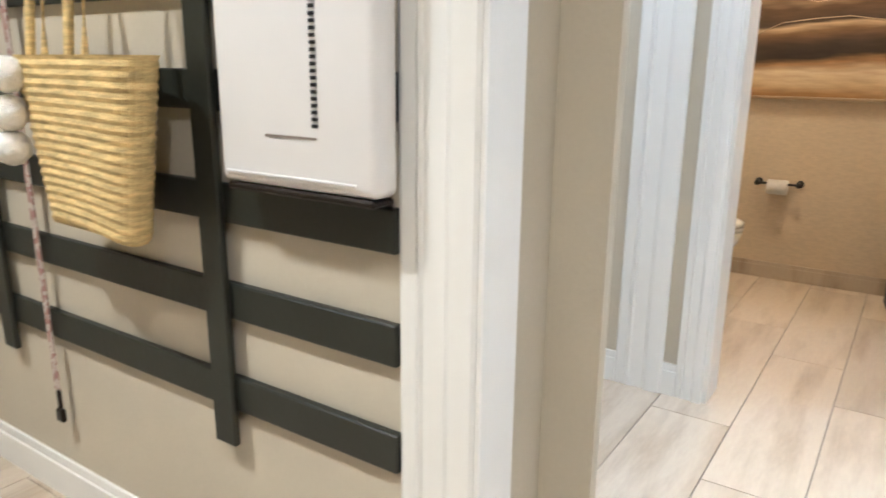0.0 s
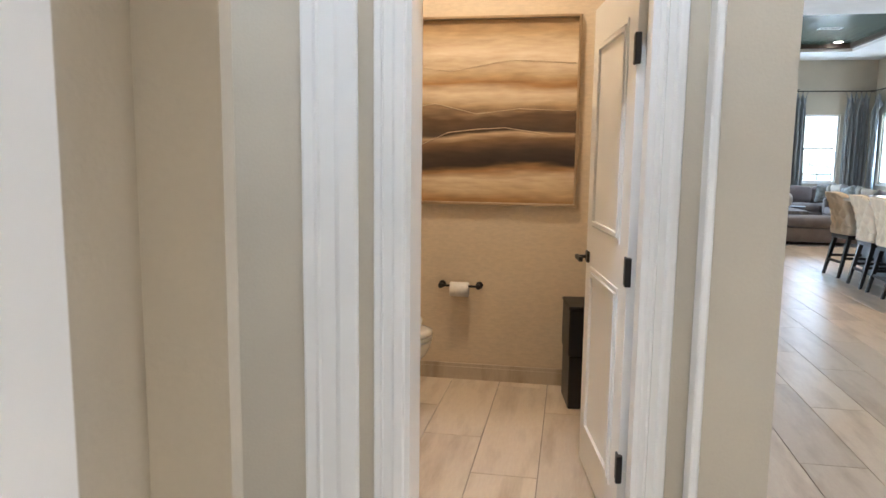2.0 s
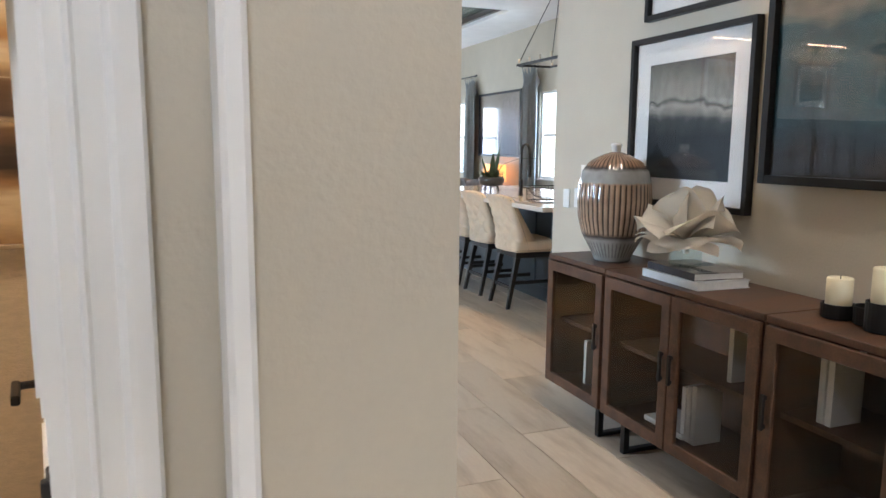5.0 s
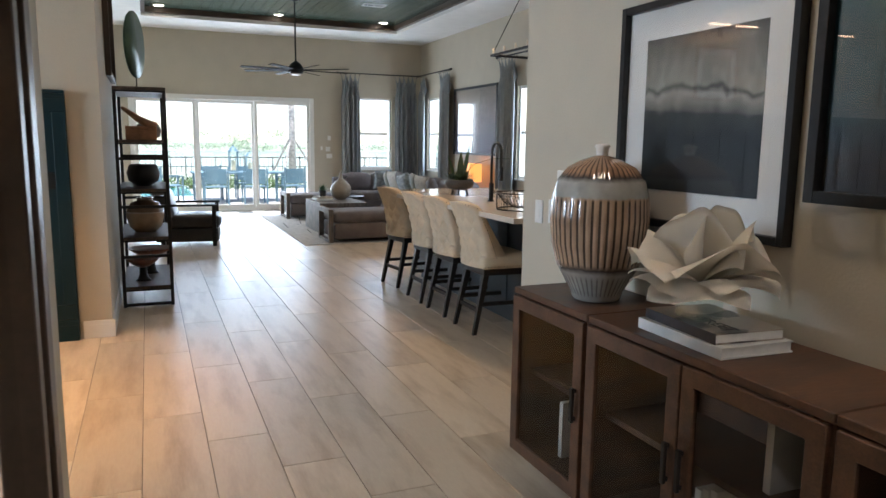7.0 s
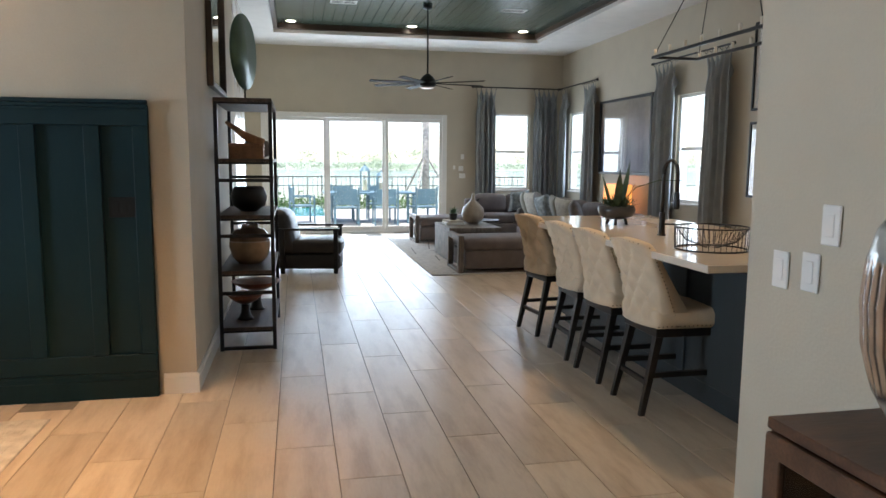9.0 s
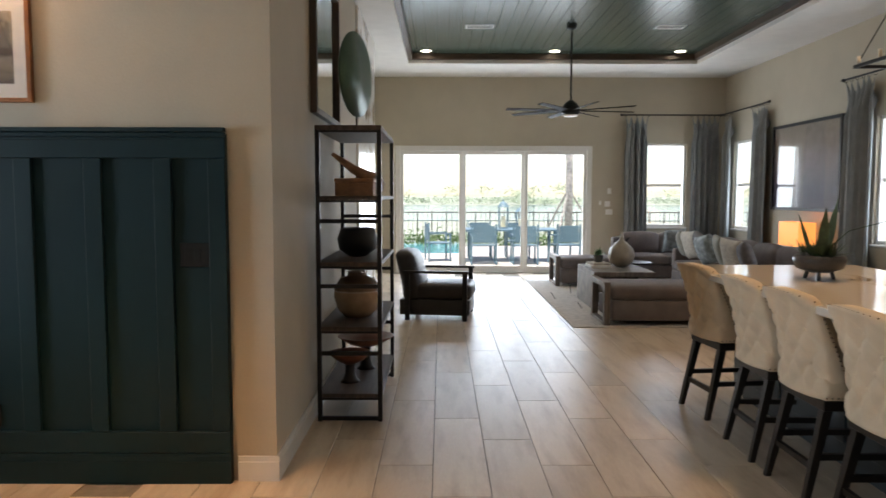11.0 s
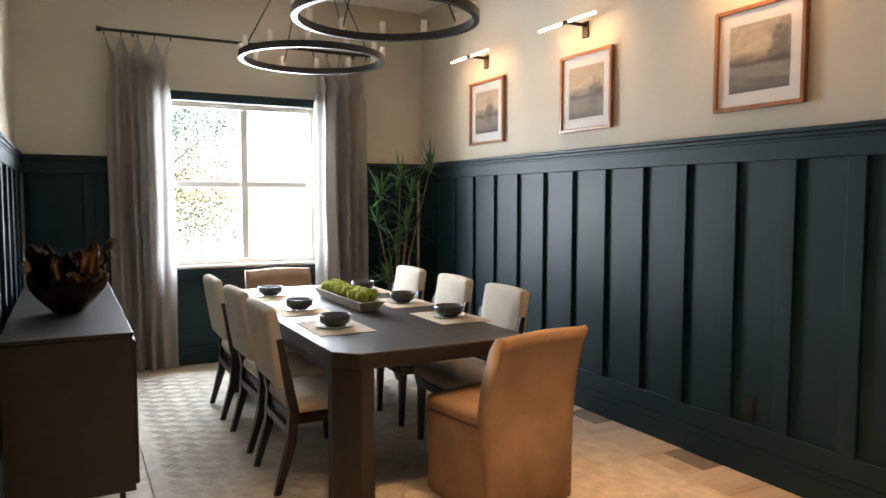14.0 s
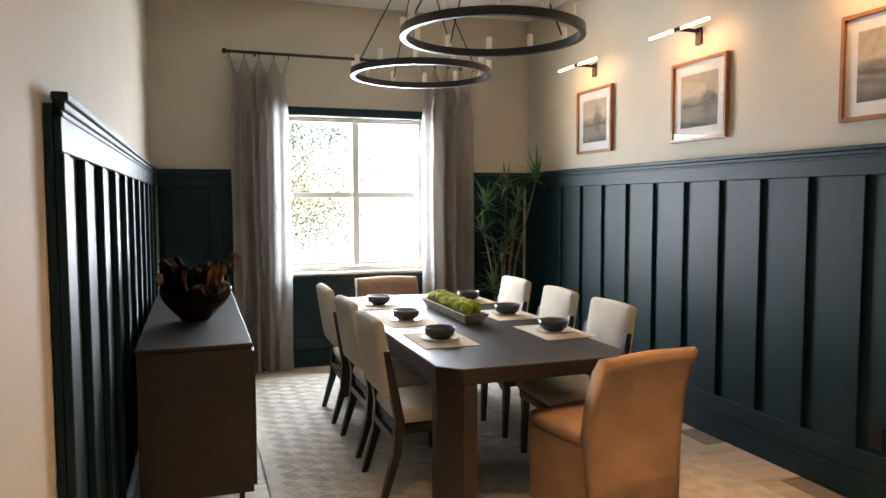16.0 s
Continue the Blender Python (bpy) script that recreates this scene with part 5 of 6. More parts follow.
t = thing("wire_basket", pose(3.95, 7.75, IZ), "round black wire basket on the worktop", "basket")
for R, z in ((.20, .004), (.205, .13)):
    r = torus(R, .004, .004, 40)
    bmesh.ops.translate(r, verts=r.verts[:], vec=(0, 0, z))
    part("hoop", r, BLACK, t)
b = bmesh.new()
for k in range(40):
    a = 2 * math.pi * k / 40
    tube(b, [(.20 * math.cos(a), .20 * math.sin(a), .005), (.205 * math.cos(a), .205 * math.sin(a), .13)], .0018, 4)
    tube(b, [(.20 * math.cos(a), .20 * math.sin(a), .125), (.14 * math.cos(a), .14 * math.sin(a), .05), (.04 * math.cos(a), .04 * math.sin(a), .012)], .0015, 4)
part("wires", b, BLACK, t)

# long linear chandelier over the island
t = thing("linear_chandelier", pose(5.66, 10.35, 2.58), "black rectangular frame chandelier with frosted candle cups", "chandelier")
hx_, hy_ = .26, .95
part("frame", boxes((-hx_ - .012, -hy_, -.014, -hx_ + .012, hy_, .014), (hx_ - .012, -hy_, -.014, hx_ + .012, hy_, .014), (-hx_ + .012, -hy_, -.014, hx_ - .012, -hy_ + .024, .014), (-hx_ + .012, hy_ - .024, -.014, hx_ - .012, hy_, .014)), BLACK, t)
for s in (-1, 1):
    for k in range(7):
        b = lathe([(.013, 0), (.016, .004), (.016, .062), (.012, .066)], 12)
        bmesh.ops.translate(b, verts=b.verts[:], vec=(s * hx_, -hy_ + .06 + k * (2 * hy_ - .12) / 6, .0145))
        part("candle_cup", b, FROST, t, "frosted glass candle cup", True)
    for e in (-1, 1):
        part("rod", tube(bmesh.new(), [(s * hx_, e * hy_ * .96, .014), (0, e * .25, LC - 2.58 - .02)], .005, 6), BLACK, t)
part("canopy", boxes((-.06, -.32, LC - 2.58 - .03, .06, .32, LC - 2.58 - .001), r=.004), BLACK, t)

# ---------------------------------------------------------------- living space
t = thing("etagere", pose(0, 0, 0), "open shelf unit with black metal frame and weathered wood shelves", "shelf unit")
ex0, ex1, ey0, ey1, et = 1.03, 1.45, 9.60, 10.76, 1.91
pw = .028
for x in (ex0, ex1 - pw):
    for y in (ey0, ey1 - pw):
        part("post", boxes((x, y, 0, x + pw, y + pw, et - .03)), BLACK, t)
for z in (.006, 1.29, .872, .435):
    part("rail", boxes((ex0 + pw, ey0 + .002, z, ex1 - pw, ey0 + .024, z + .026)), BLACK, t)
    part("rail", boxes((ex0 + pw, ey1 - .024, z, ex1 - pw, ey1 - .002, z + .026)), BLACK, t)
for z in (et, 1.468, 1.045, .624, .186):
    part("shelf", boxes((ex0 + .002, ey0 + .004, z - .03, ex1 - .002, ey1 - .004, z - .004) if z < et else (ex0, ey0, z - .0295, ex1, ey1, z), r=.002), SHELFWOOD, t)
    part("shelf_rim", boxes((ex0 + pw, ey0 + .0045, z - .045, ex1 - pw, ey0 + .02, z - .0305)), BLACK, t)
# things on it
GREEND = mat("green_disc_glaze", (0.07, 0.13, 0.085), 0.35, metal=0.3, var=0.2, scale=5)
t = thing("disc_sculpture", pose(1.22, 10.25, et), "round ridged green disc on a metal stand", "sculpture")
part("stand", boxes((-.05, -.05, 0, .05, .05, .012), (-.006, -.006, .012, .006, .006, .12)), BRONZE, t)
pr = [(.001, .018)]
for k in range(1, 30):
    pr.append((.30 * k / 30, .012 + (.005 if k % 2 else 0)))
pr += [(.30, .006), (.30, -.006), (.001, -.012)]
b = lathe(pr, 48)
bmesh.ops.rotate(b, verts=b.verts[:], cent=(0, 0, 0), matrix=Matrix.Rotation(radians(90), 3, 'X'))
bmesh.ops.rotate(b, verts=b.verts[:], cent=(0, 0, 0), matrix=Matrix.Rotation(radians(-105), 3, 'Z'))
bmesh.ops.translate(b, verts=b.verts[:], vec=(0, 0, .42))
part("disc", b, GREEND, t, smooth=True)
TERRA = mat("carved_wood", (0.42, 0.22, 0.12), 0.6, var=0.2, scale=14, bump=0.4)
GREYST = mat("grey_stone", (0.22, 0.18, 0.15), 0.6, var=0.2, scale=12)
t = thing("keepsake_box", pose(1.24, 10.0, 1.464), "lidded brown wooden box on a shelf", "box")
part("base", boxes((-.13, -.10, 0, .13, .10, .09), r=.004), TERRA, t)
part("lid", boxes((-.133, -.103, .0905, .133, .103, .12), r=.004), TERRA, t)
b = bmesh.new()
tube(b, [(-.16, 0, .20), (-.10, 0, .16), (-.02, 0, .10), (.08, 0, .05), (.12, 0, .03)], .012, 10, .05)
whole("bird_carving", b, TERRA, "terracotta coloured bird-shaped carving lying on a box", "carving", pose(1.24, 10.0, 1.55, 0, 0, 15), True)
b = lathe([(.04, 0), (.10, .03), (.12, .09), (.09, .15), (.001, .16)], 24)
whole("stone_ornament", b, GREYST, "smooth grey-brown round stone ornament on a shelf", "ornament", pose(1.30, 10.30, 1.464), True)
b = lathe([(.06, 0), (.13, .05), (.145, .12), (.12, .19), (.10, .20), (.09, .19), (.001, .08)], 28, lambda a, z: 1 + .04 * math.sin(3 * a) * (z > .1))
whole("black_pot", b, mat("matte_black_clay", (.012, .012, .012), .45, var=.2), "matte black rounded pot on a shelf", "pot", pose(1.24, 10.08, 1.041), True)
b = lathe([(.09, 0), (.14, .05), (.165, .14), (.16, .21), (.12, .27), (.07, .285), (.065, .31), (.08, .315), (.06, .315), (.055, .28)], 32)
TWOT = layered("two_tone_glaze", [(0, (.40, .29, .19)), (.55, (.42, .30, .20)), (.57, (.50, .44, .36)), (.60, (.20, .14, .10)), (1, (.17, .12, .085))], size=.32, shift=0, distort=.02, warp=20, rough=.18)
whole("round_vase", b, TWOT, "round two-tone brown glazed vase on a shelf", "vase", pose(1.24, 10.05, .62), True)
REDW = mat("red_brown_bowl", (0.20, 0.065, 0.03), 0.3, var=0.3, scale=9)
for z, R, y, x in ((.0, .15, 9.92, 1.20), (.0, .21, 10.30, 1.27)):
    hh = .12 if R < .2 else .16
    t = thing("pedestal_bowl", pose(x, y, .182), "red-brown wooden pedestal bowl on a shelf", "bowl", "pedestal bowls")
    part("bowl", lathe([(.03, hh), (R * .6, hh + .03), (R, hh + .085), (R - .008, hh + .087), (R * .55, hh + .045), (.001, hh + .03)], 30), REDW, t, smooth=True)
    part("pedestal", lathe([(.07, 0), (.05, .02), (.035, hh * .5), (.035, hh + .002)], 18), ESPRESSO, t, smooth=True)
# wall mirror above it
t = thing("wall_mirror", pose(.987, 10.23, 2.50, 0, 0, 90), "dark framed rectangular mirror on the wall above the shelf unit", "mirror")
part("frame", boxes((-.53, -.045, -.50, -.49, 0, .50), (.49, -.045, -.50, .53, 0, .50), (-.49, -.045, .46, .49, 0, .50), (-.49, -.045, -.50, .49, 0, -.46), r=.003), BROWN, t)
part("glass", boxes((-.49, -.016, -.46, .49, -.010, .46)), MIRROR, t)

# leather armchair
t = thing("armchair", pose(1.80, 13.66, 0, 0, 0, -98) @ Matrix.Diagonal((.92, .92, .93, 1)), "black leather armchair with open black metal arms", "armchair")
part("seat", soft(-.345, -.24, .26, .345, .46, .46, .05, 3, .02), LEATHER, t, smooth=True)
part("base", soft(-.345, -.46, .06, .345, .44, .259, .02, 2), LEATHER, t, smooth=True)
b = soft(-.345, -.12, 0, .345, .12, .62, .07, 4, .03)
for v in b.verts:
    v.co.y -= .30 * (max(0, v.co.z - .1) ** 1.4)
bmesh.ops.translate(b, verts=b.verts[:], vec=(0, -.30, .24))
part("backrest", b, LEATHER, t, smooth=True)
b = soft(-.33, -.06, 0, .33, .06, .20, .05, 4, .02)
bmesh.ops.rotate(b, verts=b.verts[:], cent=(0, 0, 0), matrix=Matrix.Rotation(radians(20), 3, 'X'))
bmesh.ops.translate(b, verts=b.verts[:], vec=(0, -.28, .63))
part("head_roll", b, LEATHER, t, smooth=True)
for s in (-1, 1):
    part("arm", boxes((s * .38 - .025, -.38, 0, s * .38 + .025, -.32, .60), (s * .38 - .025, .36, 0, s * .38 + .025, .42, .60), (s * .38 - .03, -.40, .60, s * .38 + .03, .44, .63), r=.004), BLACK, t)

structure("living_rug", boxes((3.30, 12.88, 0, 6.30, 17.25, .012), r=.003), RUG, "grey and cream area rug with dark angular lines", "rug")
RLINE = mat("rug_line", (0.045, 0.04, 0.038), 0.97, var=0.1)
b = bmesh.new()
for k in range(46):
    x0, y0 = random.uniform(3.35, 6.0), random.uniform(12.95, 17.1)
    a = random.choice((.45, -.45, .9, -.9, 1.4)) + random.uniform(-.15, .15)
    ln = random.uniform(.4, 1.0)
    x1, y1 = min(6.25, max(3.35, x0 + ln * math.cos(a))), min(17.2, max(12.93, y0 + ln * math.sin(a)))
    d = Vector((y0 - y1, x1 - x0, 0))
    if d.length < .05:
        continue
    d = d.normalized() * .007
    vs = [b.verts.new(p) for p in ((x0 - d.x, y0 - d.y, .0135), (x1 - d.x, y1 - d.y, .0135), (x1 + d.x, y1 + d.y, .0135), (x0 + d.x, y0 + d.y, .0135))]
    b.faces.new(vs)
whole("rug_lines", b, RLINE, "dark angular line pattern of the living rug", "rug pattern", kind="stuff")

WEATH = mat("weathered_grey_wood", (0.17, 0.14, 0.115), 0.6, var=0.3, scale=6, bump=0.3, stretch=(6, 1, 1))
def ottoman(m, w, d, label):
    """Cushioned bench with a square wood side frame at local -x."""
    t = thing("ottoman", m, label, "ottoman", "grey benches of the seating group")
    part("base", soft(-w / 2 + .06, -d / 2, .06, w / 2, d / 2, .30, .025, 2), GREYSOFA, t, smooth=True)
    part("cushion", soft(-w / 2 + .05, -d / 2 - .01, .301, w / 2, d / 2 + .01, .46, .05, 3, .02), GREYSOFA, t, smooth=True)
    part("side_frame", boxes((-w / 2 - .03, -d / 2, .012, -w / 2 + .04, -d / 2 + .07, .50), (-w / 2 - .03, d / 2 - .07, .012, -w / 2 + .04, d / 2, .50),
                             (-w / 2 - .03, -d / 2 + .07, .43, -w / 2 + .04, d / 2 - .07, .50), (-w / 2 - .03, -d / 2 + .07, .012, -w / 2 + .04, d / 2 - .07, .05), r=.004), WEATH, t)
    part("foot", boxes((w / 2 - .10, -d / 2 + .04, .012, w / 2 - .05, -d / 2 + .09, .06), (w / 2 - .10, d / 2 - .09, .012, w / 2 - .05, d / 2 - .04, .06)), BLACK, t)
    return t


ottoman(pose(4.42, 13.30, 0), 1.46, .70, "grey velvet bench with a weathered wood side frame on the rug")
ottoman(pose(4.30, 16.75, 0), 1.20, .72, "grey velvet bench with weathered wood frame near the sliding door")


def sofa(m, w, label, arms=(1, 1)):
    t = thing("sofa", m, label, "sofa")
    d = .95
    part("base", soft(-w / 2, -d / 2, .06, w / 2, d / 2, .28, .03, 2), GREYSOFA, t, smooth=True)
    k = max(1, round(w / .85))
    cw = (w - .30) / k
    for i in range(k):
        x0 = -w / 2 + .15 + i * cw
        part("seat_cushion", soft(x0 + .004, -d / 2 - .01, .281, x0 + cw - .004, d / 2 - .22, .44, .045, 3, .02), GREYSOFA, t, smooth=True)
        part("back_cushion", soft(x0 + .004, d / 2 - .34, .445, x0 + cw - .004, d / 2 - .13, .80, .07, 3, .03), GREYSOFA, t, smooth=True)
    part("backrest", soft(-w / 2, d / 2 - .14, .281, w / 2, d / 2, .72, .04, 3), GREYSOFA, t, smooth=True)
    for s, on in zip((-1, 1), arms):
        if on:
            a = sorted((s * w / 2, s * (w / 2 - .148)))
            part("arm", soft(a[0], -d / 2, .281, a[1], d / 2 - .142, .62, .04, 3), GREYSOFA, t, smooth=True)
    for sx_ in (-1, 1):
        for sy_ in (-1, 1):
            part("foot", boxes((sx_ * (w / 2 - .08) - .03, sy_ * (d / 2 - .08) - .03, .0, sx_ * (w / 2 - .08) + .03, sy_ * (d / 2 - .08) + .03, .06)), BLACK, t)
    return t


sofa(pose(6.05, 15.0, 0, 0, 0, -90), 3.1, "grey velvet sectional sofa along the wall with scatter pillows")
sofa(pose(5.75, 17.62, 0, 0, 0, 0), 1.6, "grey velvet sofa section below the window", (1, 0))
PIL = [mat("pillow_cream", (.50, .46, .40), .9, var=.15, scale=22, bump=.4), mat("pillow_sage", (.26, .25, .21), .9, var=.1, scale=9, bump=.4),
       mat("pillow_blue", (.28, .31, .32), .9, var=.35, scale=12, bump=.4), mat("pillow_slate", (.15, .14, .14), .9, var=.2, scale=14, bump=.4)]
PNAME = ("cream patterned", "sage linen", "pale blue mottled", "slate grey")
for k, (x, y, s, a) in enumerate(((6.10, 16.2, .44, 60), (6.12, 15.85, .46, 66), (6.10, 15.45, .46, 62), (6.05, 15.05, .44, 64), (6.08, 14.62, .46, 68), (6.05, 14.22, .44, 62), (6.08, 13.85, .42, 66), (5.9, 17.35, .42, 0))):
    b = bmesh.new()
    for side in (-1, 1):
        g = []
        for j in range(11):
            row = []
            for i in range(11):
                p, q = -1 + i / 5, -1 + j / 5
                th = .085 * (max(0, (1 - p ** 4) * (1 - q ** 4))) ** .6 + .004
                row.append(b.verts.new((s / 2 * p * (1 - .07 * (1 - q * q)), side * th, s / 2 * (1 + q * (1 - .07 * (1 - p * p))))))
            g.append(row)
        for r0, r1 in zip(g, g[1:]):
            for i in range(10):
                b.faces.new((r0[i], r0[i + 1], r1[i + 1], r1[i]))
    bmesh.ops.remove_doubles(b, verts=b.verts[:], dist=.0085)
    whole("pillow", b, PIL[(k * 3 + 1) % 4], PNAME[(k * 3 + 1) % 4] + " scatter pillow leaning on the sofa", "pillow", pose(x - .38 if a else x - .05, y, .50, 18, 0, -90 if a else 0) @ pose(0, 0, 0, 0, (k % 3 - 1) * 8, (k % 2) * 24 - 12), True, group="pillows on the sofa")
# coffee table group
t = thing("coffee_table", pose(4.05, 14.55, 0), "weathered wood coffee table with open drawers face", "table")
part("top", boxes((-.28, -.55, .44, .50, .55, .50), r=.005), WEATH, t)
part("side", boxes((-.28, -.55, .012, -.22, .55, .439), r=.004), WEATH, t)
part("drawer_block", boxes((-.20, .05, .03, .45, .50, .438), r=.004), WEATH, t)
whole("round_tray_table", lathe([(.02, 0), (.20, .0), (.20, .02), (.03, .03), (.03, .46), (.27, .47), (.27, .495), (.001, .495)], 30), BLACK, "round black side table", "side table", pose(4.62, 15.35, .012))
whole("book", boxes((-.14, -.18, 0, .14, .18, .03), r=.002), BOOKW, "hardback book lying on the coffee table", "book", pose(3.98, 14.72, .50))
whole("book", boxes((-.12, -.16, 0, .12, .16, .03), r=.002), PIL[0], "hardback book lying on the coffee table", "book", pose(3.98, 14.72, .531, 0, 0, 6))
SAND = mat("sand_glaze", (0.36, 0.31, 0.24), 0.35, var=0.15, scale=10)
whole("bottle_vase", lathe([(.07, 0), (.15, .06), (.18, .15), (.16, .24), (.09, .31), (.035, .36), (.02, .44), (.014, .47), (.010, .47)], 30), SAND, "round sand-coloured bottle vase", "vase", pose(4.30, 14.75, .50), True)
t = thing("small_plant", pose(3.98, 14.72, .561), "small green plant in a dark pot", "plant")
part("pot", lathe([(.05, 0), (.065, .10), (.055, .10), (.05, .085), (.001, .085)], 20), DARKBOWL, t)
b = bmesh.new()
for k in range(60):
    az, el, ln = random.uniform(0, 6.28), random.uniform(.2, 1.4), random.uniform(.07, .14)
    d = Vector((math.cos(az) * math.cos(el), math.sin(az) * math.cos(el), math.sin(el)))
    s = Vector((-math.sin(az), math.cos(az), 0)) * .013
    p0 = Vector((0, 0, .085))
    b.faces.new([b.verts.new(p) for p in (p0, p0 + d * ln * .6 - s, p0 + d * ln, p0 + d * ln * .6 + s)])
part("leaves", b, LEAF, t)
b = bmesh.new()
tube(b, [(.10, 0, .02), (0, 0, .05), (-.07, 0, .14), (-.06, 0, .25), (.03, 0, .34), (.10, 0, .36)], .035, 10, .008)
whole("curl_sculpture", b, BLACK, "black curled sculpture on the table", "sculpture", pose(4.50, 15.3, .505, 0, 0, 30), True)
# lamp on a small table by the wall
t = thing("end_table", pose(6.82, 15.0, 0), "dark wood end table beside the sofa", "side table")
part("top", boxes((-.25, -.25, .56, .25, .25, .60), r=.004), ESPRESSO, t)
for a in (-1, 1):
    for c in (-1, 1):
        part("leg", leg(bmesh.new(), (a * .21, c * .21, .559), (a * .21, c * .21, 0), .045, .035), ESPRESSO, t)
t = thing("table_lamp", pose(6.82, 15.0, .60), "table lamp with a lit rectangular amber shade", "lamp")
part("base", boxes((-.09, -.09, 0, .09, .09, .015), (-.012, -.012, .015, .012, .012, .34), r=.003), BRONZE, t)
part("shade", boxes((-.12, -.28, .17, -.117, .28, .50), (.117, -.28, .17, .12, .28, .50), (-.117, -.28, .17, .117, -.277, .50), (-.117, .277, .17, .117, .28, .50)), SHADEGLOW, t, "glowing amber shade")
# pictures on the outer wall
ABSTR = layered("blue_grey_abstract", [(0, (.05, .05, .085)), (.25, (.075, .065, .10)), (.5, (.20, .15, .15)), (.75, (.32, .25, .20)), (1, (.36, .31, .25))], size=1.3, shift=.5, distort=.10, warp=1.2, rough=.3)
framed("picture", pose(XR - .002, 15.42, 1.90, 0, 0, -90), 1.95, 1.30, .045, BLACK, ABSTR, "large black-framed abstract print under glass", .0, .04)
framed("picture", pose(XR - .002, 11.55, 2.62, 0, 0, -90), .85, 1.05, .03, BLACK, ART1, "black-framed print with a white mat", .14, .03)
framed("picture", pose(XR - .002, 11.55, 1.50, 0, 0, -90), .85, .92, .03, BLACK, ART1, "black-framed print with a white mat", .14, .03)
CZ = 2.95
rod("curtain_rod", (5.17, YB - .12, CZ), (XR - .12, YB - .12, CZ))
rod("curtain_rod", (XR - .12, YB - .14, CZ), (XR - .12, 16.40, CZ))
rod("curtain_rod", (XR - .12, 14.30, CZ), (XR - .12, 12.28, CZ))
CL = "slate grey curtain with tied pleats hanging to the floor"
curtain("curtain", pose(5.44, YB - .12, 0), .42, CZ - .04, CL, CURTAIN, 6, .085)
curtain("curtain", pose(6.72, YB - .12, 0), .52, CZ - .04, CL, CURTAIN, 7, .085)
curtain("curtain", pose(XR - .12, 17.98, 0, 0, 0, 90), .34, CZ - .04, CL, CURTAIN, 5, .085)
curtain("curtain", pose(XR - .12, 16.72, 0, 0, 0, 90), .56, CZ - .04, CL, CURTAIN, 7, .085)
curtain("curtain", pose(XR - .12, 13.95, 0, 0, 0, 90), .62, CZ - .04, CL, CURTAIN, 7, .085)
curtain("curtain", pose(XR - .12, 12.58, 0, 0, 0, 90), .58, CZ - .04, CL, CURTAIN, 7, .085)
for (x, z, w, h) in ((4.81, 1.33, .045, .08), (4.95, 1.31, .10, .10), (4.98, 1.16, .13, .10), (4.98, 1.55, .07, .10)):
    whole("wall_control", boxes((x - w / 2, YB - .012, z - h / 2, x + w / 2, YB - .001, z + h / 2), r=.003), WHITE, "small white wall control by the sliding door", "wall control", group="wall controls")
# ceiling fan
t = thing("ceiling_fan", pose(3.62, 15.0, TZ - .09), "black ceiling fan with slim blades on a long down-rod", "ceiling fan")
part("canopy", lathe([(.03, .02), (.07, .04), (.075, .089), (.001, .089)], 24), BLACK, t)
part("down_rod", tube(bmesh.new(), [(0, 0, .03), (0, 0, -.95)], .014, 10), BLACK, t)
part("motor", lathe([(.09, -1.13), (.125, -1.11), (.125, -1.03), (.08, -.97), (.03, -.93)], 28), BLACK, t)
part("light_kit", lathe([(.001, -1.155), (.09, -1.15), (.105, -1.132)], 28), FROST, t)
for k in range(8):
    a = 2 * math.pi * (k + .22) / 8
    b = boxes((.11, -.045, -.005, .92, .045, .004), r=.003)
    bmesh.ops.rotate(b, verts=b.verts[:], cent=(0, 0, 0), matrix=Matrix.Rotation(radians(12), 3, 'X'))
    bmesh.ops.rotate(b, verts=b.verts[:], cent=(0, 0, 0), matrix=Matrix.Rotation(a, 3, 'Z'))
    bmesh.ops.translate(b, verts=b.verts[:], vec=(0, 0, -1.07))
    part("blade", b, MATTE, t)
for y in (16.75, 13.30):
    for x in (1.58, 3.66, 5.70):
        t = thing("downlight", pose(x, y, TZ), "round recessed ceiling downlight, assumed outside the tray", "downlight", "downlights in the tray ceiling")
        part("trim_ring", lathe([(.075, -.006), (.10, -.006), (.10, -.001), (.075, -.001)], 28), WHITE, t)
        part("lens", lathe([(.001, -.011), (.060, -.010), (.074, -.0065)], 24), CAN, t)
        spot("downlight_lamp", (x, y, TZ - .02), (x, y, 0), 16, SOFT, 110, .9, .16)
for x, y in ((2.36, 15.1), (5.0, 15.1)):
    t = thing("ceiling_vent", pose(x, y, TZ), "white slotted ceiling air vent", "vent", "ceiling vents")
    # black sheet paints the shade between the slats
    part("backing", boxes((-.168, -.078, -.003, .168, .078, -.001)), MATTE, t)
    part("frame", boxes((-.20, -.11, -.005, -.17, .11, -.001), (.17, -.11, -.005, .20, .11, -.001), (-.17, -.11, -.005, .17, -.08, -.001), (-.17, .08, -.005, .17, .11, -.001)), WHITE, t)
    part("divider", boxes((-.006, -.078, -.006, .006, .078, -.0035)), WHITE, t)
    for k in range(4):
        part("slat", boxes((-.165, -.066 + k * .042, -.0055, .165, -.056 + k * .042, -.0035)), WHITE, t)

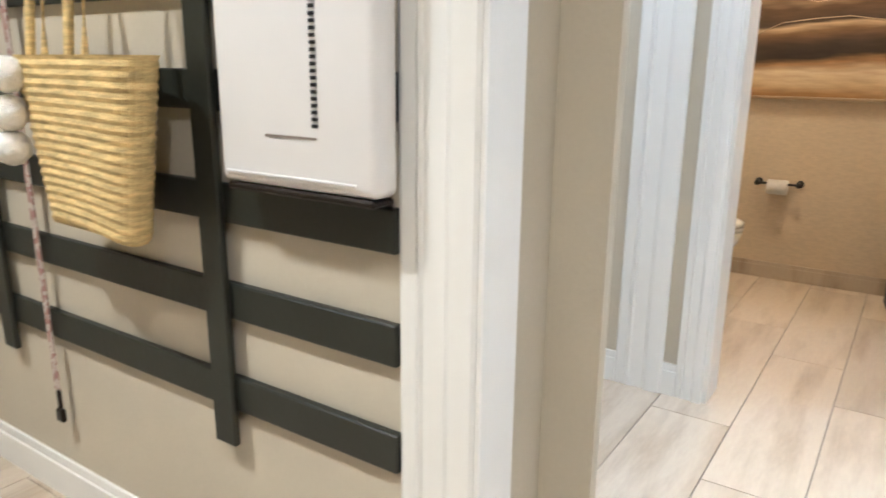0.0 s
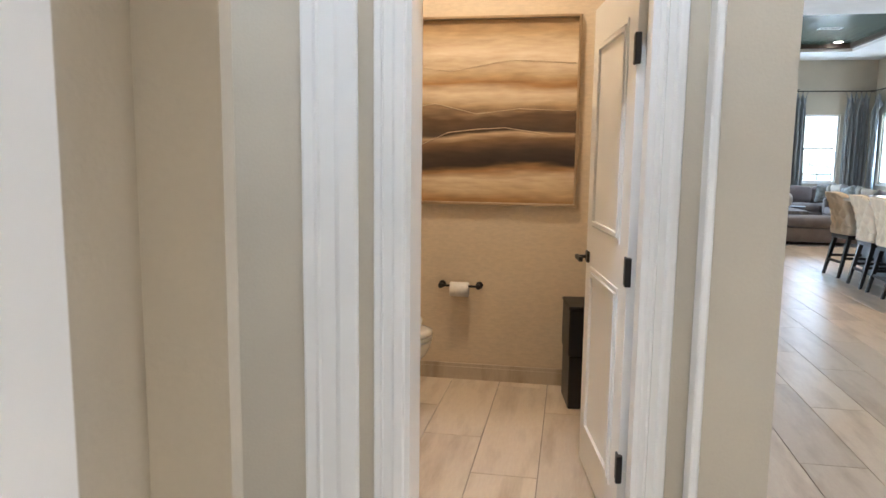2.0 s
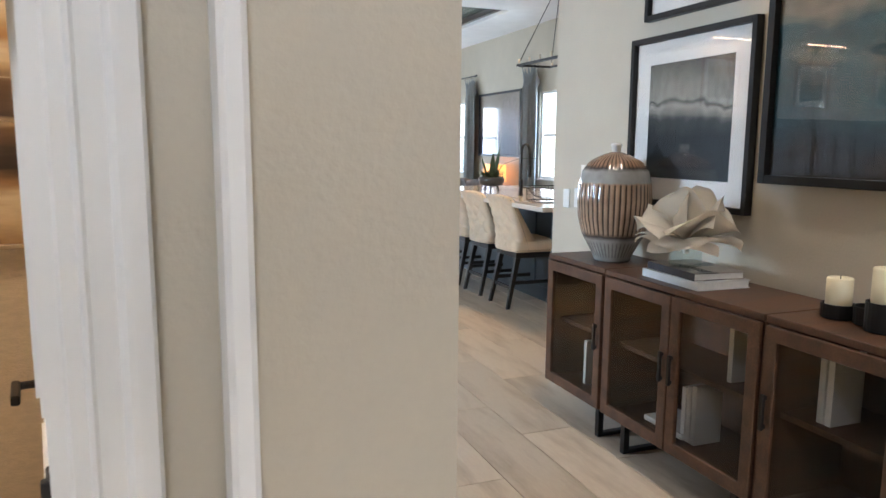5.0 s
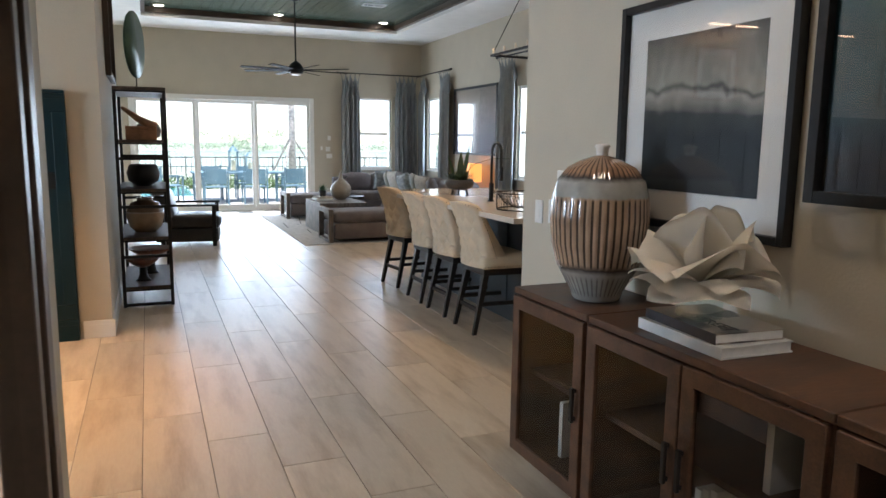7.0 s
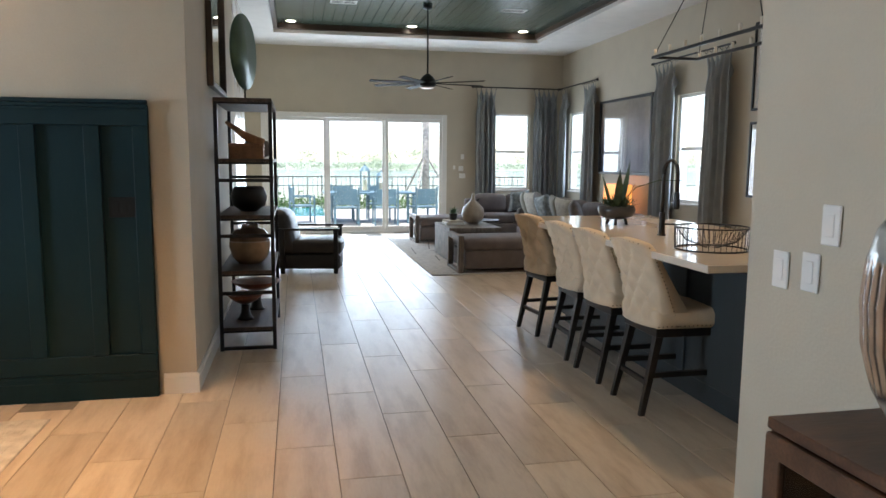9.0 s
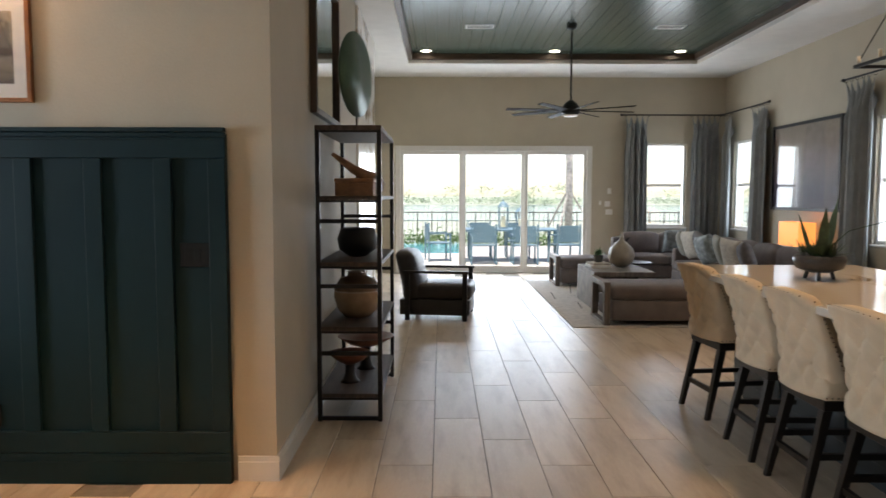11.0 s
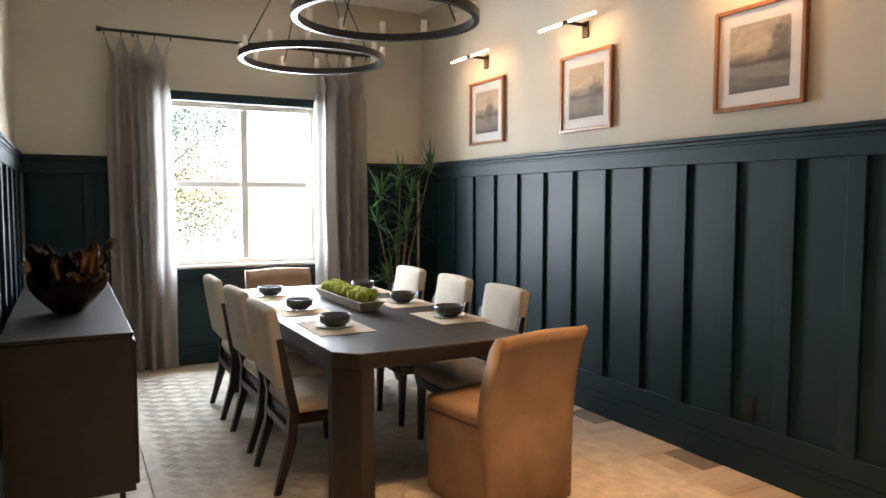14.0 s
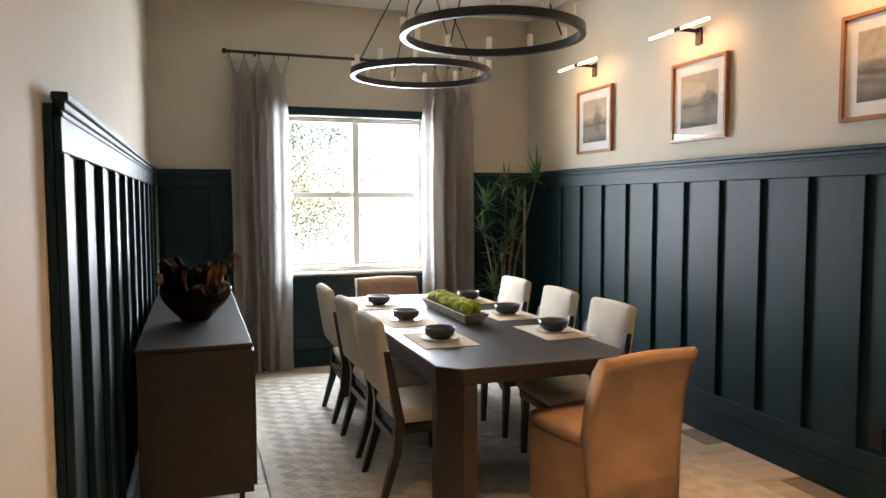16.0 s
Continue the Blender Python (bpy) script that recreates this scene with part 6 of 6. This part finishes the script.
# ---------------------------------------------------------------- powder room
ARTB = layered("brown_abstract_canvas", [(0.0, (.32, .18, .07)), (.07, (.52, .38, .22)), (.15, (.64, .51, .34)), (.20, (.34, .19, .08)), (.225, (.035, .022, .016)), (.29, (.06, .036, .024)), (.36, (.20, .115, .055)), (.39, (.55, .40, .24)), (.41, (.07, .045, .03)),
                                         (.49, (.13, .075, .04)), (.525, (.48, .34, .19)), (.60, (.72, .60, .44)), (.655, (.36, .19, .065)), (.70, (.50, .36, .20)), (.78, (.74, .62, .47)), (.86, (.60, .46, .30)), (.93, (.42, .28, .14)), (1.0, (.36, .23, .11))],
               size=1.10, shift=.5, distort=.24, warp=1.5, rough=.45, squash=(.55, 1, 3.0))
GOLD = mat("champagne_frame", (0.45, 0.34, 0.22), 0.3, metal=0.8, var=0.1)
canvas = framed("canvas_painting", pose(-.105, 4.883, 1.645), 1.10, 1.10, .016, GOLD, ARTB, "large brown and cream abstract canvas in a slim champagne frame", .0, .04, False, "painting")
t = thing("paper_holder", pose(-.235, 4.884, .60), "matte black toilet paper holder on the wall", "paper holder")
for s in (-1, 1):
    b = lathe([(.022, 0), (.022, .008), (.010, .012), (.010, .055), (.016, .06), (.016, .075), (.001, .078)], 16)
    bmesh.ops.rotate(b, verts=b.verts[:], cent=(0, 0, 0), matrix=Matrix.Rotation(radians(90), 3, 'X'))
    bmesh.ops.translate(b, verts=b.verts[:], vec=(s * .115, 0, 0))
    part("post", b, BLACK, t, smooth=True)
part("bar", tube(bmesh.new(), [(-.115, -.062, 0), (.115, -.062, 0)], .007, 10), BLACK, t)
b = bmesh.new()
tube(b, [(-.055, -.062, -.02), (.055, -.062, -.02)], .045, 24)
whole("paper_roll", b, PAGES, "white toilet paper roll on a black holder", "paper roll", pose(-.235, 4.884, .60), True)
t = thing("toilet", pose(-.77, 4.28, 0, 0, 0, -90), "white porcelain toilet with a closed lid and folded towel", "toilet")
def oval(ax, ay, cx, cy, z, n=28):
    return [(cx + ax * math.cos(2 * math.pi * k / n), cy + ay * math.sin(2 * math.pi * k / n), z) for k in range(n)]
def loft(rings):
    b = bmesh.new()
    rs = [[b.verts.new(p) for p in r] for r in rings]
    for a, c in zip(rs, rs[1:]):
        for k in range(len(a)):
            b.faces.new((a[k], a[(k + 1) % len(a)], c[(k + 1) % len(a)], c[k]))
    b.faces.new(rs[0][::-1])
    b.faces.new(rs[-1])
    return b
part("bowl", loft([oval(.12, .24, 0, .10, 0), oval(.12, .24, 0, .10, .02), oval(.11, .20, 0, .10, .12), oval(.13, .22, 0, .14, .22), oval(.175, .27, 0, .18, .33), oval(.185, .29, 0, .18, .385), oval(.18, .285, 0, .18, .395)]), PORCELAIN, t, smooth=True)
part("seat", loft([oval(.185, .29, 0, .18, .400), oval(.19, .295, 0, .18, .405), oval(.19, .295, 0, .18, .418), oval(.185, .29, 0, .18, .421)]), PORCELAIN, t, smooth=False)
part("lid", loft([oval(.185, .29, 0, .18, .425), oval(.19, .295, 0, .18, .430), oval(.188, .293, 0, .18, .448), oval(.16, .26, 0, .18, .456)]), PORCELAIN, t, smooth=True)
part("tank", soft(-.20, -.32, .38, .20, -.14, .74, .03, 3), PORCELAIN, t, smooth=True)
part("tank_lid", soft(-.21, -.33, .741, .21, -.13, .78, .012, 2), PORCELAIN, t, smooth=True)
whole("folded_towel", soft(-.14, -.10, 0, .14, .10, .045, .018, 3, .004), mat("white_towel", (.74, .70, .62), .95, var=.05, scale=20, bump=.8, bscale=260), "folded white towel on the toilet lid", "towel", pose(-.50, 4.28, .457, 0, 0, 8), True)
t = thing("waste_bin", pose(.535, 4.62, 0, 0, 0, 8), "tall black waste bin behind the open door", "bin")
part("body", boxes((-.12, -.14, 0, .12, .14, .30), (-.126, -.146, .3005, .126, .146, .56), r=.006), mat("black_lacquer", (.008, .008, .010), .4, var=.2), t)
part("lid", boxes((-.13, -.15, .561, .13, .15, .58), r=.005), BLACK, t)
t = thing("ceiling_lamp", pose(-.2, 3.95, HC), "round flush ceiling lamp with a frosted glass bowl", "ceiling lamp")
part("base", lathe([(.16, -.03), (.16, -.001), (.001, -.001)], 28), BRONZE, t)
part("bowl", lathe([(.001, -.12), (.09, -.10), (.15, -.031), (.001, -.031)], 28), LAMP, t, "glowing frosted bowl", True)
area("bath_lamp", (-.2, 3.95, HC - .15), (-.2, 3.95, 0), .3, .3, BATHLIGHT, (1.0, .73, .45))

RIDGE = mat("pale_paint_ridge", (.62, .48, .32), .5, var=.2)
for k, pts in enumerate((((-.50, .02), (-.30, .05), (-.05, -.01), (.20, .02), (.52, .01)), ((-.40, -.20), (-.22, -.12), (-.05, -.10), (.12, -.09), (.40, -.13)), ((-.52, .27), (-.20, .24), (.15, .30), (.52, .28)))):
    b = tube(bmesh.new(), [(x, 0, z) for x, z in pts], .0028, 6)
    part("paint_ridge", b, RIDGE, canvas, "thin pale ridge of paint", True).matrix_basis = pose(0, -.0145, 0)

# ---------------------------------------------------------------- mud room
SLATM = mat("black_green_slat_paint", (0.016, 0.018, 0.013), 0.45, var=0.15, scale=6, bump=0.15)
t = thing("slat_rack", pose(0, 1.16, 0), "black-green painted wooden slat rack on the wall", "wall rack")
SLZ = (1.67, 1.45, 1.23, 1.005, .795, .58)
for z in SLZ[:]:
    part("slat", boxes((-2.6, -.022, z - .040, -.270, -.001, z + .040), r=.003), SLATM, t)
for x in (-.74, -1.70):
    part("upright", boxes((x - .032, -.040, .46, x + .034, -.0225, 2.0), r=.003), SLATM, t)
t = thing("wash_board_case", pose(-.455, 1.085, 1.09), "white moulded plastic carrier with perforated seam hanging on the rack", "carrier")
part("shell", soft(-.168, -.018, -.02, .205, .045, .62, .018, 3), PLASTIC, t, smooth=True)
part("rim", boxes((-.145, -.022, .0, .165, -.0182, .005), r=.001), PLASTIC, t)
b = bmesh.new()
for k in range(44):
    box(b, .072, -.0205, .09 + k * .011, .084, -.0182, .096 + k * .011)
tagged(part("perforation", b, BLACK, t, "dark perforated seam"), kind="stuff")
part("groove", boxes((-.04, -.0200, .070, .080, -.0182, .074)), GREYST, t)
part("latch_recess", boxes((.125, -.026, .30, .195, -.0184, .42), r=.006, seg=2), PLASTIC, t)
part("latch", boxes((.168, -.036, .325, .186, -.0265, .365), r=.003), CHROME, t)
part("foot", boxes((-.155, -.015, -.034, .195, .04, -.0205), r=.004), BRONZE, t)
# straw bag with pompoms and strap
t = thing("straw_bag", pose(-.98, 1.03, .955, 0, 0, -6), "woven straw tote bag with white pompoms hanging on the rack", "bag")
n = 40
rings = []
for j in range(19):
    v = j / 18
    for e in (0, 1):
        w, dp = .165 + .085 * v + (.004 if e else 0), .055 + .012 * v + (.004 if e else 0)
        z = v * .33 + e * .009
        rings.append([(w * math.copysign(abs(math.cos(a)) ** .6, math.cos(a)), dp * math.copysign(abs(math.sin(a)) ** .8, math.sin(a)), z - .03 * (math.cos(a) ** 2) * (1 - v)) for a in [2 * math.pi * k / n for k in range(n)]])
part("body", loft(rings), STRAW, t)
for s in (-.09, .09):
    part("handle", tube(bmesh.new(), [(s - .035, -.05, .31), (s - .03, -.03, .52), (s, .02, .72), (s + .03, -.03, .52), (s + .035, -.05, .31)], .010, 8), STRAW, t)
POM = mat("white_pompom", (.78, .75, .70), .95, var=.08, scale=60, bump=1.0, bscale=200)
for k, z in enumerate((.30, .22, .145)):
    b = bmesh.new()
    bmesh.ops.create_icosphere(b, subdivisions=3, radius=.038)
    for v in b.verts:
        v.co *= 1 + .10 * noise.noise(v.co * 90)
    bmesh.ops.translate(b, verts=b.verts[:], vec=(-.165 - .012 * k, -.085, z))
    part("pompom", b, POM, t, "fluffy white pompom", True)
STRAP = mat("chequered_strap", (.30, .17, .15), .8, var=.7, scale=60, second=(.55, .48, .42), contrast=(.48, .52))
t = thing("dog_lead", pose(-1.46, 1.125, .29), "red-and-white woven lead hanging from the rack", "strap")
part("strap", boxes((-.012, -.004, .10, .012, .0, 1.25)), STRAP, t)
part("clip", boxes((-.016, -.010, 0, .016, .006, .04), (-.008, -.006, .04, .008, .004, .099), r=.004), BRONZE, t)
# two downlights out of view, added to brighten the mud room
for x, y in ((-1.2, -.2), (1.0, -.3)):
    t = thing("downlight", pose(x, y, HC), "round recessed ceiling downlight, assumed outside the tray", "downlight", "downlights in the hall")
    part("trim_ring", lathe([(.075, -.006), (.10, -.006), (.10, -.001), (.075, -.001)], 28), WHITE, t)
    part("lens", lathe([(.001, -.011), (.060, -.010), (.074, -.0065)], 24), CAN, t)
    spot("downlight_lamp", (x, y, HC - .02), (x, y, 0), MUDFILL * (1 if x > 0 else 1.2), (1.0, .91, .79) if x > 0 else (1.0, .92, .79), 130, .9, .08)
# unseen downlights, assumed for hall and dining; the pale ones stand in for daylight
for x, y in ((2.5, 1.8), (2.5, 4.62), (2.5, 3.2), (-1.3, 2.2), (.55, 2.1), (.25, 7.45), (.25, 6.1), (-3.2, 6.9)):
    t = thing("downlight", pose(x, y, HC), "round recessed ceiling downlight, assumed outside the tray", "downlight", "downlights in the hall")
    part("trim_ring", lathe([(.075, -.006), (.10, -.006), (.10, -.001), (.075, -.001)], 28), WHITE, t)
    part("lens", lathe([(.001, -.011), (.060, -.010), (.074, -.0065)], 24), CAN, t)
    spot("downlight_lamp", (x, y, HC - .02), (x, y, 0), (HALLFILL if y < 5 else 170) * (.06 if x < -3 else 1.1 if y == 1.8 else .45 if x > 2 or y == 6.1 else 1), PALE if y < 3 else WARM if y > 5 else SOFT, 130 if y < 5 and (x < 2 or y == 1.8) else 84 if y < 5 else 68, .8, .12)

for x, y in ((4.25, 7.8), (4.25, 9.4), (5.4, 11.2)):
    t = thing("downlight", pose(x, y, LC), "round recessed ceiling downlight, assumed outside the tray", "downlight", "downlights over the kitchen")
    part("trim_ring", lathe([(.075, -.006), (.10, -.006), (.10, -.001), (.075, -.001)], 28), WHITE, t)
    part("lens", lathe([(.001, -.011), (.060, -.010), (.074, -.0065)], 24), CAN, t)
    spot("downlight_lamp", (x, y, LC - .02), (x, y, 0), 52, (1.0, .66, .36), 90, .9, .08)

# ---------------------------------------------------------------- light from the openings
area("slider_light", ((SL0 + SL1) / 2, YB + .25, 1.25), ((SL0 + SL1) / 2, 10, .9), 3.4, 2.2, SKYLIGHT * 3.5, DAY)
area("window_light", ((WA0 + WA1) / 2, YB + .3, 1.65), ((WA0 + WA1) / 2, 10, 1.2), .8, 1.5, SKYLIGHT * .5, DAY)
area("window_light", (XR + .3, 17.5, 1.65), (0, 17.5, 1.2), .9, 1.5, SKYLIGHT * .5, DAY)
area("window_light", (XR + .3, 13.25, 1.65), (0, 13.25, 1.2), 1.0, 1.5, SKYLIGHT * .6, DAY)
area("dining_window_light", (XW - .32, 6.9, 1.6), (0, 6.9, 1.2), 1.3, 1.4, DINELIGHT, (0.70, 0.86, 1.0))

# ---------------------------------------------------------------- outside
GRASS = mat("lawn", (0.34, 0.37, 0.29), 0.95, var=0.3, scale=2.0, bump=0.6, bscale=40)
PAVER = mat("patio_pavers", (0.46, 0.43, 0.39), 0.8, var=0.12, scale=5, bump=0.2)
WATER = mat("pool_water", (0.05, 0.30, 0.36), 0.08, var=0.25, scale=6, bump=0.5, bscale=12)
b = bmesh.new()
box(b, -600, -600, -.40, 600, 900, -.18)
structure("ground", b, GRASS, "sunlit green lawn", "ground")
structure("patio", boxes((-2.5, 18.72, -.16, 9.0, 26.0, -.03)), PAVER, "pale paved patio", "patio")
structure("pool", boxes((-3.0, 23.4, -.028, 2.4, 27.5, -.012)), WATER, "turquoise swimming pool", "water")
structure("lake", boxes((-300, 50, -.17, 300, 120, -.12)), mat("lake_water", (.14, .20, .20), .12, var=.1, scale=.3), "pale lake beyond the lawn", "water")
OUTM = mat("patio_furniture_metal", (0.12, 0.21, 0.26), 0.5, var=0.1)
t = thing("patio_table", pose(3.35, 21.3, -.03), "grey metal patio dining table", "table")
part("tabletop", boxes((-1.1, -.5, .70, 1.1, .5, .74), r=.004), OUTM, t)
for a in (-1, 1):
    for c in (-1, 1):
        part("leg", boxes((a * 1.02 - .03, c * .44 - .03, 0, a * 1.02 + .03, c * .44 + .03, .699)), OUTM, t)
def patio_chair(m):
    t = thing("patio_chair", m, "grey metal patio chair with a sling back", "chair", "patio chairs")
    part("seat", boxes((-.26, -.25, .40, .26, .25, .425), r=.004), OUTM, t)
    part("backrest", boxes((-.23, -.25, .48, .23, -.235, .84), r=.003), OUTM, t)
    for s in (-1, 1):
        part("leg", boxes((s * .265 - .018, -.262, 0, s * .265 + .018, -.226, .88)), OUTM, t)
        part("leg", boxes((s * .265 - .018, .226, 0, s * .265 + .018, .262, .62)), OUTM, t)
        part("arm", boxes((s * .265 - .022, -.225, .62, s * .265 + .022, .262, .645)), OUTM, t)
    return t
p1 = patio_chair(pose(2.75, 20.55, -.03))
for x, y, a in ((3.65, 20.55, 0), (4.55, 20.7, 15), (2.75, 22.0, 180), (3.65, 22.0, 180), (1.75, 21.3, -80)):
    copy_thing(p1, pose(x, y, -.03, 0, 0, a))
for x, h in ((3.25, .62), (3.65, .48)):
    t = thing("lantern", pose(x, 21.3, .71), "grey metal lantern with a white candle on the patio table", "lantern", "lanterns")
    w = .11
    part("base", boxes((-w, -w, 0, w, w, .03)), OUTM, t)
    part("cage", boxes((-w, -w, .03, -w + .02, -w + .02, h * .8), (w - .02, -w, .03, w, -w + .02, h * .8), (-w, w - .02, .03, -w + .02, w, h * .8), (w - .02, w - .02, .03, w, w, h * .8)), OUTM, t)
    part("roof", lathe([(w * 1.2, h * .8), (w * .6, h * .95), (.02, h), (.02, h + .04), (.001, h + .04)], 16), OUTM, t)
    part("candle", lathe([(.05, .03), (.05, h * .45), (.001, h * .45)], 16), CANDLE, t)
t = thing("fence", pose(0, 29.5, -.18), "black metal picket fence", "fence")
for k in range(60):
    x = -14 + k * .5
    part("picket", boxes((x - .012, -.012, 0, x + .012, .012, 1.12)), BLACK, t)
b = bmesh.new()
for k in range(180):
    x = -14 + k * .167
    box(b, x - .006, -.006, .12, x + .006, .006, 1.06)
tagged(part("bars", b, BLACK, t), kind="stuff")
for z in (.12, 1.06):
    part("rail", boxes((-14, -.016, z - .016, 16, .016, z + .016)), BLACK, t)
HEDGE = mat("hedge_leaf", (0.07, 0.13, 0.03), 0.7, var=0.4, scale=4)
def leaves(bm, c, r, n, s):
    for _ in range(n):
        d = Vector((random.gauss(0, 1), random.gauss(0, 1), random.gauss(0, 1)))
        p = Vector(c) + Vector((d.x * r[0], d.y * r[1], d.z * r[2])) * .5
        u = Vector((random.uniform(-1, 1), random.uniform(-1, 1), random.uniform(-1, 1))).normalized() * s
        w = u.orthogonal().normalized() * s * .5
        bm.faces.new([bm.verts.new(q) for q in (p - u, p + w, p + u, p - w)])
b = bmesh.new()
for k in range(70):
    leaves(b, (.6 + k * .075, 26.6, .12), (.25, .35, .28), 22, .06)
whole("hedge", b, HEDGE, "low clipped green hedge by the pool", "hedge", kind="stuff")
b = bmesh.new()
for k in range(260):
    x = random.uniform(-130, 140)
    z = random.uniform(1.2, 2.9) if random.random() < .35 else random.uniform(.3, .8)
    leaves(b, (x, 130 + random.uniform(-6, 6), z), (1.7 if z > 1 else 4.5, 2, .9 if z > 1 else .6), 60, .24)
# distance haze and glare are mixed into this pale leaf colour
whole("far_trees", b, mat("hazed_tree_leaf", (0.30, 0.37, 0.25), 0.8, var=0.3, scale=.5), "line of far green trees across the lake, colour paled for haze", "trees", kind="stuff")
BARK = mat("palm_bark", (0.46, 0.42, 0.37), 0.9, var=0.3, scale=10, bump=0.6)
def tree(m, h, crown, label, lean=0.0):
    t = thing("tree", m, label, "tree")
    part("trunk", tube(bmesh.new(), [(0, 0, 0), (lean * .4, 0, h * .4), (lean, .05, h)], .07, 9, .03), BARK, t, smooth=True)
    for k in range(9):
        a = k * 2.3
        z = h * (.45 + .05 * k)
        part("limb", tube(bmesh.new(), [(lean * z / h, 0, z), (lean * z / h + .5 * math.cos(a), .5 * math.sin(a), z + .45), (lean * z / h + .9 * math.cos(a), .9 * math.sin(a), z + .75)], .022, 6, .006), BARK, t, smooth=True)
    b = bmesh.new()
    for k in range(80):
        a, r, z = random.uniform(0, 6.28), random.uniform(.1, 1.3), random.uniform(.35, 1.35)
        leaves(b, (lean + r * math.cos(a), r * math.sin(a), h * z), (.5, .5, .4), crown, .034)
    part("crown", b, HEDGE, t)
    return t
tree(pose(-12.5, 7.15, -.18), 2.9, 38, "young staked street tree with a thin leafy crown")
t = thing("palm_tree", pose(5.85, 27.5, -.18), "palm trunk with crossed wooden support stakes", "tree")
part("trunk", tube(bmesh.new(), [(0, 0, 0), (.02, 0, 2), (-.02, 0, 6.5)], .13, 14, .10), BARK, t, smooth=True)
for a in (.2, 2.3, 4.2):
    part("stake", tube(bmesh.new(), [(1.2 * math.cos(a), 1.2 * math.sin(a), 0), (.12 * math.cos(a), .12 * math.sin(a), 1.7)], .032, 6), BARK, t)
b = bmesh.new()
for k in range(14):
    a = k * 2 * math.pi / 14
    for j in range(16):
        u = j / 15
        p = Vector((2.2 * u * math.cos(a), 2.2 * u * math.sin(a), 6.5 + .8 * u - 1.8 * u * u))
        for s in (-1, 1):
            q = p + Vector((-math.sin(a), math.cos(a), 0)) * s * .5 * (1 - .6 * u) + Vector((0, 0, -.25))
            e = Vector((math.cos(a), math.sin(a), 0)) * .04
            b.faces.new([b.verts.new(v) for v in (p - e, p + e, q)])
part("fronds", b, HEDGE, t)
structure("street", boxes((-40, -60, -.178, -17, 60, -.165)), mat("concrete_drive", (.45, .44, .42), .85, var=.1, scale=3), "pale concrete street beyond the front lawn", "road")

# ---------------------------------------------------------------- floor tiles
TW, TL, GAP = .295, 1.22, .0035
def tile_bm(w, l):
    b = bmesh.new()
    h, e = .0055, .0015
    lo = [b.verts.new(p) for p in ((-w / 2, -l / 2, -h), (w / 2, -l / 2, -h), (w / 2, l / 2, -h), (-w / 2, l / 2, -h))]
    md = [b.verts.new((v.co.x, v.co.y, -e)) for v in lo]
    hi = [b.verts.new((v.co.x - math.copysign(e, v.co.x), v.co.y - math.copysign(e, v.co.y), 0)) for v in lo]
    for p, q in ((lo, md), (md, hi)):
        for k in range(4):
            b.faces.new((p[k], p[(k + 1) % 4], q[(k + 1) % 4], q[k]))
    b.faces.new(hi)
    return b
tile_mesh = mesh_of("tile", tile_bm(TW - GAP, TL - GAP), TILE)
floor_ob = bpy.data.objects["floor"]
near, rest = [], []
for cx in range(-22, 19):
    x = 1.788 + cx * TW + TW / 2
    if not -4.5 < x < 7.2:
        continue
    off = (8.45 - cx * TL / 3) % TL
    for r in range(-2, 16):
        y = off + r * TL + TL / 2
        inside = (x > .3 and (x < 3.4 or y > 5.6)) or (x <= .3 and 4.7 < y < 9.0) or (x > -3 and y < 5.3)
        if not inside or y > YB - .1:
            continue
        (near if (.0 < x < 4.2 and 1.0 < y < 17.6) or (-1.5 < x < 4.2 and y < 5) else rest).append((x, y))
for x, y in near[:300]:
    o = new("tile", tile_mesh)
    o.parent = floor_ob
    o.location = (x, y, 0)
vs, fs = [], []
src = tile_mesh
for x, y in near[300:] + rest:
    k = len(vs)
    vs += [(v.co.x + x, v.co.y + y, v.co.z) for v in src.vertices]
    fs += [tuple(i + k for i in p.vertices) for p in src.polygons]
me = bpy.data.meshes.new("tiles")
me.from_pydata(vs, [], fs)
me.materials.append(TILE)
o = new("tiles", me)
o.parent = floor_ob
tagged(o, "wood-look floor tiles further off", kind="stuff")
